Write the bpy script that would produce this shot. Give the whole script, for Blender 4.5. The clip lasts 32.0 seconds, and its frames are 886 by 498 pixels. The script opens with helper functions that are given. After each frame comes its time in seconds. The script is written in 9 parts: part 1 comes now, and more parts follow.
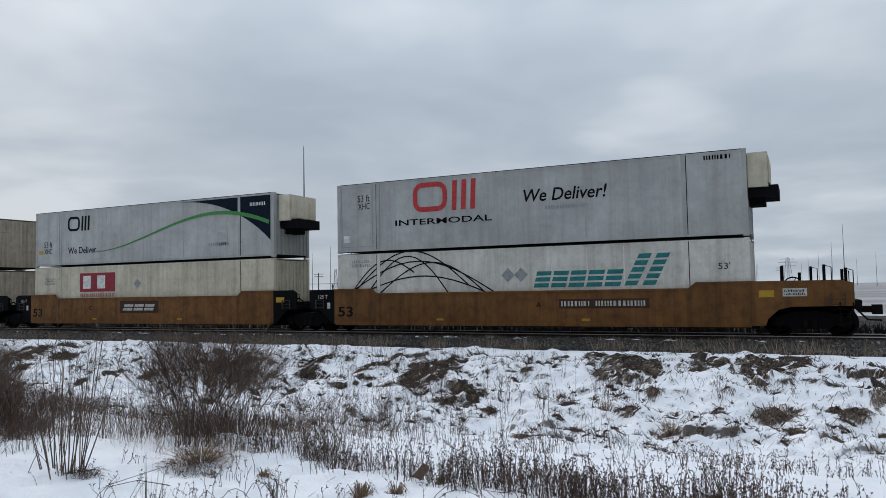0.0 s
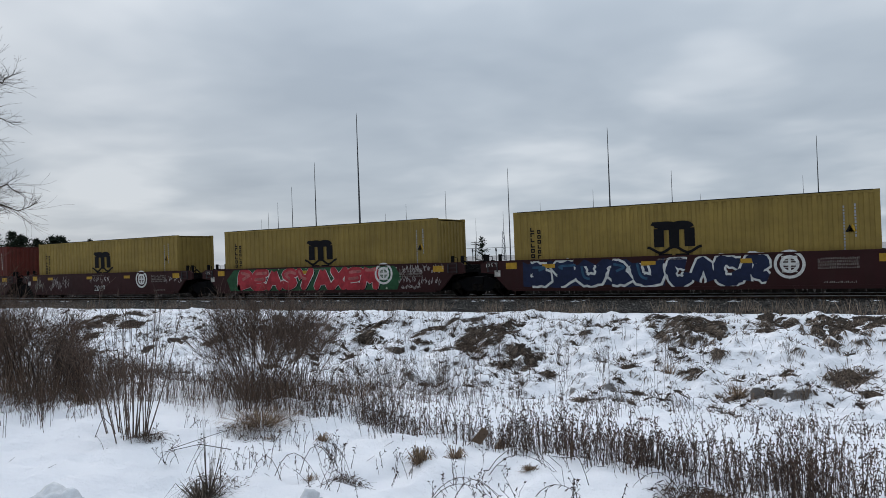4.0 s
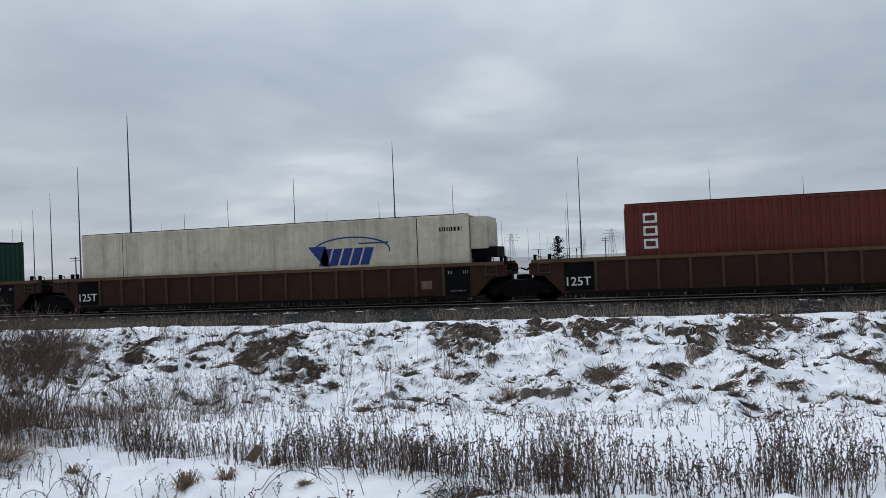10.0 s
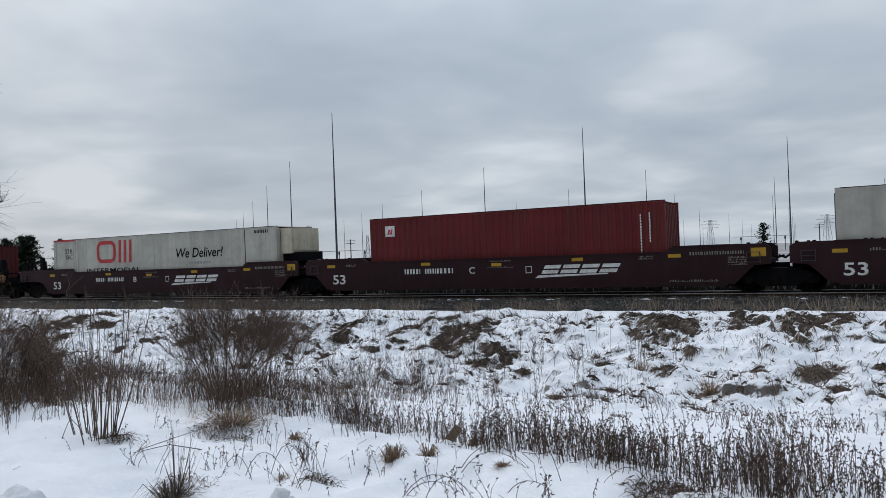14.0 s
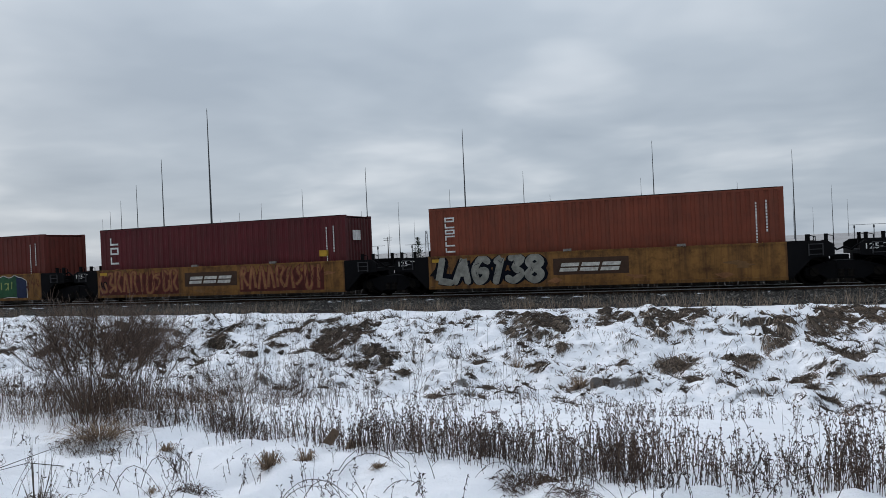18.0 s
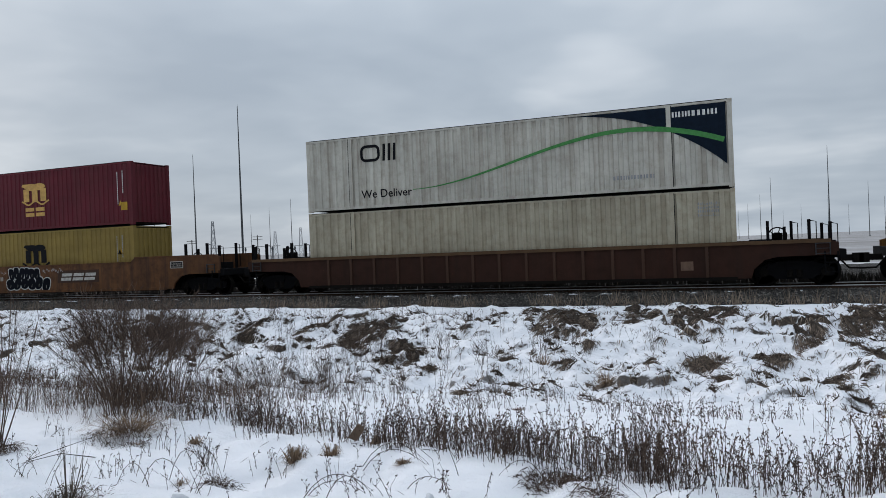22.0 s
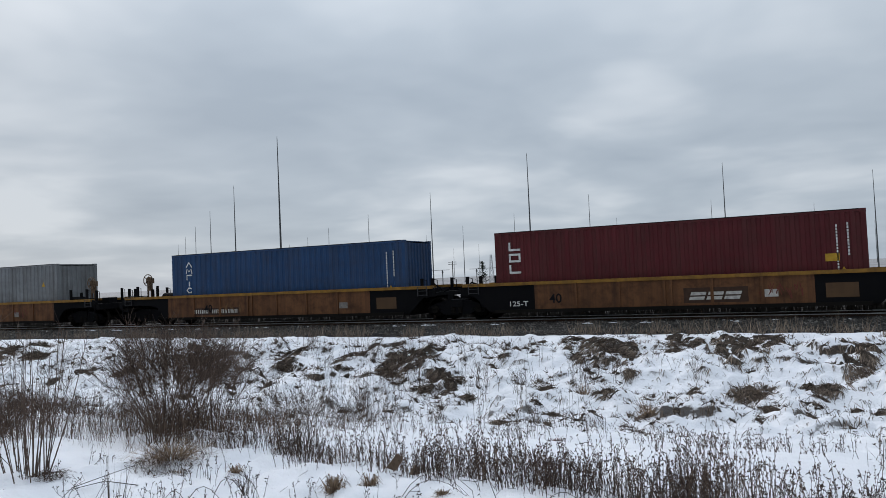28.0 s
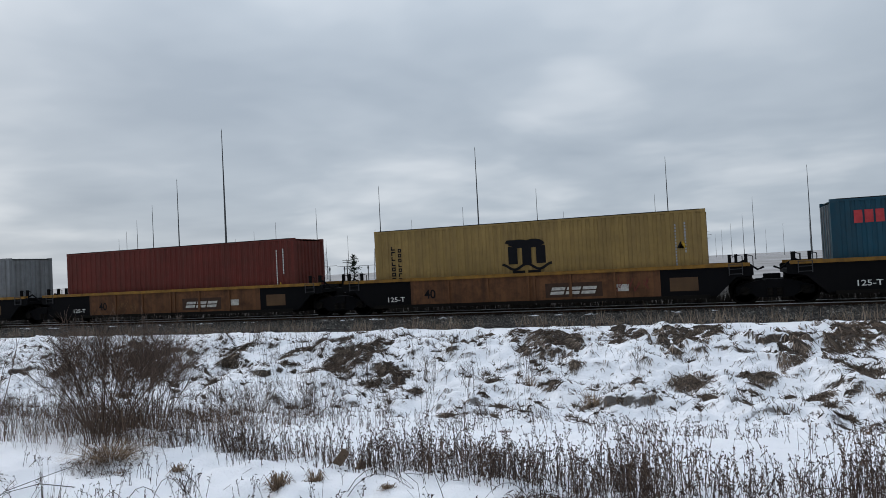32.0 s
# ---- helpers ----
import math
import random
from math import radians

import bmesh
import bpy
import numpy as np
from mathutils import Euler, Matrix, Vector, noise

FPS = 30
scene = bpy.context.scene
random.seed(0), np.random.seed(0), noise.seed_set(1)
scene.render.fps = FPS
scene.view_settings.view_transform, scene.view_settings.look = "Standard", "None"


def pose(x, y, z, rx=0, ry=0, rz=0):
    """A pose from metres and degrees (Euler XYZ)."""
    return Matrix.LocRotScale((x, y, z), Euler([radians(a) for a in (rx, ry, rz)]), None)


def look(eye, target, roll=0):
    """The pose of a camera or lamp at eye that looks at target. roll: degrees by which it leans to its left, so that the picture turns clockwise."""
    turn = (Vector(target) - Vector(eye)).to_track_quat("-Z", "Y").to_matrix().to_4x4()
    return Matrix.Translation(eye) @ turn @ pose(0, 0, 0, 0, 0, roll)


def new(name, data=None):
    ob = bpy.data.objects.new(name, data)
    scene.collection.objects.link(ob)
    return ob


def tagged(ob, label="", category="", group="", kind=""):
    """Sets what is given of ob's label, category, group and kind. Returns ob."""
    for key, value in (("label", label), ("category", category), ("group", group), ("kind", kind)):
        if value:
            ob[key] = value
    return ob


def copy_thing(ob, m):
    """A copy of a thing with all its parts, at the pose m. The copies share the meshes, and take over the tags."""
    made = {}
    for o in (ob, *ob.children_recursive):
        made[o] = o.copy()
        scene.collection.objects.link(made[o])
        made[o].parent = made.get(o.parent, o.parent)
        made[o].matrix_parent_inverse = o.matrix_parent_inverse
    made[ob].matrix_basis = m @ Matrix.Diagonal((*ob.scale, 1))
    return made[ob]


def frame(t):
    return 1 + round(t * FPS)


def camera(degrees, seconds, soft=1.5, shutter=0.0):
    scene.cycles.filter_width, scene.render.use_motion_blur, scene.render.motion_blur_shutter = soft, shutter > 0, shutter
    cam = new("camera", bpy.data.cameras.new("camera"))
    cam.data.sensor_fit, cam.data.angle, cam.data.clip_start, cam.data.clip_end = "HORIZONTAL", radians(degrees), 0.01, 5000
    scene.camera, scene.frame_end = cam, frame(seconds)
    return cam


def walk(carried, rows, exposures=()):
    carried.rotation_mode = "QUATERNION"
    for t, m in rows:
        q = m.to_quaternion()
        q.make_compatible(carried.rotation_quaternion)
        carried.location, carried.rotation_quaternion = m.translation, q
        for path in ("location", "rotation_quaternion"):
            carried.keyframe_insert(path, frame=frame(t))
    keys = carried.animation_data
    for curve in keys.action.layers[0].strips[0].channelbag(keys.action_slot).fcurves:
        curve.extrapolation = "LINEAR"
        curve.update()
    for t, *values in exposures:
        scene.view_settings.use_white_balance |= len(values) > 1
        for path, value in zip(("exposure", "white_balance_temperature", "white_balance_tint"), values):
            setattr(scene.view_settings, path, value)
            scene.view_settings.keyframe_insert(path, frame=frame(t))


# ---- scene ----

# z = 0 is the top of the rails; the track runs along x, the train goes towards +x
cam = camera(62.07, 32.0, soft=0.7)
PATH = [
    (0, 0.002, -0.022, 1.705, 93.17, 1.02, 26.03),
    (0.5, 0.040, 0.016, 1.698, 92.77, 1.25, 25.63),
    (1, 0.012, 0.009, 1.688, 92.21, 1.70, 27.08),
    (1.5, -0.045, 0.034, 1.670, 91.70, 2.17, 29.62),
    (2, -0.077, 0.054, 1.659, 91.29, 2.54, 32.37),
    (2.5, -0.074, 0.031, 1.682, 90.90, 2.65, 34.37),
    (4.5, -0.142, 0.249, 1.638, 90.52, 1.74, 27.27),
    (5, -0.150, 0.206, 1.628, 90.48, 1.57, 23.71),
    (5.5, -0.177, 0.191, 1.632, 90.52, 1.64, 20.87),
    (6, -0.186, 0.210, 1.627, 90.70, 1.61, 18.90),
    (6.5, -0.165, 0.240, 1.623, 90.87, 1.58, 17.64),
    (7, -0.112, 0.258, 1.634, 90.95, 1.59, 16.75),
    (7.5, -0.092, 0.300, 1.627, 90.93, 1.55, 15.89),
    (8, -0.039, 0.299, 1.631, 90.91, 1.55, 14.82),
    (8.5, 0.012, 0.304, 1.630, 90.90, 1.55, 13.64),
    (9, 0.048, 0.311, 1.625, 90.92, 1.86, 13.17),
    (9.5, 0.030, 0.326, 1.620, 90.94, 2.21, 13.48),
    (10, -0.065, 0.356, 1.616, 90.88, 2.42, 13.87),
    (10.5, -0.076, 0.299, 1.611, 90.83, 2.57, 13.28),
    (11, -0.031, 0.285, 1.619, 90.81, 2.52, 11.46),
    (11.5, 0.020, 0.268, 1.634, 90.83, 2.44, 9.82),
    (12, 0.051, 0.265, 1.638, 91.03, 2.40, 9.26),
    (12.5, 0.038, 0.284, 1.624, 91.35, 2.31, 13.84),
    (13, -0.045, 0.329, 1.618, 90.97, 2.30, 21.96),
    (13.5, -0.121, 0.305, 1.616, 90.45, 2.28, 28.90),
    (15.5, 0.001, 0.138, 1.692, 90.71, 1.46, 22.37),
    (16, 0.012, 0.169, 1.670, 90.60, 1.56, 19.00),
    (16.5, 0.061, 0.201, 1.667, 90.47, 1.80, 16.77),
    (17, 0.118, 0.163, 1.675, 90.40, 2.14, 15.86),
    (17.5, 0.107, 0.121, 1.686, 90.28, 2.47, 16.87),
    (18, 0.032, 0.135, 1.680, 90.12, 2.57, 19.38),
    (18.5, 0.021, 0.118, 1.687, 89.92, 2.66, 22.78),
    (19, -0.011, 0.111, 1.679, 89.74, 2.75, 26.19),
    (19.5, -0.046, 0.135, 1.680, 89.67, 2.83, 28.57),
    (20, -0.021, 0.125, 1.687, 89.69, 2.95, 29.27),
    (20.5, 0.010, 0.124, 1.671, 89.85, 2.84, 28.17),
    (21, 0.039, 0.144, 1.681, 89.91, 2.63, 25.64),
    (21.5, 0.055, 0.174, 1.686, 89.94, 2.48, 23.01),
    (22, 0.056, 0.146, 1.694, 89.88, 2.29, 21.54),
    (22.5, 0.044, 0.171, 1.671, 89.85, 2.54, 21.82),
    (23, -0.031, 0.155, 1.658, 89.80, 3.17, 28.14),
    (23.5, -0.116, 0.139, 1.677, 89.97, 3.53, 36.71),
    (24, -0.089, 0.106, 1.695, 90.33, 3.38, 39.58),
    (24.5, -0.064, 0.153, 1.687, 90.59, 3.07, 37.02),
    (25, -0.047, 0.163, 1.682, 90.79, 2.55, 33.63),
    (25.5, -0.050, 0.166, 1.677, 91.04, 2.12, 31.21),
    (26, -0.033, 0.143, 1.669, 91.31, 1.83, 29.46),
    (26.5, -0.027, 0.134, 1.695, 91.51, 1.72, 28.27),
    (28.5, 0.051, 0.147, 1.693, 92.29, 2.69, 23.96),
    (29, 0.007, 0.153, 1.680, 92.41, 2.67, 24.88),
    (29.5, -0.029, 0.175, 1.675, 92.44, 2.53, 25.98),
    (30, -0.002, 0.154, 1.683, 92.30, 2.46, 26.20),
    (30.5, 0.021, 0.161, 1.657, 92.13, 2.55, 25.10),
    (31, 0.061, 0.126, 1.704, 91.67, 2.73, 23.30),
    (31.5, 0.087, 0.126, 1.700, 91.52, 2.93, 21.76),
    (32, 0.083, 0.153, 1.693, 91.54, 2.92, 20.45),
]
walk(cam, [(t, pose(*row)) for t, *row in PATH], exposures=[(0, 0.0, 6500, 13), (32, 0.0, 6500, 13)])

# how far the train has come along x, by time
TRAVEL = [(0, -257.67), (1, -241.59), (2, -225.44), (4.5, -184.94), (5, -176.85), (6, -160.74), (7, -145.17), (8, -129.07), (9, -112.85), (10, -96.75), (11, -80.50), (12, -64.40), (13, -48.13), (13.5, -40.18), (16, -0.07), (17, 16.00), (18, 32.19), (19, 48.31), (20, 64.36), (21, 80.64), (22, 96.31), (23, 112.84), (24, 129.03), (25, 145.07), (26, 161.24), (26.5, 169.36), (28.5, 201.74), (29, 209.92), (30, 226.07), (31, 242.30), (32, 258.44)]
TRACK_Y = 27.34

# ---------------------------------------------------------------- light
world = bpy.data.worlds.new("overcast_sky")
scene.world = world
world.use_nodes = True
wn, wl = world.node_tree.nodes, world.node_tree.links
wn.clear()


def wnode(kind, **values):
    n = wn.new(kind)
    for key, value in values.items():
        n.inputs[key].default_value = value
    return n


def wmath(op, a, b=0.0, clamp=False):
    n = wn.new("ShaderNodeMath")
    n.operation, n.use_clamp = op, clamp
    for slot, value in ((0, a), (1, b)):
        if isinstance(value, (int, float)):
            n.inputs[slot].default_value = value
        else:
            wl.new(value, n.inputs[slot])
    return n.outputs[0]


w_coord = wn.new("ShaderNodeTexCoord")
w_split = wn.new("ShaderNodeSeparateXYZ")
wl.new(w_coord.outputs["Generated"], w_split.inputs[0])
w_up = wmath("MAXIMUM", w_split.outputs[2], 0.0)
w_den = wmath("ADD", w_up, 0.16)
w_flat = wn.new("ShaderNodeCombineXYZ")
wl.new(wmath("DIVIDE", w_split.outputs[0], w_den), w_flat.inputs[0])
wl.new(wmath("DIVIDE", w_split.outputs[1], w_den), w_flat.inputs[1])
w_large = wnode("ShaderNodeTexNoise", Scale=0.75, Detail=4.0, Roughness=0.46, Distortion=0.35)
w_small = wnode("ShaderNodeTexNoise", Scale=2.1, Detail=3.0, Roughness=0.5, Distortion=0.25)
wl.new(w_flat.outputs[0], w_large.inputs["Vector"])
wl.new(w_flat.outputs[0], w_small.inputs["Vector"])
w_mix = wmath("ADD", wmath("MULTIPLY", w_large.outputs[0], 0.76), wmath("MULTIPLY", w_small.outputs[0], 0.24))
w_ramp = wn.new("ShaderNodeValToRGB")
w_ramp.color_ramp.elements[0].position, w_ramp.color_ramp.elements[0].color = 0.38, (0.388, 0.464, 0.537, 1)
w_ramp.color_ramp.elements[1].position, w_ramp.color_ramp.elements[1].color = 0.62, (0.650, 0.722, 0.775, 1)
w_mid = w_ramp.color_ramp.elements.new(0.5)
w_mid.color = (0.474, 0.553, 0.622, 1)
wl.new(w_mix, w_ramp.inputs[0])
# an overcast sky is brighter overhead, and a little brighter low down
w_lift = wmath("ADD", wmath("MULTIPLY", wmath("POWER", w_up, 2.2), 2.15), 0.86)
# the cloud is thinner on the sun's side
w_side = wmath("ADD", wmath("MULTIPLY", w_split.outputs[0], -0.06), wmath("MULTIPLY", w_split.outputs[1], 0.19))
w_low = wmath("MULTIPLY", wmath("POWER", wmath("SUBTRACT", 1.0, w_up), 14.0), 0.06)
w_cloud = wn.new("ShaderNodeVectorMath")
w_cloud.operation = "SCALE"
wl.new(w_ramp.outputs[0], w_cloud.inputs[0])
wl.new(wmath("MULTIPLY", wmath("ADD", w_lift, w_low), wmath("ADD", w_side, 0.88)), w_cloud.inputs["Scale"])
w_sky = wn.new("ShaderNodeTexSky")
w_sky.sky_type, w_sky.sun_disc = "NISHITA", False
w_sky.sun_elevation, w_sky.sun_rotation = radians(28), radians(-62)
w_sky_dim = wn.new("ShaderNodeVectorMath")
w_sky_dim.operation = "SCALE"
w_sky_dim.inputs["Scale"].default_value = 0.06
wl.new(w_sky.outputs[0], w_sky_dim.inputs[0])
w_blend = wn.new("ShaderNodeMix")
w_blend.data_type = "RGBA"
w_blend.inputs[0].default_value = 0.93
wl.new(w_sky_dim.outputs[0], w_blend.inputs[6])
wl.new(w_cloud.outputs[0], w_blend.inputs[7])
w_bg = wn.new("ShaderNodeBackground")
wl.new(w_blend.outputs[2], w_bg.inputs[0])
w_bg.inputs[1].default_value = 1.0
wl.new(w_bg.outputs[0], wn.new("ShaderNodeOutputWorld").inputs[0])

sun = new("sun", bpy.data.lights.new("sun", "SUN"))
sun.data.energy, sun.data.angle, sun.data.color = 1.15, radians(18), (1.0, 0.95, 0.90)
sun.matrix_world = look((-62, 30, 38), (0, 0, 0))

# ---------------------------------------------------------------- materials


def material(name, rough=0.6, metal=0.0, spec=0.4):
    m = bpy.data.materials.new(name)
    m.use_nodes = True
    bsdf = m.node_tree.nodes["Principled BSDF"]
    bsdf.inputs["Roughness"].default_value = rough
    bsdf.inputs["Metallic"].default_value = metal
    bsdf.inputs["Specular IOR Level"].default_value = spec
    return m, m.node_tree.nodes, m.node_tree.links, bsdf


def noise_node(nodes, links, coord, scale, detail=4.0, stretch=None, rough=0.55):
    n = nodes.new("ShaderNodeTexNoise")
    n.inputs["Scale"].default_value, n.inputs["Detail"].default_value = scale, detail
    n.inputs["Roughness"].default_value = rough
    source = coord
    if stretch:
        mapping = nodes.new("ShaderNodeMapping")
        mapping.inputs["Scale"].default_value = stretch
        links.new(coord, mapping.inputs[0])
        source = mapping.outputs[0]
    links.new(source, n.inputs["Vector"])
    return n.outputs[0]


def ramp_node(nodes, links, source, stops):
    r = nodes.new("ShaderNodeValToRGB")
    for i, (at, colour) in enumerate(stops):
        e = r.color_ramp.elements[i] if i < 2 else r.color_ramp.elements.new(at)
        e.position, e.color = at, (*colour, 1) if len(colour) == 3 else colour
    links.new(source, r.inputs[0])
    return r.outputs[0]


def mix_node(nodes, links, factor, a, b, kind="MIX"):
    n = nodes.new("ShaderNodeMix")
    n.data_type, n.blend_type = "RGBA", kind
    for slot, value in ((0, factor), (6, a), (7, b)):
        if isinstance(value, (int, float)):
            n.inputs[slot].default_value = value
        elif isinstance(value, tuple):
            n.inputs[slot].default_value = (*value, 1)
        else:
            links.new(value, n.inputs[slot])
    return n.outputs[2]


def grey(v):
    return (v, v, v)


MATS = {}


def paint(name, colour, rough=0.55, dirt=0.4, rust=0.15, streak=0.35, dirt_colour=(0.045, 0.036, 0.028), metal=0.0, spec=0.16):
    """Weathered paint: blotches, rain streaks down the sheet, road dirt and specks of rust."""
    if name in MATS:
        return MATS[name]
    m, nodes, links, bsdf = material(name, rough, metal, spec)
    coord = nodes.new("ShaderNodeTexCoord").outputs["Object"]
    info = nodes.new("ShaderNodeObjectInfo").outputs["Random"]
    vary = ramp_node(nodes, links, info, [(0.0, grey(0.9)), (1.0, grey(1.08))])
    base = mix_node(nodes, links, 1.0, tuple(colour), vary, "MULTIPLY")
    big = noise_node(nodes, links, coord, 0.55, 5.0)
    fade = ramp_node(nodes, links, big, [(0.32, grey(0.78)), (0.7, grey(1.12))])
    base = mix_node(nodes, links, 1.0, base, fade, "MULTIPLY")
    run = noise_node(nodes, links, coord, 1.0, 6.0, (3.2, 3.2, 0.16), 0.7)
    run_mask = ramp_node(nodes, links, run, [(0.44, grey(0.0)), (0.66, grey(streak))])
    base = mix_node(nodes, links, run_mask, base, tuple(dirt_colour))
    grime = noise_node(nodes, links, coord, 2.6, 8.0, None, 0.72)
    grime_mask = ramp_node(nodes, links, grime, [(0.45, grey(0.0)), (0.68, grey(dirt))])
    base = mix_node(nodes, links, grime_mask, base, tuple(dirt_colour))
    spots = noise_node(nodes, links, coord, 9.0, 6.0, (1.0, 1.0, 0.6), 0.75)
    spot_mask = ramp_node(nodes, links, spots, [(0.64, grey(0.0)), (0.72, grey(rust))])
    base = mix_node(nodes, links, spot_mask, base, (0.12, 0.045, 0.018))
    links.new(base, bsdf.inputs["Base Color"])
    links.new(ramp_node(nodes, links, grime, [(0.3, grey(rough - 0.08)), (0.8, grey(min(0.95, rough + 0.25)))]), bsdf.inputs["Roughness"])
    bump = nodes.new("ShaderNodeBump")
    bump.inputs["Strength"].default_value, bump.inputs["Distance"].default_value = 0.18, 0.02
    links.new(noise_node(nodes, links, coord, 1.7, 4.0), bump.inputs["Height"])
    links.new(bump.outputs[0], bsdf.inputs["Normal"])
    MATS[name] = m
    return m


def plain(name, colour, rough=0.6, metal=0.0, speck=0.3, scale=6.0, spec=0.18):
    """A small painted or bare surface with a fine grain."""
    if name in MATS:
        return MATS[name]
    m, nodes, links, bsdf = material(name, rough, metal, spec)
    coord = nodes.new("ShaderNodeTexCoord").outputs["Object"]
    grain = noise_node(nodes, links, coord, scale, 6.0, None, 0.65)
    tone = ramp_node(nodes, links, grain, [(0.3, grey(1.0 - speck)), (0.7, grey(1.0 + speck * 0.4))])
    links.new(mix_node(nodes, links, 1.0, tuple(colour), tone, "MULTIPLY"), bsdf.inputs["Base Color"])
    MATS[name] = m
    return m


def straw(name, dark, light, rough=0.9):
    """Dead plants: each stalk or blade has its own tone."""
    if name in MATS:
        return MATS[name]
    m, nodes, links, bsdf = material(name, rough, 0.0, 0.15)
    island = nodes.new("ShaderNodeNewGeometry").outputs["Random Per Island"]
    tone = ramp_node(nodes, links, island, [(0.0, dark), (0.75, tuple((a + b) / 2 for a, b in zip(dark, light))), (1.0, light)])
    coord = nodes.new("ShaderNodeTexCoord").outputs["Object"]
    patch = ramp_node(nodes, links, noise_node(nodes, links, coord, 0.9, 3.0), [(0.3, grey(0.7)), (0.7, grey(1.2))])
    links.new(mix_node(nodes, links, 1.0, tone, patch, "MULTIPLY"), bsdf.inputs["Base Color"])
    MATS[name] = m
    return m


def snow_material():
    m, nodes, links, bsdf = material("snow_and_dead_grass", 0.75, 0.0, 0.25)
    coord = nodes.new("ShaderNodeTexCoord").outputs["Object"]
    split = nodes.new("ShaderNodeSeparateXYZ")
    links.new(coord, split.inputs[0])
    soft = noise_node(nodes, links, coord, 0.6, 4.0)
    snow = ramp_node(nodes, links, soft, [(0.3, (0.755, 0.764, 0.802)), (0.7, (0.825, 0.830, 0.860))])
    # how thinly the snow lies: thin on the railway bank, deep near by and in the far field
    bank = nodes.new("ShaderNodeMapRange")
    bank.inputs["From Min"].default_value, bank.inputs["From Max"].default_value = 12.5, 17.0
    links.new(split.outputs[1], bank.inputs["Value"])
    crest = nodes.new("ShaderNodeMapRange")
    crest.inputs["From Min"].default_value, crest.inputs["From Max"].default_value = 23.5, 21.8
    links.new(split.outputs[1], crest.inputs["Value"])
    thin = nodes.new("ShaderNodeMath")
    thin.operation = "MULTIPLY"
    links.new(bank.outputs[0], thin.inputs[0])
    links.new(crest.outputs[0], thin.inputs[1])
    west = nodes.new("ShaderNodeMapRange")
    west.inputs["From Min"].default_value, west.inputs["From Max"].default_value = -5.0, -16.0
    west.inputs["To Max"].default_value = 0.075
    links.new(split.outputs[0], west.inputs["Value"])
    tuft = noise_node(nodes, links, coord, 1.7, 6.0, (0.75, 1.5, 1.0), 0.62)
    fine = noise_node(nodes, links, coord, 13.0, 8.0, (0.7, 1.5, 1.0), 0.75)
    both = nodes.new("ShaderNodeMath")
    both.operation = "MULTIPLY_ADD"
    both.inputs[1].default_value = 0.85
    links.new(fine, both.inputs[0])
    links.new(tuft, both.inputs[2])
    lifted = nodes.new("ShaderNodeMath")
    lifted.operation = "ADD"
    links.new(both.outputs[0], lifted.inputs[0])
    links.new(west.outputs[0], lifted.inputs[1])
    # dark streaks: bare earth, plus shade at hummock edges put into the colour
    bare = ramp_node(nodes, links, lifted.outputs[0], [(1.06, grey(0.0)), (1.10, grey(1.0))])
    gate = nodes.new("ShaderNodeMath")
    gate.operation = "MULTIPLY"
    links.new(bare, gate.inputs[0])
    links.new(thin.outputs[0], gate.inputs[1])
    earth = ramp_node(nodes, links, fine, [(0.3, (0.024, 0.019, 0.016)), (0.75, (0.15, 0.112, 0.082)), (0.55, (0.06, 0.045, 0.034))])
    base = mix_node(nodes, links, gate.outputs[0], snow, earth)
    # the steep little faces of the hummocks hold no snow
    lie = nodes.new("ShaderNodeSeparateXYZ")
    links.new(nodes.new("ShaderNodeNewGeometry").outputs["Normal"], lie.inputs[0])
    steep = nodes.new("ShaderNodeMath")
    steep.operation = "MULTIPLY_ADD"
    steep.inputs[1].default_value = 0.42
    links.new(noise_node(nodes, links, coord, 6.0, 6.0, (0.8, 1.6, 1.0), 0.7), steep.inputs[0])
    turned = nodes.new("ShaderNodeMath")
    turned.operation = "SUBTRACT"
    turned.inputs[0].default_value = 1.0
    links.new(lie.outputs[2], turned.inputs[1])
    links.new(turned.outputs[0], steep.inputs[2])
    bared = nodes.new("ShaderNodeMath")
    bared.operation = "MULTIPLY"
    links.new(ramp_node(nodes, links, steep.outputs[0], [(0.45, grey(0.0)), (0.53, grey(1.0))]), bared.inputs[0])
    links.new(thin.outputs[0], bared.inputs[1])
    base = mix_node(nodes, links, bared.outputs[0], base, earth)
    # the yard beyond the track is trodden gravel and stubble with old snow in it
    yard = nodes.new("ShaderNodeMapRange")
    yard.inputs["From Min"].default_value, yard.inputs["From Max"].default_value = 46.0, 60.0
    links.new(split.outputs[1], yard.inputs["Value"])
    bare_yard = nodes.new("ShaderNodeMath")
    bare_yard.operation = "MULTIPLY"
    links.new(yard.outputs[0], bare_yard.inputs[0])
    links.new(ramp_node(nodes, links, noise_node(nodes, links, coord, 0.05, 6.0, (0.4, 1.0, 1.0), 0.7), [(0.3, grey(0.6)), (0.6, grey(0.95))]), bare_yard.inputs[1])
    base = mix_node(nodes, links, bare_yard.outputs[0], base, (0.17, 0.155, 0.145))
    links.new(base, bsdf.inputs["Base Color"])
    bump = nodes.new("ShaderNodeBump")
    bump.inputs["Strength"].default_value, bump.inputs["Distance"].default_value = 1.0, 0.085
    links.new(noise_node(nodes, links, coord, 2.8, 9.0, None, 0.68), bump.inputs["Height"])
    links.new(bump.outputs[0], bsdf.inputs["Normal"])
    return m


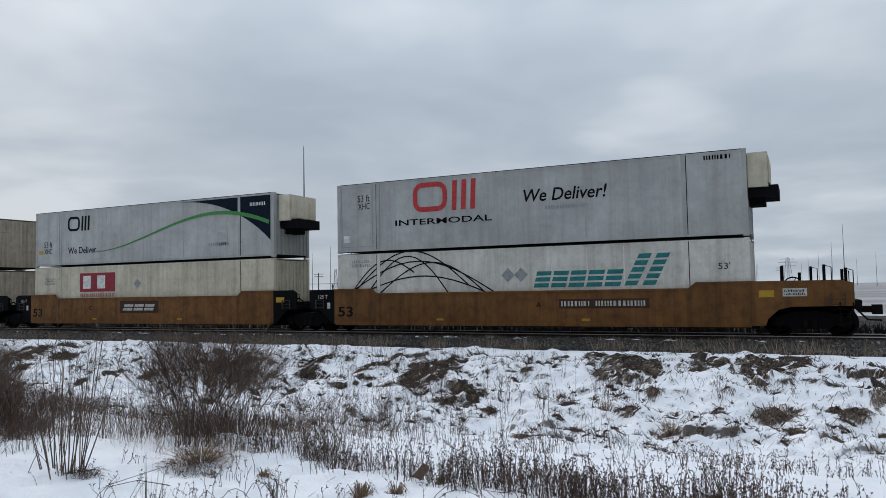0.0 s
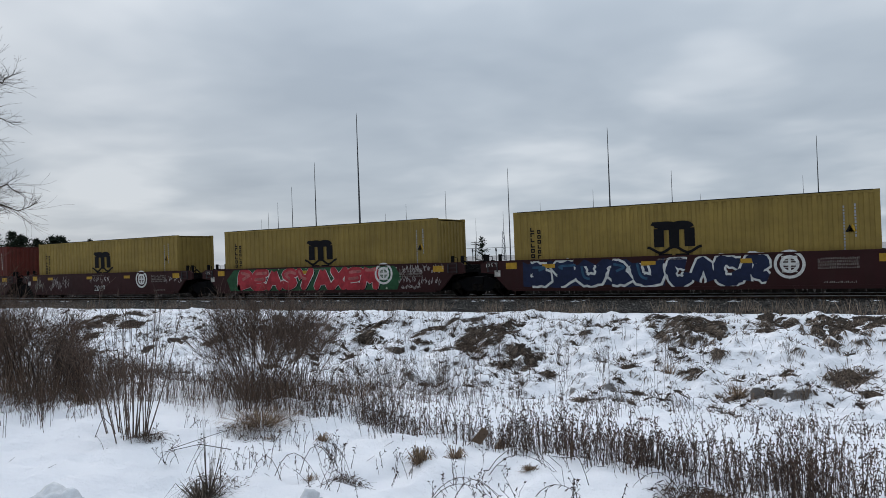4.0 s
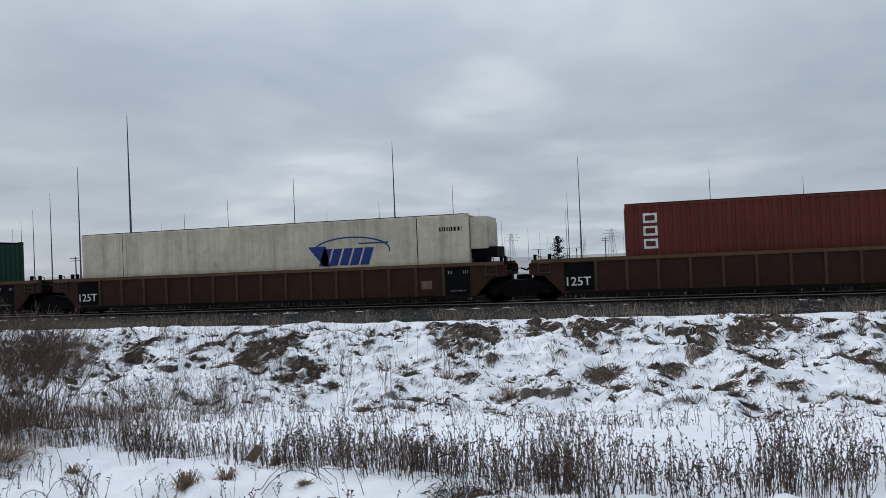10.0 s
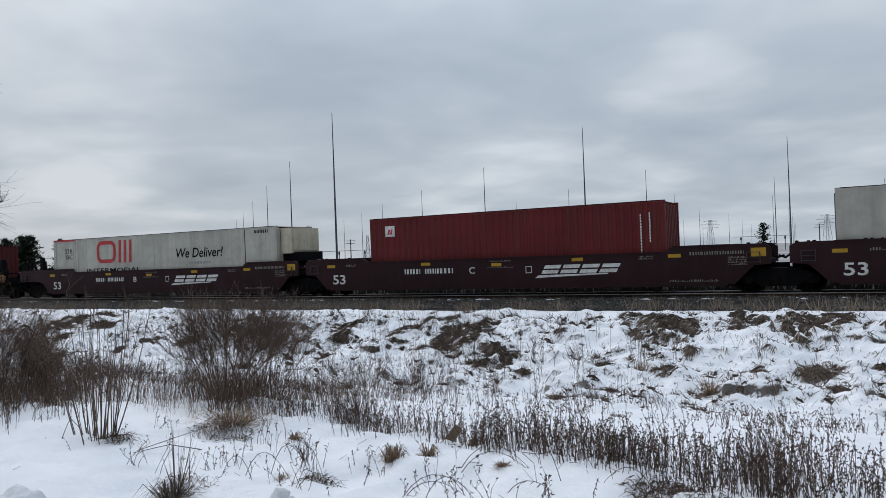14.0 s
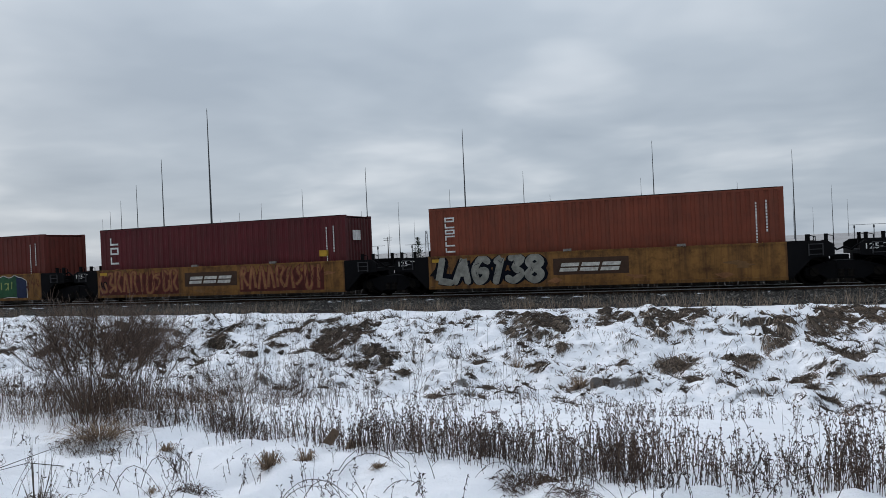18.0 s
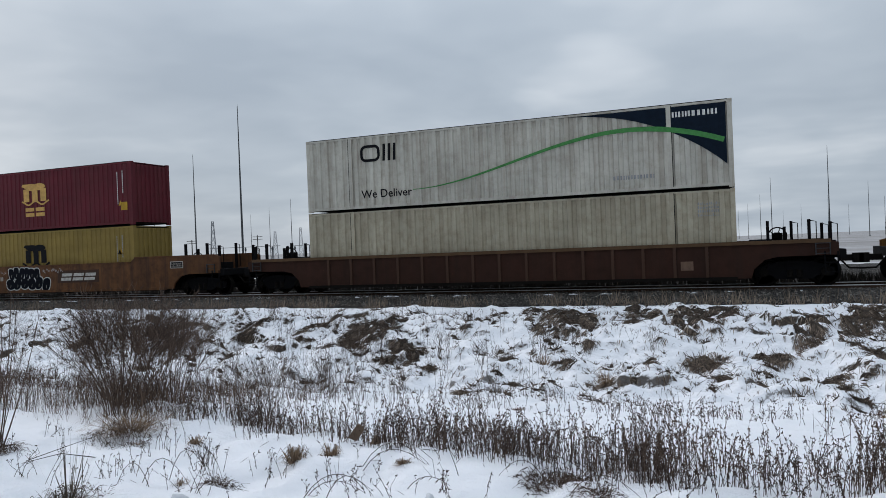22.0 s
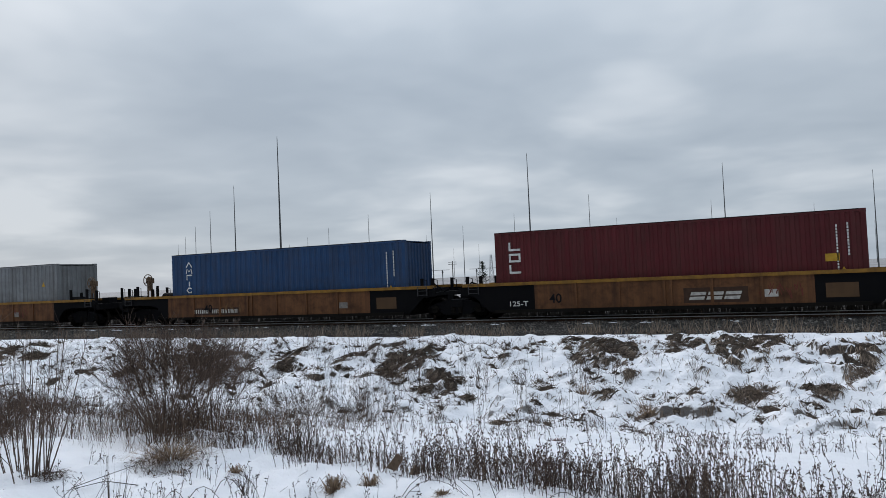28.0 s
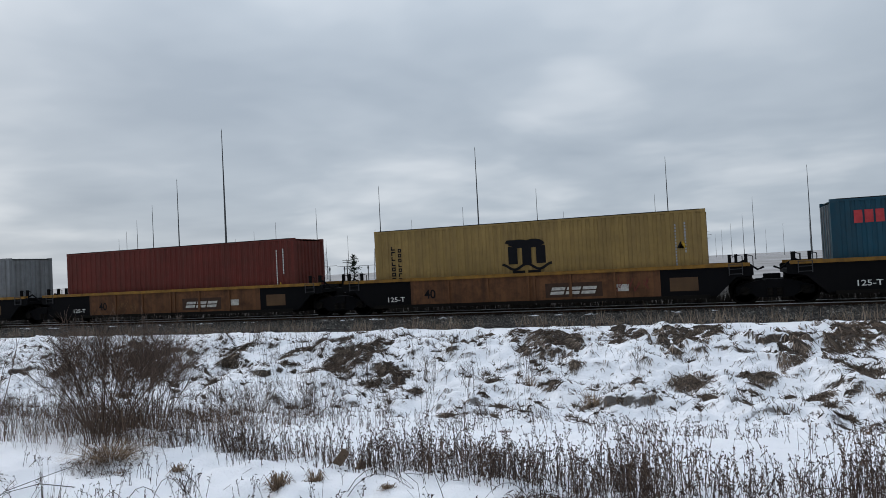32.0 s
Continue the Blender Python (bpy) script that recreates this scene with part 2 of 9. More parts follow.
def ballast_material():
    m, nodes, links, bsdf = material("track_ballast", 0.9, 0.0, 0.2)
    coord = nodes.new("ShaderNodeTexCoord").outputs["Object"]
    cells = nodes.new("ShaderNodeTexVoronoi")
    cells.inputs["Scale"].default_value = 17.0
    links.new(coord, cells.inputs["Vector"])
    # pale stone tops, near-black gaps: shade between stones is put into the colour
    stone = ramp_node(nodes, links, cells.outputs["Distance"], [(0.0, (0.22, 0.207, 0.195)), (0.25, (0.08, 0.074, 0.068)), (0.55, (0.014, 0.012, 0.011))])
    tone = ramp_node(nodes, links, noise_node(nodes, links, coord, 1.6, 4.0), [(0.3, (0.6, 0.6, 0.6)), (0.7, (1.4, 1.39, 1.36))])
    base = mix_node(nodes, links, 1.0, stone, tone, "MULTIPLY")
    drift = noise_node(nodes, links, coord, 1.0, 7.0, (0.8, 3.0, 1.0), 0.7)
    base = mix_node(nodes, links, ramp_node(nodes, links, drift, [(0.69, grey(0.0)), (0.73, grey(0.7))]), base, (0.72, 0.74, 0.77))
    links.new(base, bsdf.inputs["Base Color"])
    bump = nodes.new("ShaderNodeBump")
    bump.inputs["Strength"].default_value, bump.inputs["Distance"].default_value = 1.0, 0.05
    links.new(cells.outputs["Distance"], bump.inputs["Height"])
    links.new(bump.outputs[0], bsdf.inputs["Normal"])
    return m


SNOW = snow_material()
BALLAST = ballast_material()
BLACK = paint("car_black", (0.006, 0.006, 0.007), 0.8, 0.25, 0.05, 0.15, (0.010, 0.009, 0.008), 0.0, 0.05)
# grimy steel; also colours the shade strip along container roofs
GRIT = paint("grimy_steel_and_shade", (0.010, 0.009, 0.008), 0.85, 0.35, 0.15, 0.2, (0.014, 0.011, 0.009), 0.0, 0.05)
STEEL = plain("worn_rail_steel", (0.62, 0.62, 0.62), 0.45, 0.35, 0.15)
RUSTY = plain("rusty_rail_side", (0.07, 0.042, 0.028), 0.85)
WOOD_TIE = plain("old_wooden_tie", (0.05, 0.042, 0.035), 0.9, 0.0, 0.5, 12.0)
GALV = plain("dull_galvanised_steel", (0.16, 0.165, 0.17), 0.6, 0.3)
# far lattice steel, with the paling by haze put into its colour
HAZED_STEEL = plain("hazed_galvanised_steel", (0.30, 0.31, 0.325), 0.6, 0.2)
MAST_GREY = plain("mast_grey", (0.075, 0.08, 0.085), 0.6, 0.2)
WHITE = plain("stencil_white", (0.62, 0.62, 0.6), 0.65, 0.0, 0.4)
OFFWHITE = plain("faded_white", (0.50, 0.48, 0.44), 0.7, 0.0, 0.5, 9.0)
INK = plain("stencil_black", (0.008, 0.008, 0.010), 0.7, 0.0, 0.3, 6.0, 0.08)
YELLOW_TAG = plain("reflector_yellow", (0.40, 0.235, 0.025), 0.6)
LOGO_RED = plain("logo_red", (0.40, 0.042, 0.046), 0.55)
LOGO_TEAL = plain("logo_teal", (0.02, 0.17, 0.17), 0.5)
LOGO_GREEN = plain("logo_green", (0.055, 0.215, 0.06), 0.6)
LOGO_NAVY = plain("logo_navy", (0.006, 0.012, 0.022), 0.7, 0.0, 0.3, 6.0, 0.06)
LOGO_BLUE = plain("logo_blue", (0.02, 0.04, 0.17), 0.5)
LOGO_GOLD = plain("logo_gold", (0.50, 0.30, 0.09), 0.55)
LOGO_GREY = plain("logo_grey", (0.26, 0.27, 0.28), 0.6)
FADED_RED = plain("faded_red_print", (0.36, 0.15, 0.12), 0.7, 0.0, 0.45, 7.0)
FADED_TAN = plain("faded_orange_print", (0.40, 0.31, 0.22), 0.7, 0.0, 0.4, 7.0)
PANEL_BROWN = plain("logo_panel_brown", (0.05, 0.026, 0.016), 0.65)
SPRAY = {
    "white": plain("spray_white", (0.58, 0.60, 0.58), 0.6),
    "silver": plain("spray_silver", (0.235, 0.23, 0.20), 0.6, 0.0, 0.5, 4.0),
    "black": plain("spray_black", (0.018, 0.018, 0.02), 0.6),
    "deep": plain("spray_deep_black", (0.005, 0.006, 0.010), 0.7, 0.0, 0.3, 6.0, 0.05),
    "red": plain("spray_red", (0.24, 0.022, 0.022), 0.6, 0.0, 0.5, 4.0),
    "green": plain("spray_green", (0.020, 0.078, 0.034), 0.6, 0.0, 0.5, 3.0),
    "blue": plain("spray_blue", (0.028, 0.085, 0.15), 0.6, 0.0, 0.5, 4.0),
    "navy": plain("spray_navy", (0.012, 0.019, 0.052), 0.6),
    "maroon": plain("spray_maroon", (0.14, 0.035, 0.025), 0.6),
    "olive": plain("spray_olive", (0.27, 0.27, 0.09), 0.6),
    "pale": plain("spray_pale_green", (0.38, 0.44, 0.33), 0.6),
    "pink": plain("spray_pink", (0.22, 0.075, 0.095), 0.6),
    "tan": plain("spray_tan", (0.27, 0.225, 0.155), 0.65, 0.0, 0.5, 4.0),
    "sand": plain("spray_sand", (0.235, 0.105, 0.045), 0.65, 0.0, 0.5, 4.0),
    "wine": plain("spray_wine", (0.075, 0.016, 0.012), 0.65, 0.0, 0.4, 4.0),
    "soot": plain("spray_soot", (0.092, 0.055, 0.034), 0.75, 0.0, 0.6, 3.0, 0.06),
    "teal": plain("spray_teal", (0.006, 0.020, 0.034), 0.7, 0.0, 0.4, 4.0, 0.08),
    "sky": plain("spray_pale_blue", (0.15, 0.29, 0.35), 0.6, 0.0, 0.5, 5.0),
    "scarlet": plain("spray_scarlet", (0.36, 0.035, 0.045), 0.6, 0.0, 0.45, 3.0),
    "rose": plain("spray_rose", (0.38, 0.12, 0.115), 0.65, 0.0, 0.6, 4.0),
    "chalk": plain("spray_chalk", (0.34, 0.31, 0.30), 0.7, 0.0, 0.4),
    "lime": plain("spray_lime", (0.26, 0.31, 0.10), 0.6),
    "brown": plain("spray_brown", (0.16, 0.085, 0.035), 0.65),
}

# ---------------------------------------------------------------- building blocks


class Geo:
    """Collects boxes, tubes and plates into one mesh."""

    def __init__(self):
        self.v, self.f = [], []

    def box(self, x0, x1, y0, y1, z0, z1):
        n = len(self.v)
        self.v += [(x, y, z) for x in (x0, x1) for y in (y0, y1) for z in (z0, z1)]
        self.f += [tuple(n + i for i in q) for q in ((0, 1, 3, 2), (4, 6, 7, 5), (0, 4, 5, 1), (2, 3, 7, 6), (0, 2, 6, 4), (1, 5, 7, 3))]
        return self

    def bar(self, a, b, w, d):
        """A square bar from a to b, w by d across."""
        a, b = Vector(a), Vector(b)
        t = (b - a).normalized()
        s = t.cross(Vector((0, 1, 0)) if abs(t.y) < 0.9 else Vector((1, 0, 0))).normalized()
        u = s.cross(t)
        n = len(self.v)
        for p in (a, b):
            for i, j in ((-1, -1), (1, -1), (1, 1), (-1, 1)):
                self.v.append(tuple(p + s * (i * w / 2) + u * (j * d / 2)))
        self.f += [(n, n + 1, n + 2, n + 3), (n + 7, n + 6, n + 5, n + 4)]
        self.f += [(n + i, n + 4 + i, n + 4 + (i + 1) % 4, n + (i + 1) % 4) for i in range(4)]
        return self

    def tube(self, points, radii, sides=6, cap=True):
        """A round tube through points."""
        n = len(self.v)
        points = [Vector(p) for p in points]
        for i, p in enumerate(points):
            t = (points[min(i + 1, len(points) - 1)] - points[max(i - 1, 0)])
            t = t.normalized() if t.length > 1e-9 else Vector((0, 0, 1))
            s = t.cross(Vector((0.31, 0.95, 0.05)) if abs(t.y) < 0.9 else Vector((1, 0, 0))).normalized()
            u = s.cross(t)
            r = radii[i] if isinstance(radii, (list, tuple)) else radii
            for k in range(sides):
                a = 2 * math.pi * k / sides
                self.v.append(tuple(p + s * (r * math.cos(a)) + u * (r * math.sin(a))))
        for i in range(len(points) - 1):
            for k in range(sides):
                a, b = n + i * sides + k, n + i * sides + (k + 1) % sides
                self.f.append((a, b, b + sides, a + sides))
        if cap:
            self.f.append(tuple(n + k for k in range(sides))[::-1])
            self.f.append(tuple(n + (len(points) - 1) * sides + k for k in range(sides)))
        return self

    def plate(self, outline, y0, y1):
        """An outline of (x, z) points, pushed through from y0 to y1 (y0 < y1)."""
        n, k = len(self.v), len(outline)
        self.v += [(x, y0, z) for x, z in outline] + [(x, y1, z) for x, z in outline]
        self.f += [tuple(range(n, n + k)), tuple(range(n + 2 * k - 1, n + k - 1, -1))]
        self.f += [(n + i, n + k + i, n + k + (i + 1) % k, n + (i + 1) % k) for i in range(k)]
        return self

    def sheet(self, outline, y):
        """A flat printed shape of (x, z) points at depth y."""
        n = len(self.v)
        self.v += [(x, y, z) for x, z in outline]
        self.f.append(tuple(range(n, n + len(outline))))
        return self

    def ribbon(self, points, width, y):
        """A painted stroke through (x, z) points."""
        pts = [Vector((p[0], p[1])) for p in points]
        n = len(self.v)
        for i, p in enumerate(pts):
            t = (pts[min(i + 1, len(pts) - 1)] - pts[max(i - 1, 0)]).normalized()
            w = (width[i] if isinstance(width, (list, tuple)) else width) / 2
            d = y - 0.00012 * i
            self.v += [(p.x - t.y * w, d, p.y + t.x * w), (p.x + t.y * w, d, p.y - t.x * w)]
        self.f += [(n + 2 * i, n + 2 * i + 1, n + 2 * i + 3, n + 2 * i + 2) for i in range(len(pts) - 1)]
        return self

    def mesh(self, name):
        me = bpy.data.meshes.new(name)
        me.from_pydata(self.v, [], self.f)
        me.update()
        return me


MESHES = {}


def part(name, geo, material, parent, label="", key=None, at=None):
    """One mesh object under a thing or a part; key: parts with the same key share one mesh."""
    full = (key, material.name) if key else None
    if full and full in MESHES:
        me = MESHES[full]
    else:
        if callable(geo):
            geo = geo()
        me = geo.mesh(name) if isinstance(geo, Geo) else geo
        me.materials.clear()
        me.materials.append(material)
        if full:
            MESHES[full] = me
    ob = new(name, me)
    ob.parent = parent
    if at is not None:
        ob.matrix_local = at
    if label:
        ob["label"] = label
    return ob


def thing(name, place, label, category, group="", kind=""):
    ob = new(name)
    ob.empty_display_size = 0.3
    ob.matrix_world = place
    return tagged(ob, label, category, group, kind)


def solid(name, geo, material, label="", category="", group="", kind="", place=None):
    ob = new(name, geo.mesh(name))
    ob.data.materials.append(material)
    if place is not None:
        ob.matrix_world = place
    return tagged(ob, label, category, group, kind)


def lettering(words, x0, x1, z0, z1, y, slant=0.0, bold=0.0):
    """Words in the built-in font, fitted into a box on the plane y."""
    curve = bpy.data.curves.new("words", "FONT")
    curve.body, curve.shear, curve.offset, curve.resolution_u = words, slant, bold, 3
    ob = new("words", curve)
    me = bpy.data.meshes.new_from_object(ob.evaluated_get(bpy.context.evaluated_depsgraph_get()))
    bpy.data.objects.remove(ob)
    bpy.data.curves.remove(curve)
    n = len(me.vertices)
    co = np.empty(n * 3)
    me.vertices.foreach_get("co", co)
    co = co.reshape(n, 3)
    low, high = co.min(0), co.max(0)
    out = np.empty_like(co)
    out[:, 0] = x0 + (co[:, 0] - low[0]) / (high[0] - low[0]) * (x1 - x0)
    out[:, 1] = y
    out[:, 2] = z0 + (co[:, 1] - low[1]) / (high[1] - low[1]) * (z1 - z0)
    me.vertices.foreach_set("co", out.ravel())
    me.update()
    return me


def block(x0, x1, z0, z1, y):
    return Geo().sheet([(x0, z0), (x1, z0), (x1, z1), (x0, z1)], y)


def bars(x0, x1, z0, z1, y, rows=1, seed=1, fill=0.55):
    """Writing that is only told apart as marks: small bars in rows."""
    rnd, g = random.Random(seed), Geo()
    h = (z1 - z0) / rows
    for r in range(rows):
        x, z = x0, z1 - (r + 1) * h
        while x < x1 - 0.02:
            w = min(x1 - x, h * rnd.uniform(0.35, 0.75))
            cut = rnd.choice((0.86, 0.86, 0.62, 0.4)) if rows > 1 or h < 0.12 else 0.9
            g.sheet([(x, z + h * 0.14), (x + w * fill, z + h * 0.14), (x + w * fill, z + h * cut), (x, z + h * cut)], y)
            x += w
    return g


def upright_bars(x0, x1, z0, z1, y, count, seed=1):
    """Marks one below the other, each a few strokes."""
    rnd, g = random.Random(seed), Geo()
    h, w = (z1 - z0) / count, x1 - x0
    t = min(0.075, h * 0.24)
    for i in range(count):
        a, b = z1 - (i + 1) * h + h * 0.12, z1 - i * h - h * 0.12
        if w < 0.12:
            g.sheet([(x0, a), (x1, a), (x1, b), (x0, b)], y)
            continue
        kind = rnd.randrange(3)
        g.sheet([(x0, a), (x0 + t, a), (x0 + t, b), (x0, b)], y)
        if kind != 1:
            g.sheet([(x0 + t, b - t), (x1, b - t), (x1, b), (x0 + t, b)], y)
        if kind != 2:
            g.sheet([(x0 + t, a), (x1, a), (x1, a + t), (x0 + t, a + t)], y)
        if kind == 0:
            g.sheet([(x1 - t, a + t), (x1, a + t), (x1, b - t), (x1 - t, b - t)], y)
    return g


def disc(x, z, r, y, inner=0.0, sides=28):
    g = Geo()
    if not inner:
        return g.sheet([(x + r * math.cos(2 * math.pi * i / sides), z + r * math.sin(2 * math.pi * i / sides)) for i in range(sides)], y)
    pts = [(x + (r + inner) / 2 * math.cos(2 * math.pi * i / sides), z + (r + inner) / 2 * math.sin(2 * math.pi * i / sides)) for i in range(sides + 1)]
    return g.ribbon(pts, r - inner, y)

# ---------------------------------------------------------------- ground and track
PROFILE_Y = [-60, 0, 4, 7, 9, 11, 13, 15.5, 17, 19, 21, 22.6, 23.3, 24.2, 26, 34, 40, 4000]
PROFILE_Z = [-0.35, -0.35, -0.40, -0.50, -0.65, -0.90, -1.35, -1.65, -1.55, -1.10, -0.60, -0.37, -0.34, -0.46, -0.60, -0.60, -0.45, -0.45]


BELT_X = [-9.5, -6.0, -4.4, -3.4, -2.3, -1.4, -0.9, 0.0, 1.0, 2.0, 3.5]
BELT_Y = [8.1, 7.7, 7.4, 7.15, 6.9, 6.85, 6.55, 6.55, 6.9, 7.3, 7.9]


def lumps(x, y):
    """Unevenness of the snow: soft drifts near by, ledges and hummocks of grass on the bank."""
    near = max(0.0, min(1.0, (24.0 - y) / 2.0)) * max(0.0, min(1.0, (60.0 - abs(x + 20)) / 20.0)) * max(0.0, min(1.0, (y + 8) / 4))
    if near <= 0:
        return 0.0
    bank = max(0.0, min(1.0, (y - 12.5) / 3.5)) * max(0.0, min(1.0, (23.4 - y) / 1.0))
    h = 0.11 * noise.noise((x * 0.55, y * 0.75, 3.1)) + 0.12 * abs(noise.noise((x * 1.3, y * 1.7, 7.7))) + 0.04 * noise.noise((x * 3.2, y * 3.8, 1.7))
    if y < 10:
        # drifts with round crests, and a low ridge of snow along the foot of the weed belt
        front = max(0.0, min(1.0, (10.0 - y) / 2.0)) * max(0.0, min(1.0, (y - 2.0) / 1.5))
        h += front * (0.09 * (0.4 - abs(noise.noise((x * 1.5 + 4.0, y * 1.9, 11.3))) * 1.6) + 0.035 * noise.noise((x * 4.5, y * 5.5, 8.3)))
        off = (y - float(np.interp(x, BELT_X, BELT_Y)) + 0.32) / 0.30
        if -2.5 < off < 2.5 and -6.5 < x < 3:
            h += 0.085 * math.exp(-off * off) * max(0.1, 0.5 + 1.3 * noise.noise((x * 2.2, 2.0, 5.0)))
    if bank > 0:
        h += bank * (0.14 * noise.noise((x * 0.8, y * 1.1, 1.3)) + 0.10 * noise.noise((x * 2.0, y * 2.6, 5.5)) + 0.05 * noise.noise((x * 5.0, y * 6.0, 2.2)))
        # ledges: short steep faces towards the ditch, then a gentle back
        for pitch, tall, gap, seed in ((0.85, 0.22, 0.06, 3.0), (2.1, 0.15, 0.0, 9.0), (4.2, 0.07, -0.1, 15.0)):
            reach = noise.noise((x * 0.55 * pitch, y * 0.6 * pitch, seed)) + 0.4 * noise.noise((x * 1.7 * pitch, y * 1.3 * pitch, seed + 2))
            if reach > gap:
                q = y * pitch + 0.9 * noise.noise((x * 0.8 * pitch, y * 0.4, seed + 5)) + 0.35 * noise.noise((x * 2.4 * pitch, y * 0.9, seed + 7))
                q -= math.floor(q)
                h += bank * tall * min(1.0, (reach - gap) * 3.0) * (min(1.0, q / 0.16) - q)
    return h * near


def ground_z(x, y):
    return float(np.interp(y, PROFILE_Y, PROFILE_Z)) + lumps(x, y)


def steps(*spans):
    out = []
    for a, b, d in spans:
        out += list(np.arange(a, b - 1e-6, d))
    return out + [spans[-1][1]]


def make_ground():
    xs = steps((-4000, -600, 850), (-600, -120, 60), (-120, -45, 3), (-45, -26, 0.4), (-26, 11, 0.09), (11, 30, 1), (30, 120, 15), (120, 600, 80), (600, 4000, 850))
    ys = steps((-4000, -400, 600), (-400, -40, 60), (-40, 0, 4), (0, 2, 0.5), (2, 14, 0.12), (14, 23.6, 0.08), (23.6, 27, 0.6), (27, 60, 3), (60, 400, 40), (400, 4000, 600))
    verts = [(x, y, ground_z(x, y)) for y in ys for x in xs]
    w = len(xs)
    faces = [(j * w + i, j * w + i + 1, (j + 1) * w + i + 1, (j + 1) * w + i) for j in range(len(ys) - 1) for i in range(w - 1)]
    me = bpy.data.meshes.new("ground")
    me.from_pydata(verts, [], faces)
    me.polygons.foreach_set("use_smooth", [True] * len(faces))
    me.materials.append(SNOW)
    return tagged(new("ground", me), "snow-covered ground with dead grass showing on the railway bank", "ground", kind="structure")


make_ground()


def make_track():
    bed = Geo()
    rnd = random.Random(4)
    # ballast shoulder, uneven along its foot
    # rise at y 33 to 38: added berm that keeps the under-car gap dark
    rows = [(23.55, -0.42), (23.9, -0.30), (24.6, -0.24), (25.3, -0.17), (25.9, -0.11), (26.45, -0.10), (26.62, -0.20), (27.34, -0.20), (28.8, -0.20), (29.6, -0.24), (31.2, -0.42), (32.4, -0.44), (33.2, 0.02), (33.9, 0.16), (36.0, 0.14), (38.0, -0.10), (41.5, -0.30), (54.0, -0.42), (56.0, -0.60)]
    xs = steps((-420, -110, 10), (-110, 20, 0.5), (20, 420, 10))
    w = len(rows)
    for x in xs:
        for y, z in rows:
            k = 0.0 if 25.5 < y < 29 else 3 * rnd.uniform(-1, 1) if y > 40 else rnd.uniform(-1, 1)
            bed.v.append((x, y + 0.12 * k, z + 0.018 * rnd.uniform(-1, 1)))
    for i in range(len(xs) - 1):
        for j in range(w - 1):
            a = i * w + j
            bed.f.append((a, a + w, a + w + 1, a + 1))
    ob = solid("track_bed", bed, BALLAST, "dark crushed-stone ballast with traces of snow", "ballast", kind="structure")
    for n, side in enumerate((-0.7535, 0.7535)):
        y = TRACK_Y + side
        g = Geo()
        section = [(-0.075, -0.18), (0.075, -0.18), (0.075, -0.165), (0.012, -0.145), (0.012, -0.05), (0.036, -0.04), (0.036, -0.006), (-0.036, -0.006), (-0.036, -0.04), (-0.012, -0.05), (-0.012, -0.145), (-0.075, -0.165)]
        k = len(section)
        g.v += [(-420, y + a, b) for a, b in section] + [(420, y + a, b) for a, b in section]
        g.f += [tuple(range(k - 1, -1, -1)), tuple(range(k, 2 * k))] + [(i, (i + 1) % k, k + (i + 1) % k, k + i) for i in range(k)]
        rail = solid("rail", g, RUSTY, "steel rail with a worn bright running surface", "rail", "rails of the track", kind="structure")
        part("running_surface", Geo().box(-420, 420, y - 0.0385, y + 0.034, -0.024, 0.0), STEEL, rail, "bright worn rail head")
    tie = Geo().box(-0.115, 0.115, -1.3, 1.3, -0.34, -0.165)
    me = tie.mesh("tie")
    me.materials.append(WOOD_TIE)
    for i in range(230):
        t = new("tie", me)
        t.parent = ob
        t.matrix_world = pose(-100 + i * 0.52 + rnd.uniform(-0.03, 0.03), TRACK_Y + rnd.uniform(-0.04, 0.04), 0.0 + rnd.uniform(-0.01, 0.01), 0, 0, rnd.uniform(-1, 1))
    # snow left on the ends of the ties and between them
    g = Geo()
    for i in range(120):
        x, y = rnd.uniform(-75, 12), rnd.choice((25.7, 25.9, 26.1)) + rnd.uniform(-0.1, 0.1)
        a, b, h = rnd.uniform(0.1, 0.35), rnd.uniform(0.03, 0.08), rnd.uniform(0.0, 0.008)
        n = len(g.v)
        ring = [(x + a * math.cos(k * 0.785) * rnd.uniform(0.7, 1.1), y + b * math.sin(k * 0.785) * rnd.uniform(0.7, 1.1), -0.135) for k in range(8)]
        g.v += ring + [(x, y, -0.098 + h)]
        g.f += [(n + k, n + (k + 1) % 8, n + 8) for k in range(8)]
    solid("snow_patches", g, plain("old_snow", (0.70, 0.72, 0.75), 0.8, 0.0, 0.15), "small patches of old snow lying on the ballast", "snow", kind="stuff")


def make_ballast_stones():
    """Loose stones on the near shoulder of the ballast."""
    rnd = random.Random(14)
    g = Geo()
    for _ in range(11000):
        x, y = rnd.uniform(-70, 12), rnd.uniform(23.85, 26.4)
        z = float(np.interp(y, (23.55, 23.9, 24.6, 25.3, 25.9, 26.4), (-0.42, -0.30, -0.24, -0.17, -0.11, -0.10)))
        s = rnd.uniform(0.02, 0.05)
        n = len(g.v)
        g.v += [(x + s * rnd.uniform(0.6, 1.3), y, z), (x, y + s, z + s * 0.2), (x - s * rnd.uniform(0.6, 1.3), y, z + s * 0.3), (x, y - s, z), (x + rnd.uniform(-s, s) * 0.4, y, z + s * rnd.uniform(0.8, 1.3))]
        g.f += [(n, n + 1, n + 4), (n + 1, n + 2, n + 4), (n + 2, n + 3, n + 4), (n + 3, n, n + 4)]
    solid("ballast_stones", g, straw("ballast_stone", (0.025, 0.023, 0.021), (0.22, 0.207, 0.19)), "loose grey stones of the track ballast", "stones", kind="stuff")


make_track()
make_ballast_stones()

# ---------------------------------------------------------------- far beyond the track


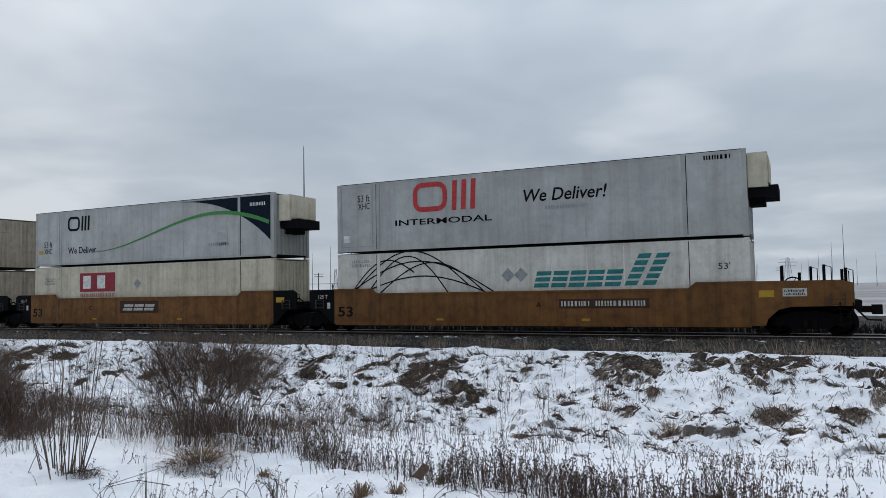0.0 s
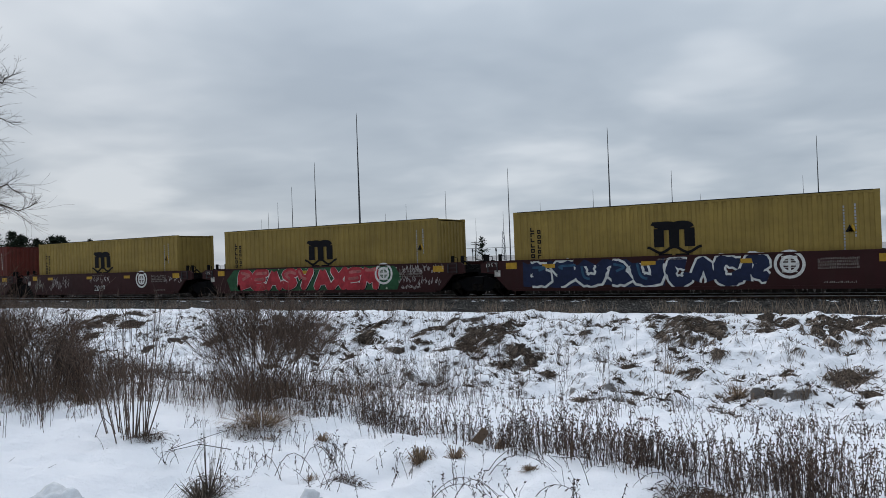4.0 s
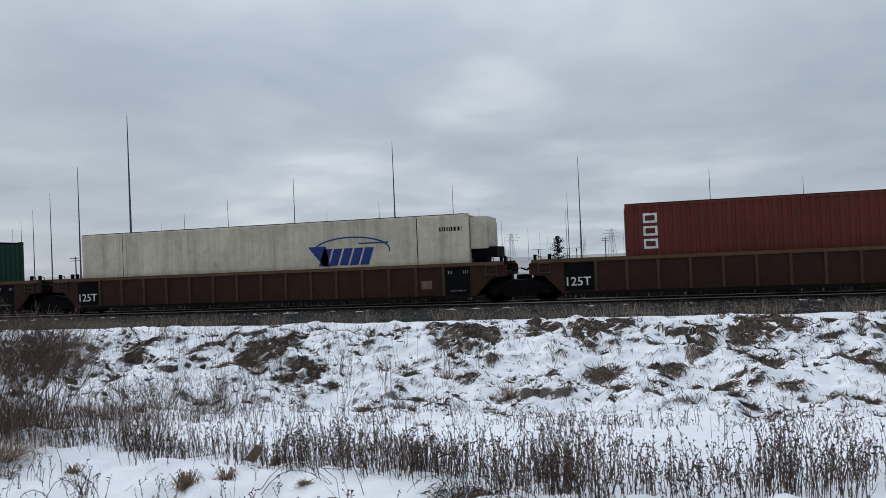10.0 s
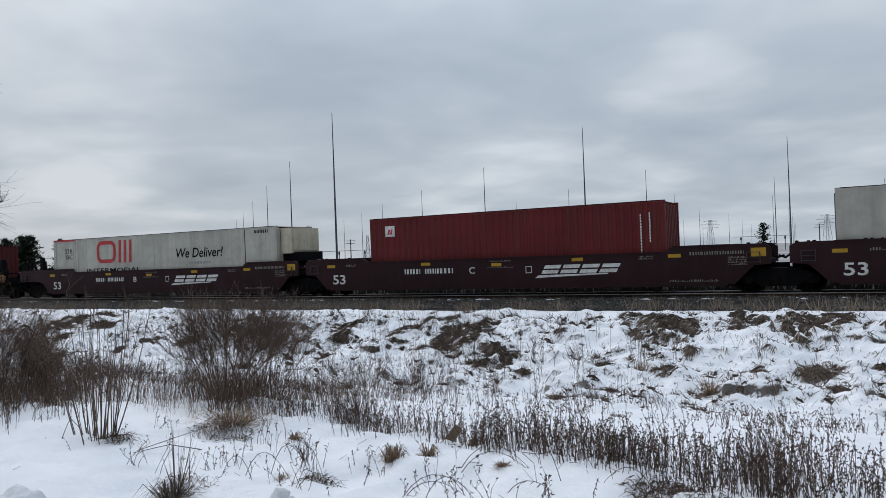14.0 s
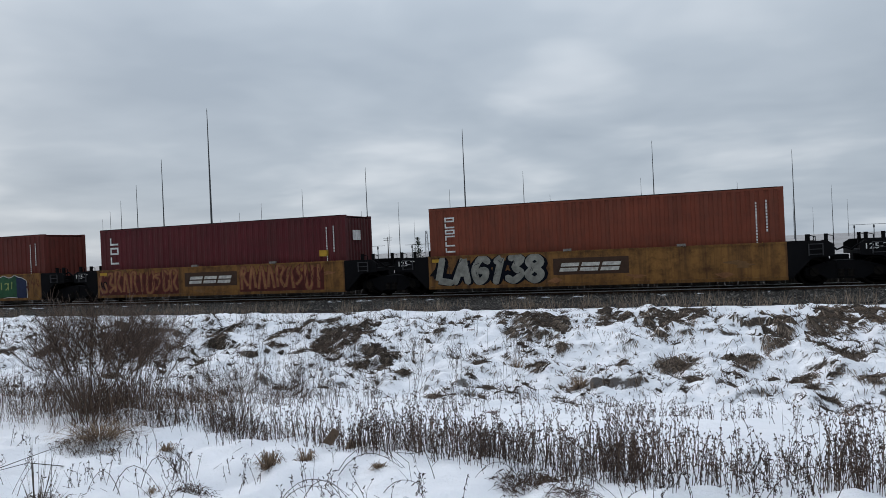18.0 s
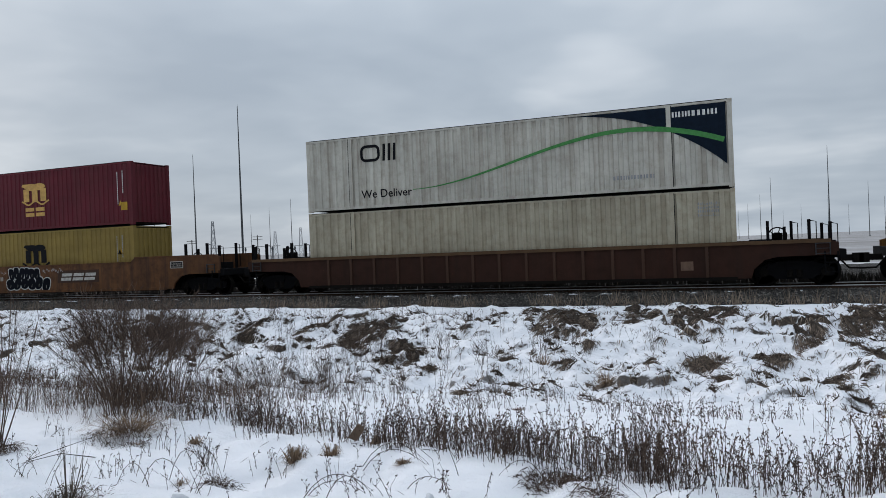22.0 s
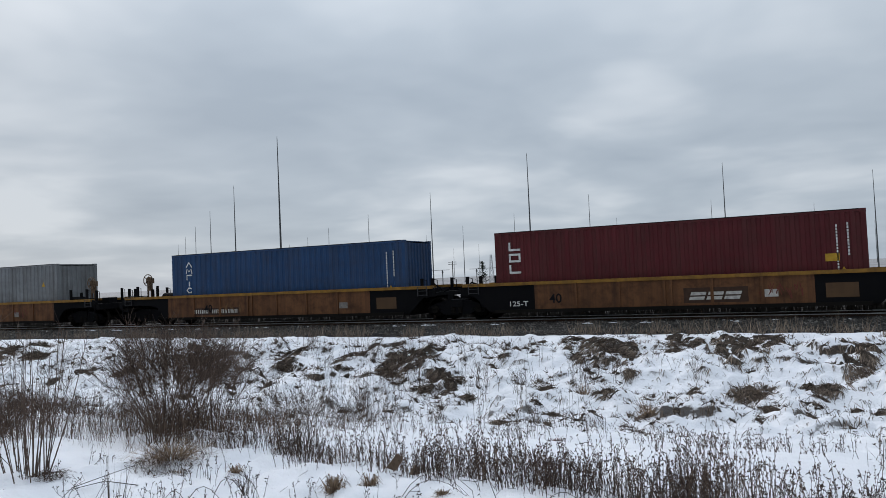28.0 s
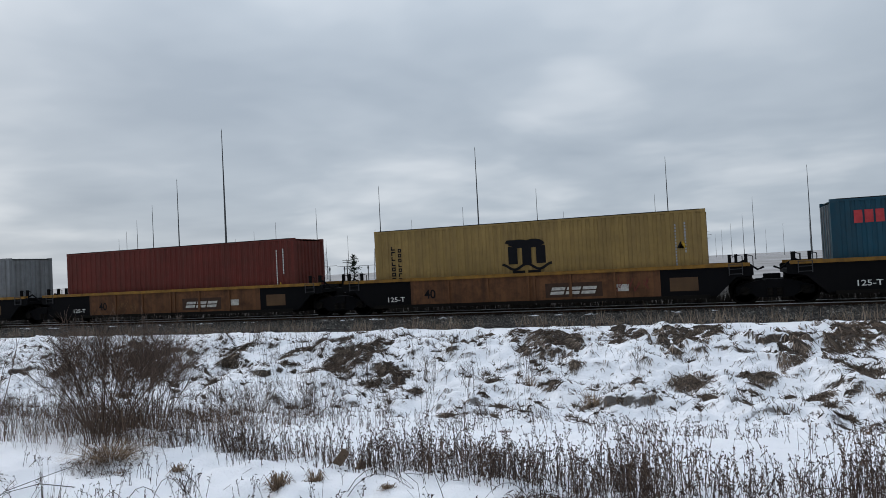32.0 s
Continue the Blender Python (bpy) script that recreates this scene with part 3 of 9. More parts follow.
def make_masts():
    """Tall thin lightning masts of a switchyard, in a slanting grid."""
    shaft = Geo().tube([(0, 0, 0), (0, 0, 7), (0, 0, 14), (0, 0, 20.7)], [0.15, 0.125, 0.085, 0.04], 8)
    base = Geo().box(-0.35, 0.35, -0.35, 0.35, -0.1, 0.25)
    tip = Geo().tube([(0, 0, 20.65), (0, 0, 20.95)], [0.03, 0.012], 6)
    first = None
    # masts that stand a little out of line
    stray = {(0, 0): (0.3, -0.8), (1, 1): (1.1, 0.5), (1, 3): (-1.1, -0.7), (2, 1): (-0.7, -0.15)}
    for i in range(9):
        for j in range(7):
            if (i, j) in ((0, 6), (1, 6), (8, 0), (7, 0)):
                continue
            x = (-57.0, -34.4, -8.0, 19.5, 47.5, 84.0, 118.0, 152.0, 187.0)[i] - (34.0, 34.7, 32.3, 35.6, 35.5, 36.0, 36.5, 37.0, 37.5)[i] * j
            y = (77.0, 109.5, 143.0, 178.6, 216.5, 266.0, 307.0, 350.0, 392.0)[i] + (31.5, 35.2, 36.0, 44.7, 49.0, 52.0, 55.0, 58.0, 61.0)[i] * j
            dx, dy = stray.get((i, j), (0.0, 0.0))
            place = pose(x + dx, y + dy, -0.45)
            if first is None:
                first = thing("lightning_mast", place, "tall thin grey steel lightning mast standing in a snowy switchyard", "mast", "switchyard masts")
                part("shaft", shaft, MAST_GREY, first)
                part("footing", base, GALV, first)
                part("tip", tip, MAST_GREY, first)
            else:
                copy_thing(first, place)


make_masts()


def lattice(name, x, y, height, foot, arms, label, category, group=""):
    """A lattice tower of four legs, braces and cross arms."""
    ob = thing(name, pose(x, y, -0.45, 0, 0, 30), label, category, group)
    r = height * 0.0035 + 0.022
    top = foot * 0.3
    brace = Geo()
    for sx in (-1, 1):
        for sy in (-1, 1):
            part("leg", Geo().bar((sx * foot, sy * foot, 0), (sx * top, sy * top, height), r * 2, r * 2), HAZED_STEEL, ob)
    n = 6
    for k in range(n):
        a, b = k / n, (k + 1) / n
        wa, wb = foot + (top - foot) * a, foot + (top - foot) * b
        for sy in (-1, 1):
            brace.bar((-wa, sy * wa, a * height), (wb, sy * wb, b * height), r, r)
            brace.bar((wa, sy * wa, a * height), (-wb, sy * wb, b * height), r, r)
        brace.bar((-wb, -wb, b * height), (wb, -wb, b * height), r, r)
    part("bracing", brace, HAZED_STEEL, ob)
    for z, half in arms:
        g = Geo().bar((-half, 0, z * height), (half, 0, z * height), r * 2, r * 2)
        g.bar((-half, 0, z * height), (0, 0, (z + 0.05) * height), r, r).bar((half, 0, z * height), (0, 0, (z + 0.05) * height), r, r)
        part("cross_arm", g, HAZED_STEEL, ob)
    return ob


def at_bearing(azimuth, distance):
    return -distance * math.sin(radians(azimuth)), distance * math.cos(radians(azimuth))


for az, d, h in ((-17.0, 420, 21), (-19.1, 480, 22), (-14.2, 560, 23), (8.5, 620, 22), (0.9, 560, 20)):
    lattice("transmission_tower", *at_bearing(az, d), h, h * 0.12, ((0.72, h * 0.30), (0.84, h * 0.36), (0.95, h * 0.26)), "distant grey lattice transmission tower with cross arms", "pylon", "distant pylons")
for az, d, h in ((32.4, 210, 9.3), (25.6, 230, 9.5), (38.8, 190, 10.8), (34.3, 200, 8.2), (29.4, 215, 8.6), (20.6, 240, 8.8)):
    lattice("lattice_mast", *at_bearing(az, d), h, 0.75, (), "slender grey lattice structure in the switchyard", "lattice tower", "switchyard lattice towers")


def make_switchyard():
    """Bus supports: posts with insulators and long level pipes between them."""
    rnd = random.Random(8)
    for az, d in ((36.5, 190), (31.0, 200), (26.2, 205), (20.0, 210), (5.0, 230), (-11.0, 240)):
        x, y = at_bearing(az, d)
        ob = thing("bus_support", pose(x, y, -0.45, 0, 0, 32), "low grey switchyard frame with insulators and bus pipe", "switchgear", "switchyard frames")
        for k in (-1, 0, 1):
            part("post", Geo().tube([(k * 6.5, 0, 0), (k * 6.5, 0, 3.2)], 0.13, 6), GALV, ob)
            part("insulator", Geo().tube([(k * 6.5, 0, 3.2), (k * 6.5, 0, 3.6), (k * 6.5, 0, 4.1)], [0.2, 0.26, 0.14], 8), MAST_GREY, ob)
        part("bus_pipe", Geo().tube([(-8.5, 0, 4.15), (8.5, 0, 4.15 + rnd.uniform(0, 0.3))], 0.06, 6), GALV, ob)
    for az, d, h in ((30.2, 190, 7.2), (23.6, 205, 6.6), (35.6, 185, 6.9), (40.3, 180, 6.2), (27.8, 200, 6.0), (1.4, 230, 7.0)):
        x, y = at_bearing(az, d)
        ob = thing("utility_pole", pose(x, y, -0.45, 0, 0, 20), "dark wooden utility pole with cross arms", "pole", "utility poles")
        part("pole", Geo().tube([(0, 0, 0), (0, 0, h)], [0.17, 0.11], 6), WOOD_TIE, ob)
        for z in (0.86, 0.95):
            part("cross_arm", Geo().bar((-1.2, 0, h * z), (1.2, 0, h * z), 0.12, 0.12), WOOD_TIE, ob)


make_switchyard()

PINE = straw("pine_needles", (0.012, 0.020, 0.013), (0.035, 0.05, 0.03))
BARK = plain("dark_bark", (0.05, 0.04, 0.033), 0.9, 0.0, 0.4, 20.0)


def conifer(x, y, height, spread, seed, label, dense=1.0):
    rnd = random.Random(seed)
    ob = thing("conifer", pose(x, y, -0.5), label, "tree", "distant conifers")
    part("trunk", Geo().tube([(0, 0, 0), (0.1, 0, height * 0.5), (0, 0.1, height * 0.97)], [height * 0.022, height * 0.014, 0.03], 6), BARK, ob)
    g = Geo()
    for k in range(int((120 + height * 12) * dense)):
        u = rnd.uniform(0.1, 1.0)
        z, reach = height * u, spread * (0.14 + (1.0 - u) ** 0.6) * rnd.uniform(0.35, 1.15)
        a = rnd.uniform(0, 6.283)
        c, s = math.cos(a), math.sin(a)
        for q in range(7):
            f = (q + 1) / 7
            px, py, pz = c * reach * f, s * reach * f, z + reach * 0.22 * f * f - 0.05 * reach + rnd.gauss(0, 0.05) * spread
            size = 0.17 * spread * rnd.uniform(0.5, 1.2)
            n = len(g.v)
            for _ in range(3):
                t, e = rnd.uniform(0, 6.283), rnd.uniform(-0.5, 1.0)
                m = len(g.v)
                g.v += [(px - 0.25 * size, py, pz), (px + 0.25 * size, py + 0.1 * size, pz - 0.15 * size), (px + math.cos(t) * size, py + math.sin(t) * size, pz + e * size)]
                g.f.append((m, m + 1, m + 2))
    part("crown", g, PINE, ob)


rnd_pine = random.Random(6)
for k in range(21):
    conifer(*at_bearing(57.6 + 0.78 * k + rnd_pine.uniform(-0.2, 0.2), 140 + rnd_pine.uniform(-4, 4)), rnd_pine.uniform(6.6, 9.0), rnd_pine.uniform(2.6, 3.6), 40 + k, "dark green pine in a row at the edge of the field")
for k, (az, d, h, s) in enumerate(((55.9, 142, 7.2, 2.2), (53.6, 150, 6.0, 1.6), (55.2, 146, 6.4, 1.7))):
    conifer(*at_bearing(az, d), h, s, 70 + k, "small dark pine beyond the end of a row")
for k, (az, d, h, s) in enumerate(((27.3, 175, 6.6, 2.6), (-19.8, 160, 10.1, 3.4), (5.0, 190, 7.0, 3.2), (21.3, 185, 5.6, 2.2))):
    conifer(*at_bearing(az, d), h, s * 0.8, 80 + k, "lone dark spruce beyond the railway", 0.4)


def make_warehouse():
    """A flat-roofed building beyond the track, seen between the branches."""
    x, y = at_bearing(67.1, 135)
    wall_paint = paint("weathered_brown_cladding", (0.115, 0.10, 0.094), 0.8, 0.4, 0.1, 0.5)
    trim_paint = plain("white_trim", (0.68, 0.69, 0.70), 0.6)
    ob = thing("warehouse", pose(x, y, -0.45, 0, 0, 67.1), "brown clad warehouse with white roof edge and white base band", "building")
    g = Geo()
    for k in range(40):
        g.box(-44 + k * 1.1, -44 + k * 1.1 + 1.06, 0, 0.2, 6.6, 15.4)
    part("cladding", g, wall_paint, ob)
    part("wall", Geo().box(-44, 0, 0.2, 26, 0, 15.5), wall_paint, ob)
    part("parapet", Geo().box(-44.2, 0.15, -0.2, 26.2, 15.5, 16.3), trim_paint, ob, "white metal roof edge")
    part("coping", Geo().box(-44.3, 0.2, -0.3, 26.3, 16.3, 16.62), GALV, ob, "dark metal coping")
    part("base_band", Geo().box(-44.1, 0.1, -0.15, 0.1, 5.4, 6.5), trim_paint, ob, "white band above the loading doors")
    for k in range(6):
        part("loading_door", Geo().box(-40 + k * 7, -36 + k * 7, -0.08, 0.15, 0.9, 5.0), GALV, ob)


make_warehouse()

# ---------------------------------------------------------------- the train
MOVERS = []


def ride(ob, x, z=0.0):
    """Note where a thing of the train stands when the travel is nought."""
    MOVERS.append((ob, x, z))
    return ob


def waves(length, low, high, flip, depth=0.04, pitch=0.278):
    """A corrugated steel sheet along x; flip: +1 faces -y, -1 faces +y."""
    count = max(2, int(length / pitch))
    pitch = length / count
    prof = []
    for i in range(count):
        x = -length / 2 + i * pitch
        prof += [(x, 0.0), (x + pitch * 0.42, 0.0), (x + pitch * 0.53, depth), (x + pitch * 0.89, depth)]
    prof.append((length / 2, 0.0))
    g = Geo()
    for x, y in prof:
        g.v += [(x, y * flip, low), (x, y * flip, high)]
    for i in range(len(prof) - 1):
        a = 2 * i
        g.f.append((a, a + 2, a + 3, a + 1) if flip > 0 else (a, a + 1, a + 3, a + 2))
    return g


HIGH = 2.896


def container(style, length, coat, x, z, label, trim=None, cap=None):
    """A shipping container with its walls, rails, posts, doors and corner castings."""
    wide = 1.22 if length < 13 else 1.295
    ob = ride(thing("container", pose(x, TRACK_Y, z), label, "container", "containers on the train"), x, z)
    half, trim = length / 2, trim or coat
    inner = length - 0.3
    for side, flip in ((-1, 1), (1, -1)):
        y = side * wide
        if style in ("corrugated", "corrugated_long"):
            part("side_wall", lambda: waves(inner, 0.15, HIGH - 0.09, flip, 0.03 if length < 13 else 0.055, 0.278 if length < 13 else 0.335), coat, ob, key=("waves", length, flip), at=pose(0, y - side * 0.008, 0))
        else:
            part("side_wall", lambda: Geo().box(-inner / 2, inner / 2, -0.02, 0.02, 0.15, HIGH - 0.09), coat, ob, key=("smooth", length), at=pose(0, y - side * 0.03, 0))
            count = int(inner / (1.22 if style == "sheet" else 2.44))
            for k in range(1, count):
                part("panel_seam", lambda: Geo().box(-0.02, 0.02, -0.026, 0.026, 0.17, HIGH - 0.11), coat, ob, key="panel_seam", at=pose(-inner / 2 + k * inner / count, y - side * 0.03, 0))
        part("bottom_rail", lambda: Geo().box(-half + 0.1, half - 0.1, -0.03, 0.03, 0.05, 0.15), trim, ob, key=("brail", length), at=pose(0, y - side * 0.03, 0))
        part("top_rail", lambda: Geo().box(-half + 0.1, half - 0.1, -0.03, 0.03, HIGH - 0.09, HIGH - 0.012), cap or trim, ob, key=("trail", length), at=pose(0, y - side * 0.03, 0))
        for end in (-1, 1):
            part("corner_post", lambda: Geo().box(-0.075, 0.075, -0.07, 0.07, 0.11, HIGH - 0.11), trim, ob, key="post", at=pose(end * (half - 0.08), y - side * 0.07, 0))
            for zz in (0.0, HIGH - 0.118):
                part("corner_casting", lambda: Geo().box(-0.089, 0.089, -0.081, 0.081, 0, 0.118), trim, ob, key="casting", at=pose(end * (half - 0.089), y - side * 0.079, zz))
            if length > 13:
                part("stacking_post", lambda: Geo().box(-0.075, 0.075, -0.05, 0.05, 0.05, HIGH - 0.02), trim, ob, key="stack", at=pose(end * 6.07, y - side * 0.042, 0))
                for e in (-0.085,) if end < 0 else (0.085,):
                    part("post_seam", lambda: Geo().box(-0.014, 0.014, -0.02, 0.02, 0.12, HIGH - 0.06), GRIT, ob, key="seam", at=pose(end * 6.07 + e, y - side * 0.017, 0))
    # dark strip added for the shade where the roof corrugations end
    def roof_edge():
        if length > 13:
            return Geo().box(-half + 0.15, half - 0.15, -wide - 0.004, -wide + 0.05, HIGH - 0.022, HIGH + 0.002)
        return Geo().box(-half + 0.18, half - 0.18, -wide - 0.002, -wide + 0.06, HIGH - 0.024, HIGH + 0.004)
    part("roof_edge", roof_edge, GRIT, ob, "dark strip standing in for shade at the roof corrugation ends", key=("edge", length))
    part("roof", lambda: Geo().box(-half + 0.1, half - 0.1, -wide + 0.06, wide - 0.06, HIGH - 0.05, HIGH - 0.02), coat, ob, key=("roof", length))
    part("floor", lambda: Geo().box(-half + 0.1, half - 0.1, -wide + 0.06, wide - 0.06, 0.05, 0.12), GRIT, ob, key=("floor", length))
    part("front_wall", lambda: waves(2 * wide - 0.28, 0.12, HIGH - 0.1, 1, 0.045, 0.25), coat, ob, key=("front", wide), at=pose(half - 0.02, 0, 0, 0, 0, 90))
    for side in (-1, 1):
        door = part("door", lambda: Geo().box(-0.03, 0.03, -wide / 2 + 0.08, wide / 2 - 0.08, 0.15, HIGH - 0.13), coat, ob, key=("door", wide), at=pose(-half + 0.05, side * (wide / 2 - 0.06), 0))
        for k in (-0.25, 0.25):
            part("locking_bar", lambda: Geo().tube([(-0.06, 0, 0.14), (-0.06, 0, HIGH - 0.14)], 0.018, 6), GALV, door, key="lockbar", at=pose(0, k, 0))
    return ob, -wide - 0.0035


def genset(ob, length, coat):
    """The cooling unit on the front wall of a refrigerated container."""
    h = length / 2
    unit = part("cooling_unit", Geo().box(h, h + 0.62, -0.98, 0.98, 1.62, 2.78).box(h, h + 0.66, -0.9, 0.9, 1.75, 2.6), coat, ob, "cream cooling unit on the front wall", key=("genset", length))
    part("engine_box", Geo().box(h, h + 0.92, -0.86, 0.86, 1.28, 1.68).box(h, h + 0.5, -0.5, 0.3, 1.05, 1.3), BLACK, unit, "black engine tray", key=("engine", length))


# ---- printed marks: plain shapes in the colours of the real ones


def mark_ring_and_bars(x0, x1, z0, z1, y):
    """A rounded ring beside three slanting bars."""
    g = Geo()
    w, h = x1 - x0, z1 - z0
    t = h * 0.17
    a, b, r = x0 + t / 2, x0 + w * 0.5, h * 0.26
    pts = []
    for cx, cz, s in ((a + r, z0 + t / 2 + r, 180), (b - r, z0 + t / 2 + r, 270), (b - r, z1 - t / 2 - r, 0), (a + r, z1 - t / 2 - r, 90)):
        pts += [(cx + r * math.cos(radians(s + k * 30)), cz + r * math.sin(radians(s + k * 30))) for k in range(4)]
    g.ribbon(pts + pts[:2], t, y)
    for k in range(3):
        u = x0 + w * (0.60 + 0.14 * k)
        g.sheet([(u, z0), (u + t, z0), (u + t + w * 0.02, z1), (u + w * 0.02, z1)], y)
    return g


def mark_arches(x0, x1, z0, z1, y):
    """Three uprights joined by two round arches, with a spur at the first."""
    g, w, h = Geo(), x1 - x0, z1 - z0
    t = w * 0.25
    for k in range(3):
        u = x0 + (w - t) * k / 2
        g.sheet([(u, z0), (u + t, z0), (u + t, z1 - h * 0.28), (u, z1 - h * 0.28)], y)
    for k in range(2):
        a = x0 + (w - t) * k / 2 + t / 2
        r = (w - t) / 4
        pts = [(a + r - r * math.cos(math.pi * i / 10), z1 - h * 0.28 + (h * 0.28 - t * 0.42) * math.sin(math.pi * i / 10)) for i in range(11)]
        g.ribbon(pts, [t * (1.0 - 0.12 * math.sin(math.pi * i / 10)) for i in range(11)], y - 0.002 * (k + 1))
    g.sheet([(x0 - w * 0.08, z1 - h * 0.12), (x0 + t, z1 - h * 0.3), (x0 + t, z1), (x0 - w * 0.02, z1)], y - 0.006)
    return g


def mark_wave(x0, x1, z, thick, y):
    pts = [(x0 + (x1 - x0) * i / 24, z + thick * 1.1 * math.cos(i / 24 * 4 * math.pi)) for i in range(25)]
    return Geo().ribbon(pts, thick, y)


def mark_slabs(x0, x1, z0, z1, y, count, slant=0.15, gap=0.25, cut=0):
    """Slanting slabs side by side, with stripes left open."""
    g = Geo()
    step = (x1 - x0) / count
    s = slant * (z1 - z0)
    bands = cut + 1
    for k in range(count):
        u, v = x0 + k * step, x0 + (k + 1 - gap) * step
        for b in range(bands):
            a, c = b / bands, (b + (0.7 if cut else 1.0)) / bands
            g.sheet([(u + s * a, z0 + (z1 - z0) * a), (v + s * a, z0 + (z1 - z0) * a), (v + s * c, z0 + (z1 - z0) * c), (u + s * c, z0 + (z1 - z0) * c)], y)
    return g


def warning_triangle(x, z, size, y):
    return Geo().sheet([(x - size / 2, z), (x + size / 2, z), (x, z + size * 0.95)], y)


def swoosh(ob, y, full=True):
    """A long green line that climbs into a dark corner."""
    def level(x):
        if x < 4.7:
            u = (x + 3.4) / 8.1
            return 0.66 + 1.5 * (3 * u * u - 2 * u ** 3)
        return 2.16 - 0.062 * (x - 4.7) ** 2
    xs = [-3.4 + k * 0.28 for k in range(41)]
    pts = [(x, level(x)) for x in xs if x <= 7.9]
    widths = [0.03 + 0.17 * min(1, max(0, (p[0] + 3.4) / 9)) for p in pts]
    top, prev = Geo(), None
    for k in range(28):
        x = 2.2 + k * 0.21
        low = 2.79 - 0.032 * (x - 2.2) ** 2.38 - (0.05 * max(0.0, x - 7.0) ** 2)
        if prev:
            top.sheet([prev, (x, low), (x, 2.79), (prev[0], 2.79)], y)
        prev = (x, low)
    part("dark_corner", top, LOGO_NAVY, ob, "dark navy printed corner")
    part("green_line", Geo().ribbon(pts, [q * 0.85 for q in widths], y - 0.003), LOGO_GREEN, ob, "green printed swoosh")


def side_codes(ob, y, right=5.2, colour=None):
    """The small columns of code near the end of a container's side."""
    c = colour or WHITE
    part("code_column", upright_bars(right + 0.03, right + 0.075, 0.95, 2.45, y, 15, 3), c, ob)
    part("code_column", upright_bars(right + 0.34, right + 0.39, 1.45, 2.5, y, 10, 5), c, ob)
    part("warning_triangle", warning_triangle(right + 0.2, 1.62 if colour else 0.9, 0.24, y), YELLOW_TAG if not colour else INK, ob)


COAT = {
    "grey_reefer": paint("grey_reefer_sheet", (0.365, 0.378, 0.370), 0.5, 0.22, 0.2, 0.25, (0.16, 0.13, 0.09)),
    "pale_reefer": paint("pale_reefer_sheet", (0.395, 0.382, 0.338), 0.5, 0.22, 0.2, 0.25, (0.16, 0.13, 0.09)),
    "white_box": paint("dirty_white_sheet", (0.62, 0.61, 0.565), 0.55, 0.3, 0.25, 0.3, (0.17, 0.13, 0.08)),
    "cream_box": paint("cream_sheet", (0.56, 0.515, 0.405), 0.55, 0.3, 0.3, 0.35, (0.15, 0.11, 0.07)),
    "weathered_white": paint("weathered_white_steel", (0.450, 0.400, 0.318), 0.65, 0.4, 0.8, 0.5, (0.15, 0.105, 0.065)),
    "clean_white": paint("white_steel", (0.50, 0.485, 0.425), 0.6, 0.3, 0.6, 0.35, (0.15, 0.11, 0.075)),
    "yellowed_white": paint("yellowed_white_steel", (0.43, 0.395, 0.300), 0.65, 0.4, 0.5, 0.3, (0.16, 0.115, 0.07)),
    "yellow": paint("mustard_yellow_steel", (0.232, 0.163, 0.042), 0.55, 0.2, 0.25, 0.2, (0.10, 0.07, 0.03)),
    "tan_yellow": paint("tan_yellow_steel", (0.270, 0.180, 0.062), 0.6, 0.3, 0.4, 0.35, (0.12, 0.08, 0.04)),
    "brown_red": paint("brown_red_steel", (0.112, 0.0215, 0.0155), 0.6, 0.25, 0.2, 0.25),
    "orange_red": paint("orange_red_steel", (0.168, 0.042, 0.023), 0.6, 0.25, 0.2, 0.25),
    "red": paint("bright_red_steel", (0.120, 0.014, 0.015), 0.55, 0.2, 0.2, 0.25),
    "maroon": paint("maroon_steel", (0.080, 0.012, 0.015), 0.55, 0.2, 0.15, 0.25),
    "wine": paint("wine_red_steel", (0.104, 0.012, 0.020), 0.5, 0.15, 0.15, 0.2),
    "blue": paint("mid_blue_steel", (0.009, 0.070, 0.150), 0.55, 0.2, 0.3, 0.25),
    "royal": paint("royal_blue_steel", (0.017, 0.052, 0.128), 0.55, 0.25, 0.25, 0.3),
    "teal": paint("teal_steel", (0.008, 0.050, 0.078), 0.5, 0.2, 0.2, 0.2),
    "green": paint("dark_green_steel", (0.007, 0.044, 0.033), 0.5, 0.2, 0.2, 0.2),
    "silver": paint("silver_grey_steel", (0.192, 0.202, 0.210), 0.5, 0.3, 0.4, 0.4),
}

WELL = 0.365        # height of a container's floor in the well
UPPER = WELL + HIGH + 0.045


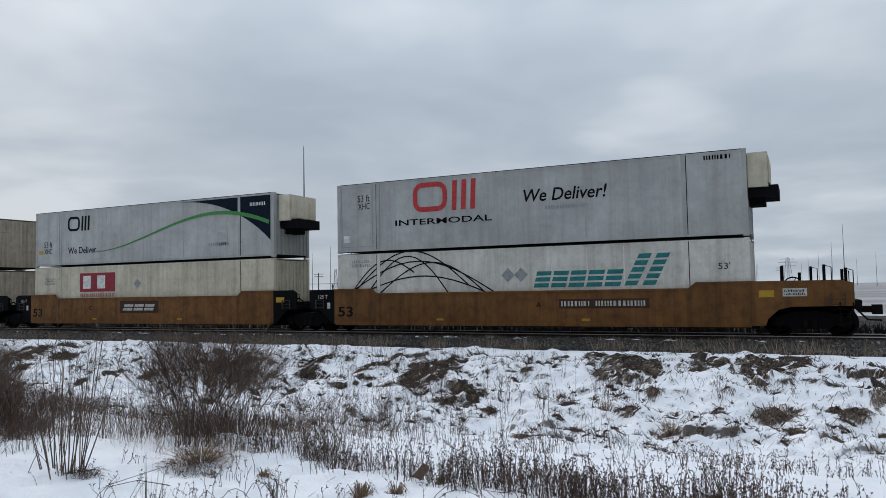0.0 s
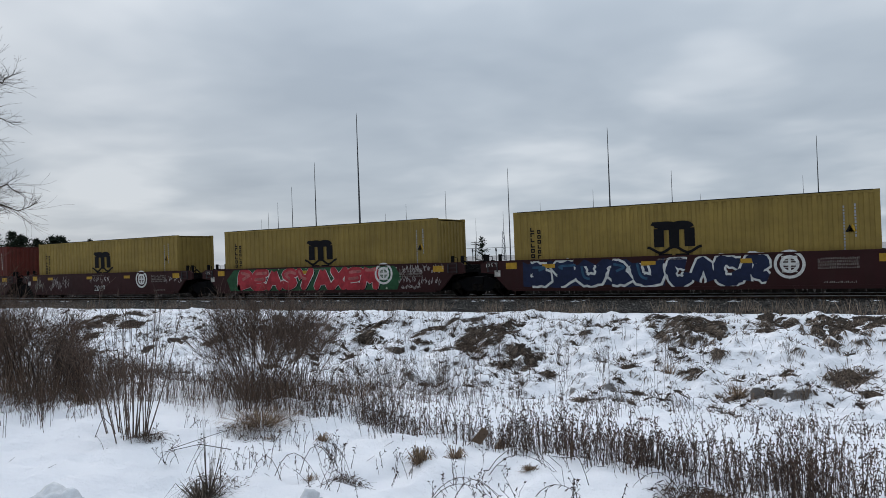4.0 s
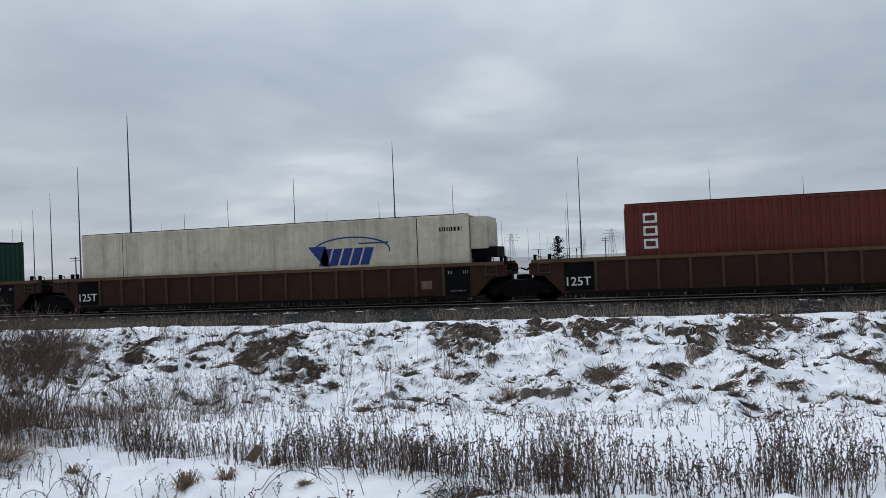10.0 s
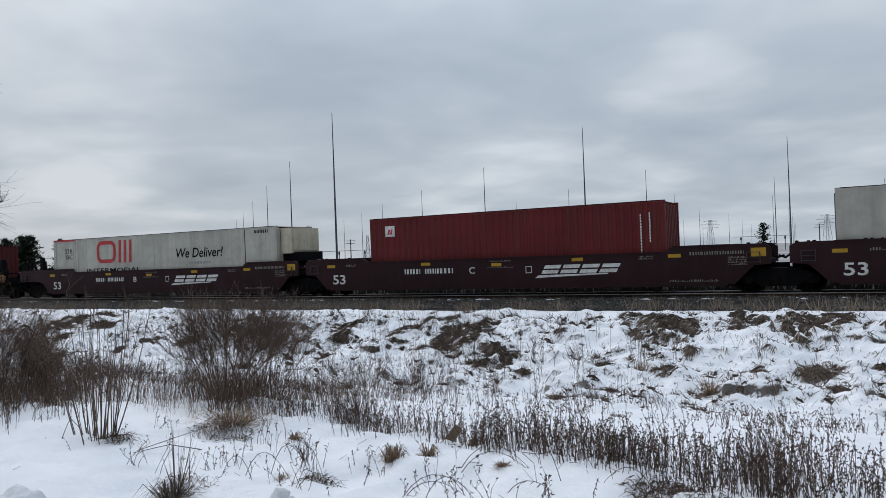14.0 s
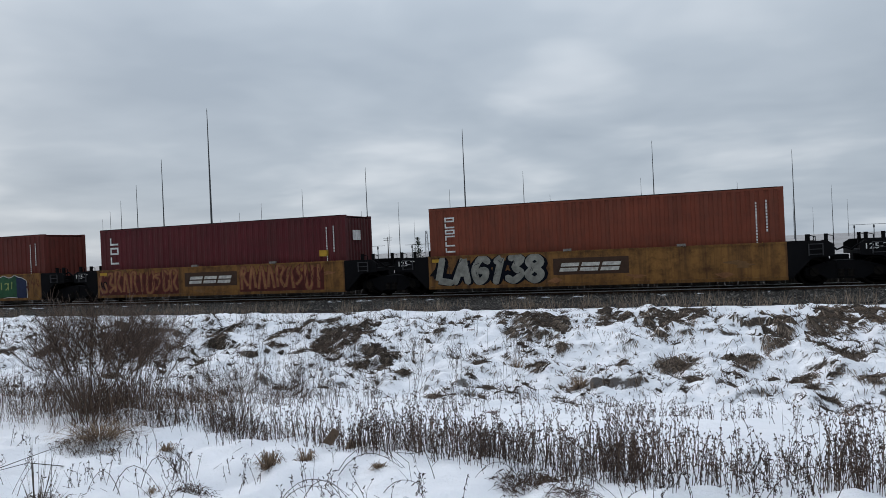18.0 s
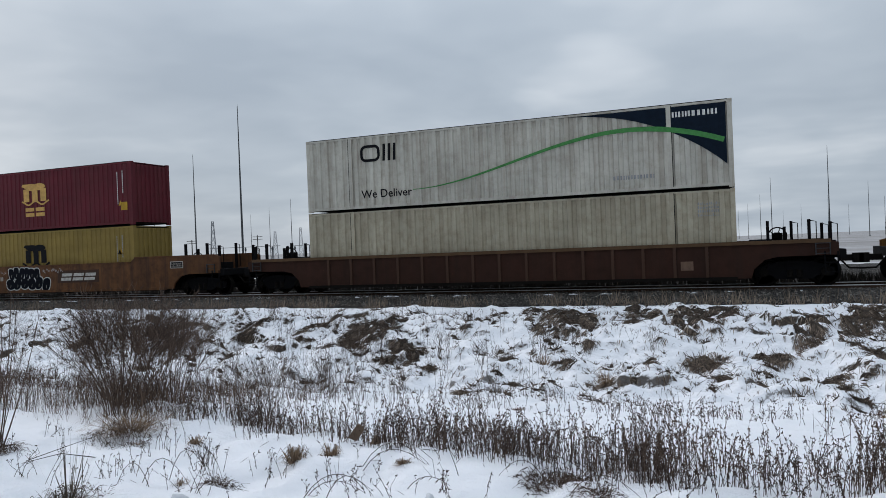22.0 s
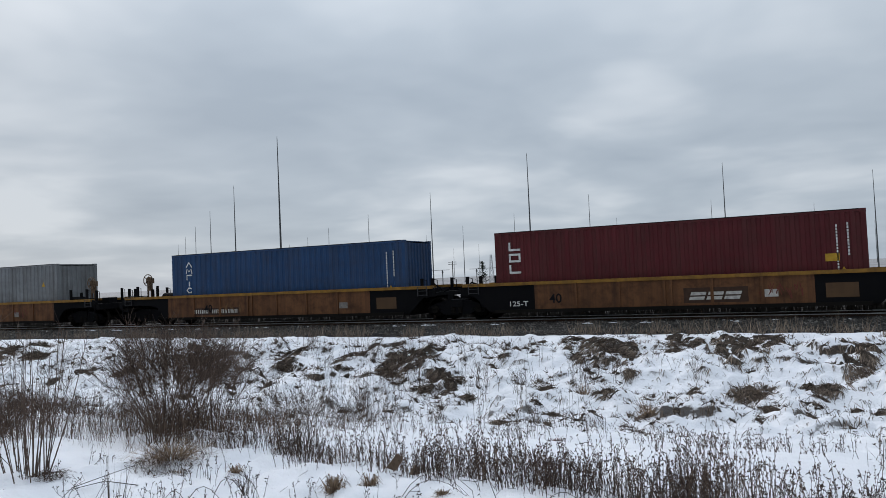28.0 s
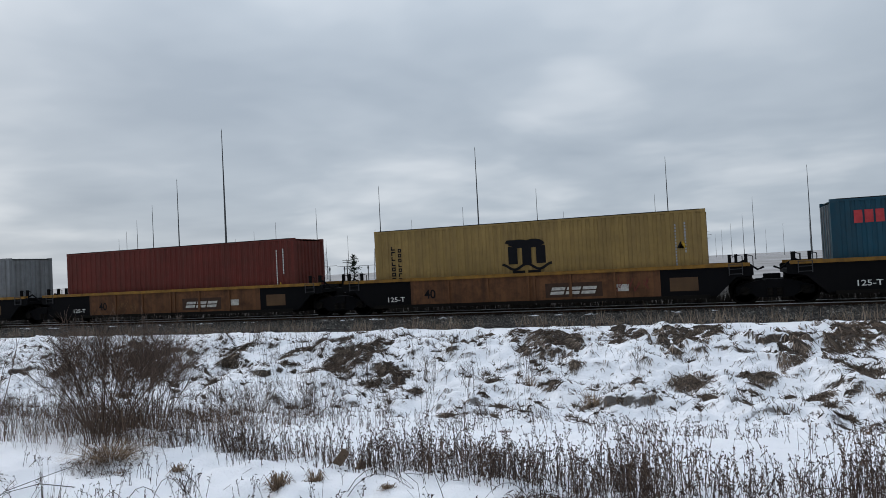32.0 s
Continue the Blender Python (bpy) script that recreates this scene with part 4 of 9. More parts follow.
def refrigerated(x, z, coat, label, marks, slogan=0.29):
    ob, y = container("reefer", 16.15, COAT[coat], x, z, label)
    genset(ob, 16.15, COAT["cream_box"])
    if marks == "red":
        part("logo", mark_ring_and_bars(-4.42, -1.56, 1.52, 2.70, y), LOGO_RED, ob, "red printed company mark")
        part("lettering", lettering("INTERMODAL", -5.25, -1.0, 1.02, 1.26, y, 0, 0.012), INK, ob)
        part("lettering", lettering("We Deliver!", slogan, slogan + 3.15, 1.62, 2.10, y, 0.2, 0.012), INK, ob)
        part("web_address", bars(slogan + 0.85, slogan + 2.35, 1.28, 1.45, y, 1, 6), LOGO_GREY, ob)
        part("lettering", lettering("53 ft", -7.05, -6.46, 2.12, 2.40, y), INK, ob)
        part("lettering", lettering("XHC", -7.03, -6.46, 1.80, 2.06, y), INK, ob)
        part("container_code", bars(6.74, 7.61, 2.58, 2.78, y, 1, 4), INK, ob)
        part("label_plate", block(-7.75, -7.45, 0.45, 0.72, y), WHITE, ob)
        part("panel_frame", Geo().ribbon([(-7.85, 0.25), (-6.35, 0.25), (-6.35, 2.72), (-7.85, 2.72), (-7.85, 0.22)], 0.03, y), LOGO_GREY, ob, "grey frame of an end panel")
    else:
        part("logo", mark_ring_and_bars(-5.51, -3.81, 1.80, 2.56, y), INK, ob, "black printed company mark")
        part("lettering", lettering("We Deliver", -5.48, -3.33, 0.62, 0.96, y, 0, 0.008), INK, ob)
        part("lettering", lettering("53 ft", -7.37, -6.73, 1.02, 1.32, y), INK, ob)
        part("lettering", lettering("XHC", -7.35, -6.75, 0.66, 0.94, y), INK, ob)
        part("label_plate", block(-7.78, -7.48, 0.66, 0.86, y), YELLOW_TAG, ob)
        swoosh(ob, y)
        part("container_code", bars(6.71, 7.62, 2.32, 2.52, y - 0.004, 1, 4), WHITE, ob)
        part("web_address", bars(4.23, 5.52, 0.60, 0.80, y, 1, 6), LOGO_GREY, ob)
        part("hatch", Geo().box(4.81, 5.37, y + 0.0, y + 0.02, 0.62, 1.25), COAT[coat], ob)
    return ob


def yellow_box(x, label, z=WELL, coat="yellow"):
    ob, y = container("corrugated", 12.19, COAT[coat], x, z, label)
    part("logo", mark_arches(-0.74, 0.64, 1.36, 2.24, y), INK, ob, "black printed arch mark")
    part("logo_wave", mark_wave(-0.98, 0.86, 1.26, 0.09, y), INK, ob)
    part("logo_foot", mark_slabs(-0.6, 0.55, 0.75, 1.12, y, 2, 0.0, 0.2), INK, ob)
    part("side_lettering", upright_bars(-5.40, -5.24, 0.7, 2.3, y, 8, 9), INK, ob)
    part("side_lettering", upright_bars(-5.12, -4.98, 0.7, 2.2, y, 8, 2), INK, ob)
    side_codes(ob, y, 5.05, LOGO_GREY)
    part("warning_triangle", warning_triangle(5.33, 1.62, 0.26, y), YELLOW_TAG, ob)
    return ob


def plain_box(x, coat, label, codes=True, cap=None):
    ob, y = container("corrugated", 12.19, COAT[coat], x, WELL, label, None, cap)
    if codes:
        side_codes(ob, y)
    return ob, y


def logo_plate(ob, y, x=-5.2, z=2.42, fill=None, field=None):
    part("logo_plate", block(x - 0.23, x + 0.23, z - 0.22, z + 0.22, y), WHITE, ob, "small white square company mark")
    if field:
        part("logo_field", block(x - 0.2, x + 0.2, z - 0.19, z + 0.19, y - 0.003), field, ob)
    part("logo", mark_slabs(x - 0.13, x + 0.12, z - 0.13, z + 0.08, y - 0.006, 2, 0.3, 0.3), fill or INK, ob)


def load_train():
    # three-unit orange cars, stacked two high
    refrigerated(248.08, UPPER, "grey_reefer", "grey refrigerated container with red mark, stacked on a white one", "red")
    ob, y = container("sheet", 16.15, COAT["white_box"], 248.08, WELL, "dirty white container with teal mark, stacked below a grey one")
    part("logo", mark_slabs(0.61, 3.9, 1.36, 2.02, y, 5, 0.25, 0.14, 2), LOGO_TEAL, ob, "teal striped company mark")
    part("logo", mark_slabs(3.95, 5.2, 1.38, 2.55, y, 2, 0.5, 0.3, 4), LOGO_TEAL, ob)
    for k in range(2):
        u = -0.40 + 0.52 * k
        part("diamond", Geo().sheet([(u - 0.27, 1.85), (u, 1.58), (u + 0.27, 1.85), (u, 2.12)], y), LOGO_GREY, ob)
    arcs = Geo()
    for a, b, h, tilt in ((-7.5, -1.0, 1.25, 0.0), (-7.3, -2.0, 1.55, 0.06), (-6.9, -0.9, 0.75, -0.05), (-6.0, -0.95, 1.38, -0.1), (-7.4, -4.4, 0.9, 0.2), (-6.6, -2.6, 1.7, -0.12)):
        arcs.ribbon([(a + (b - a) * i / 16, 1.25 + h * math.sin(math.pi * i / 16) + tilt * i / 4) for i in range(17)], 0.05, y)
    part("printed_arcs", arcs, INK, ob, "thin black printed arcs")
    part("lettering", lettering("53'", 7.08, 7.46, 1.86, 2.08, y), INK, ob)
    part("container_code", bars(-7.37, -6.4, 2.32, 2.66, y, 2, 5), LOGO_GREY, ob)
    refrigerated(228.56, UPPER, "grey_reefer", "grey refrigerated container with green swoosh, stacked on a cream one", "green")
    ob, y = container("sheet", 16.15, COAT["cream_box"], 228.56, WELL, "cream container with a red box mark, stacked below a grey one")
    part("logo", block(-4.55, -1.95, 1.56, 2.52, y), plain("deep_red_print", (0.25, 0.03, 0.045), 0.6), ob, "deep red box mark")
    part("logo", mark_slabs(-4.3, -2.2, 1.72, 2.38, y - 0.003, 2, 0.0, 0.45), WHITE, ob)
    part("logo", bars(-4.5, -2.04, 1.26, 1.5, y, 1, 12), FADED_RED, ob)
    part("diamond", Geo().sheet([(-0.65, 1.92), (-0.39, 1.68), (-0.13, 1.92), (-0.39, 2.16)], y), LOGO_GREY, ob)
    part("container_code", bars(-7.26, -6.42, 1.95, 2.36, y, 3, 5), LOGO_GREY, ob)
    for z, faded in ((UPPER, True), (WELL, False)):
        ob, y = container("corrugated_long", 16.15, COAT["weathered_white"], 209.04, z, "weathered white container with faded print, " + ("stacked on a twin" if faded else "stacked below a twin"))
        part("logo", mark_ring_and_bars(-4.6, -2.1, 1.35, 2.45, y), FADED_TAN if faded else FADED_RED, ob, "faded company mark")
        part("lettering", lettering("We Deliver!", 0.9 if faded else 0.26, 4.0 if faded else 3.41, 1.60, 2.05, y, 0.2, 0.01), INK, ob)
        if faded:
            part("faded_print", bars(1.48, 5.66, 1.0, 1.4, y, 1, 8), FADED_TAN, ob)
            part("lettering", lettering("53 ft", 6.65, 7.3, 1.85, 2.12, y), INK, ob)
            part("lettering", lettering("XHC", 6.65, 7.3, 1.50, 1.78, y), INK, ob)
        part("container_code", bars(6.27, 7.74, 2.36, 2.6, y, 1, 15), LOGO_GREY, ob)
    # maroon five-unit set
    yellow_box(187.04, "mustard yellow container in a maroon well car painted with blue graffiti")
    yellow_box(171.41, "mustard yellow container in a car with red and green graffiti")
    yellow_box(155.77, "mustard yellow container in a maroon well car with white tags")
    plain_box(140.15, "brown_red", "brown red container in a maroon well car with silver graffiti")
    ob, y = plain_box(124.56, "blue", "mid blue container with a small white square mark")
    logo_plate(ob, y)
    # ribbed brown set
    ob, y = plain_box(102.84, "brown_red", "brown red container with white upright mark in a ribbed brown car", False)
    part("logo", upright_bars(-5.51, -5.05, 1.3, 2.6, y, 3, 2), WHITE, ob)
    part("container_code", bars(4.83, 5.42, 2.15, 2.62, y, 3, 6), WHITE, ob)
    part("warning_triangle", warning_triangle(5.32, 1.76, 0.26, y), YELLOW_TAG, ob)
    ob, y = container("sheet", 16.15, COAT["cream_box"], 83.25, WELL, "cream refrigerated container with a blue mark in a ribbed brown car")
    genset(ob, 16.15, COAT["cream_box"])
    part("logo", mark_slabs(2.3, 4.35, 1.22, 1.85, y, 5, 0.35, 0.18), LOGO_BLUE, ob, "blue slanting company mark")
    part("logo", Geo().sheet([(1.88, 1.95), (2.6, 1.95), (2.75, 1.2), (2.5, 1.2)], y), LOGO_BLUE, ob)
    part("logo", Geo().ribbon([(2.7 + 1.5 * math.cos(radians(a)) + 0.9, 1.75 + 0.5 * math.sin(radians(a))) for a in range(-10, 200, 12)], 0.05, y), LOGO_BLUE, ob)
    part("logo", block(3.9, 5.05, 1.98, 2.03, y), LOGO_BLUE, ob)
    part("container_code", bars(7.0, 7.83, 2.26, 2.46, y, 1, 4), INK, ob)
    ob, y = plain_box(63.84, "green", "dark green container with a white mark in a ribbed brown car")
    part("logo", bars(-1.29, 1.19, 1.90, 2.46, y, 1, 31, 0.62), WHITE, ob, "white printed company mark")
    # maroon three-unit set
    refrigerated(40.03, WELL, "pale_reefer", "pale refrigerated container with green swoosh in a maroon car", "green")
    ob, y = plain_box(20.70, "red", "bright red container with small mark in a maroon well car")
    logo_plate(ob, y, -5.1, 2.34, LOGO_RED)
    ob = refrigerated(1.46, WELL, "pale_reefer", "pale refrigerated container with a red mark in a maroon car", "red", 1.6)
    part("roof_stripe", block(-8.0, -6.1, 2.79, 2.88, -1.302), LOGO_RED, ob, "red stripe under the roof")
    # yellow five-unit set
    ob, y = plain_box(-20.10, "maroon", "maroon container with a black and yellow square mark")
    part("logo_plate", block(-5.44, -4.19, 2.05, 2.64, y), WHITE, ob)
    part("logo", block(-5.40, -4.23, 2.09, 2.60, y - 0.003), INK, ob)
    part("logo", Geo().sheet([(-5.15, 2.45), (-4.28, 2.28), (-4.28, 2.56)], y - 0.006), YELLOW_TAG, ob)
    part("logo", bars(-5.0, -4.3, 2.12, 2.27, y - 0.006, 1, 3), WHITE, ob)
    ob, y = plain_box(-35.71, "orange_red", "orange red container with a white upright mark")
    part("logo", upright_bars(-5.48, -5.1, 1.2, 2.56, y, 6, 4), WHITE, ob)
    for x, livery in ((-51.41, "maroon container with white upright mark in a graffiti-covered yellow well car"), (-197.07, "maroon container with white upright mark in a ribbed yellow well car")):
        ob, y = plain_box(x, "maroon", livery)
        part("logo", upright_bars(-5.55, -5.1, 1.3, 2.56, y, 3, 7), WHITE, ob)
        part("front_mark", Geo().box(6.1, 6.104, -0.6, 0.1, 1.9, 2.3), WHITE, ob)
        part("label_plate", block(4.9, 5.3, 1.30, 1.54, y), YELLOW_TAG, ob)
    ob, y = plain_box(-66.91, "brown_red", "brown red container in a yellow car with green graffiti")
    logo_plate(ob, y, -5.1, 2.36, OFFWHITE, PANEL_BROWN)
    ob, y = plain_box(-82.61, "orange_red", "orange red container with small white mark in a graffiti-covered well car")
    part("logo", mark_slabs(-5.35, -4.95, 2.38, 2.64, y, 2, 0.4, 0.3), WHITE, ob)
    part("logo", bars(-5.56, -4.79, 2.15, 2.30, y, 1, 3), WHITE, ob)
    # single cars
    ob, y = container("corrugated_long", 16.15, COAT["clean_white"], -104.22, UPPER, "white corrugated container with green swoosh, stacked on another")
    part("logo", mark_ring_and_bars(-5.61, -4.01, 1.86, 2.52, y), INK, ob, "black printed company mark")
    part("lettering", lettering("We Deliver", -5.63, -3.44, 0.44, 0.76, y, 0, 0.008), INK, ob)
    part("container_code", bars(6.19, 7.66, 2.40, 2.64, y - 0.004, 1, 4), WHITE, ob)
    part("web_address", bars(4.18, 5.57, 0.44, 0.62, y, 1, 6), LOGO_GREY, ob)
    swoosh(ob, y)
    ob, y = container("corrugated_long", 16.15, COAT["yellowed_white"], -104.22, WELL, "white corrugated container stacked below another in a ribbed brown car")
    part("container_code", bars(6.9, 7.6, 2.0, 2.5, y, 4, 6), LOGO_GREY, ob)
    ob, y = container("corrugated", 12.19, COAT["wine"], -127.68, UPPER, "wine red container with gold mark stacked on a yellow one")
    part("logo", mark_arches(-0.72, 0.78, 1.40, 2.26, y), LOGO_GOLD, ob, "gold printed arch mark")
    part("logo_wave", mark_wave(-0.86, 0.97, 1.33, 0.08, y), LOGO_GOLD, ob)
    part("logo_foot", mark_slabs(-0.62, 0.74, 0.68, 1.18, y, 2, 0.0, 0.15, 1), LOGO_GOLD, ob)
    side_codes(ob, y)
    part("label_plate", block(5.43, 5.80, 0.68, 1.05, y), YELLOW_TAG, ob)
    yellow_box(-127.68, "mustard yellow container stacked below a wine red one")
    # ribbed yellow sets
    ob, y = plain_box(-149.46, "red", "red container with a painted-over black arch mark")
    logo_plate(ob, y, -5.1, 2.4, LOGO_BLUE)
    part("logo", mark_arches(-0.70, 0.75, 1.45, 2.28, y), INK, ob, "painted-over black arch mark")
    part("logo_wave", mark_wave(-0.9, 0.95, 1.36, 0.09, y), INK, ob)
    ob, y = plain_box(-165.29, "blue", "blue container with small white mark in a ribbed yellow car")
    logo_plate(ob, y, -5.15, 2.42)
    yellow_box(-181.14, "faded yellow container in a ribbed yellow well car", WELL, "tan_yellow")
    ob, y = plain_box(-213.05, "royal", "royal blue container with white upright mark in a ribbed yellow car")
    for k, shape in enumerate(([(0, 0), (0.5, 1), (1, 0)], [(0, 0), (0.15, 1), (0.5, 0.4), (0.85, 1), (1, 0)], [(0.1, 0), (0.1, 1), (0.95, 1)], [(0.5, 0), (0.5, 1)], [(0.9, 0.85), (0.4, 1), (0.05, 0.5), (0.4, 0), (0.9, 0.15)])):
        part("logo_mark", Geo().ribbon([(-5.24 + 0.34 * a, 2.3 - 0.29 * k + 0.22 * b) for a, b in shape], 0.06, y), WHITE, ob)
    ob, y = plain_box(-232.95, "silver", "silver grey corrugated container in a ribbed yellow car", False)
    part("warning_triangle", warning_triangle(5.09, 1.76, 0.26, y), YELLOW_TAG, ob)
    ob, y = plain_box(-248.86, "teal", "teal container with red and white mark in a ribbed car", True)
    part("logo", mark_slabs(-5.44, -4.55, 2.1, 2.5, y, 3, 0.0, 0.2), LOGO_RED, ob)
    for k in range(5):
        part("logo", disc(-4.25 + 0.40 * k, 2.31, 0.19, y, 0.075 if k % 2 else 0.05, 20), WHITE, ob)
    yellow_box(-264.74, "faded tan yellow container in a ribbed car by a red one", WELL, "tan_yellow")
    plain_box(-280.56, "brown_red", "brown red container in a ribbed yellow well car")
    plain_box(-296.4, "silver", "silver grey container at the tail of the visible train", False)


load_train()

# ---- well cars
CAR_PAINT = {
    "orange": paint("orange_car_paint", (0.178, 0.079, 0.023), 0.6, 0.65, 0.35, 0.6, (0.05, 0.027, 0.015)),
    "rusty": paint("rusty_orange_car_paint", (0.128, 0.055, 0.021), 0.65, 0.8, 0.6, 0.8, (0.042, 0.022, 0.015)),
    "maroon": paint("maroon_car_paint", (0.031, 0.0075, 0.008), 0.6, 0.4, 0.2, 0.35, (0.026, 0.0135, 0.0115)),
    "dark_maroon": paint("dark_maroon_car_paint", (0.022, 0.0062, 0.0082), 0.6, 0.25, 0.1, 0.25, (0.026, 0.018, 0.016)),
    "brown": paint("rusty_brown_car_paint", (0.038, 0.0152, 0.0098), 0.75, 0.6, 0.5, 0.6, (0.025, 0.0135, 0.0095)),
    "yellow": paint("yellow_car_paint", (0.205, 0.098, 0.026), 0.6, 0.85, 0.6, 0.8, (0.05, 0.024, 0.013)),
    "ochre": paint("ochre_car_paint", (0.140, 0.062, 0.027), 0.7, 0.8, 0.6, 0.75, (0.045, 0.023, 0.015)),
    "rib": paint("worn_tan_rib", (0.062, 0.032, 0.021), 0.75, 0.5, 0.3, 0.3, (0.06, 0.04, 0.03)),
    "chord": paint("yellow_top_chord", (0.245, 0.125, 0.022), 0.6, 0.6, 0.4, 0.4, (0.07, 0.038, 0.02)),
    "brown_chord": paint("brown_top_chord", (0.092, 0.052, 0.026), 0.7, 0.5, 0.3, 0.3, (0.06, 0.038, 0.026)),
}
#        half length of the well, bottom, top, raised ends, sheet paint, chord paint, rib gap, black from
STYLE = {
    "rusty53": (8.25, 0.36, 1.60, 1.80, "rusty", None, 0, 8.15),
    "orange53": (8.25, 0.36, 1.60, 1.80, "orange", None, 0, 8.15),
    "maroon53": (8.25, 0.33, 1.46, 1.64, "dark_maroon", None, 0, 9.0),
    "maroon40": (6.30, 0.30, 1.42, 0, "maroon", None, 0, 9.0),
    "yellow40": (6.30, 0.30, 1.46, 0, "yellow", None, 0, 6.10),
    "rib53": (8.25, 0.30, 1.48, 0, "brown", "brown_chord", 1.03, 9.0),
    "rib40": (6.30, 0.34, 1.38, 0, "ochre", "chord", 1.55, 4.55),
}
SIDE_Y = 1.47


def end_outline(s, half, reach, low, top, coupled):
    """The end of a car's side, from where the well ends to the end of the deck; s: -1 or 1."""
    if coupled:
        pts = [(half - 0.1, low), (half + 0.22, low), (half + 0.30, 0.58), (half + 0.62, 0.88), (half + 1.0, 0.97), (half + reach, 0.99), (half + reach, top - 0.10), (half + reach - 0.35, top), (half - 0.1, top)]
    else:
        pts = [(half - 0.1, low), (half + 0.02, low), (half + 0.62, 0.93), (half + reach, 0.98), (half + reach, top - 0.12), (half + reach - 0.2, top), (half - 0.1, top)]
    return [(s * x, z) for x, z in pts]


def wheel_set():
    """Two wheels on an axle, lying along y."""
    g = Geo()
    g.tube([(0, -1.02, 0), (0, 1.02, 0)], 0.085, 10)
    for s in (-1, 1):
        g.tube([(0, s * 0.69, 0), (0, s * 0.70, 0), (0, s * 0.72, 0), (0, s * 0.72, 0)], [0.49, 0.49, 0.47, 0.46], 24)
        g.tube([(0, s * 0.72, 0), (0, s * 0.83, 0), (0, s * 0.83, 0), (0, s * 0.79, 0), (0, s * 0.82, 0)], [0.455, 0.45, 0.39, 0.34, 0.13], 24)
    return g


def bogie_frame():
    g = Geo()
    for s in (-1, 1):
        y0, y1 = sorted((s * 0.93, s * 1.09))
        g.plate([(-1.16, 0.36), (-0.98, 0.30), (-0.74, 0.38), (-0.52, 0.24), (0.52, 0.24), (0.74, 0.38), (0.98, 0.30), (1.16, 0.36), (1.16, 0.58), (0.9, 0.68), (0.45, 0.80), (-0.45, 0.80), (-0.9, 0.68), (-1.16, 0.58)], y0, y1)
    g.box(-0.26, 0.26, -1.12, 1.12, 0.52, 0.82)
    g.tube([(0, 0, 0.82), (0, 0, 0.98)], 0.28, 12)
    g.box(-1.0, -0.92, -0.6, 0.6, 0.36, 0.44).box(0.92, 1.0, -0.6, 0.6, 0.36, 0.44)
    return g


BOGIES = []


def bogie(car, x):
    ob = part("bogie", bogie_frame, BLACK, car, "black cast bogie side frames with bolster", key="bogie", at=pose(x, 0, 0))
    for k in (-0.9, 0.9):
        ws = part("wheelset", wheel_set, GRIT, ob, "dark steel wheels on an axle", key="wheelset", at=pose(k, 0, 0.46))
        BOGIES.append((ws, k))
    for s in (-1, 1):
        for k in (-0.14, 0.14):
            part("spring", lambda: Geo().tube([(0, 0, 0.3), (0, 0, 0.36), (0, 0, 0.42), (0, 0, 0.48), (0, 0, 0.54)], [0.10, 0.085, 0.10, 0.085, 0.10], 8), GRIT, ob, key="spring", at=pose(k, s * 1.08, 0))
        for k in (-0.9, 0.9):
            part("bearing_cap", lambda: Geo().tube([(0, -0.05, 0), (0, 0.02, 0), (0, 0.06, 0)], [0.14, 0.14, 0.09], 12), GRIT, ob, key="cap", at=pose(k, s * 1.1, 0.46))
    return ob


def brake_wheel(car, x, z, y=-0.55, coat=None, lift=0.5):
    ring = Geo()
    pts = [(0.28 * math.cos(a * math.pi / 10), 0, 0.28 * math.sin(a * math.pi / 10)) for a in range(21)]
    ring.tube(pts, 0.022, 6, False)
    for k in range(5):
        a = k * 2 * math.pi / 5
        ring.bar((0, 0, 0), (0.28 * math.cos(a), 0, 0.28 * math.sin(a)), 0.03, 0.02)
    part("brake_wheel", ring, coat or BLACK, car, "spoked hand-brake wheel", key="brake", at=pose(x, y, z + lift))
    if lift > 0.6:
        part("brake_post", lambda: Geo().box(-0.13, -0.08, 0.06, 0.14, -1.05, -0.1).box(0.08, 0.13, 0.06, 0.14, -1.05, -0.1).tube([(0, 0.02, 0), (0, 0.14, 0)], 0.17, 10), coat or BLACK, car, key="brakepost", at=pose(x, y, z + lift))
    part("brake_stand", lambda: Geo().box(-0.09, 0.09, 0.03, 0.2, -0.5, 0.12).box(-0.16, 0.16, 0.03, 0.24, -0.15, 0.1), coat or BLACK, car, key="brakestand", at=pose(x, y, z + lift))


def stanchion(car, x, y, z, tall, thick=0.07, loop=True):
    g = Geo().box(x - thick, x + thick, y - 0.05, y + 0.05, z, z + tall)
    if loop:
        g.tube([(x + thick, y, z + 0.06), (x + thick + 0.16, y, z + 0.1), (x + thick + 0.16, y, z + tall - 0.08), (x + thick, y, z + tall - 0.04)], 0.016, 5)
    part("stanchion", g, BLACK, car)


RUST_BROWN = paint("rusty_brake_gear", (0.12, 0.078, 0.048), 0.8, 0.5, 0.4, 0.3)
LADDER_GREY = plain("worn_ladder_steel", (0.045, 0.045, 0.047), 0.7)


def end_ladder():
    """Side rails and rungs bolted to the end of a car's side."""
    g = Geo()
    for x in (-0.2, 0.2):
        g.box(x - 0.014, x + 0.014, -0.05, 0.0, 1.0, 1.38)
    for z in (1.04, 1.20, 1.36):
        g.tube([(-0.2, -0.05, z), (0.2, -0.05, z)], 0.012, 5)
    return g


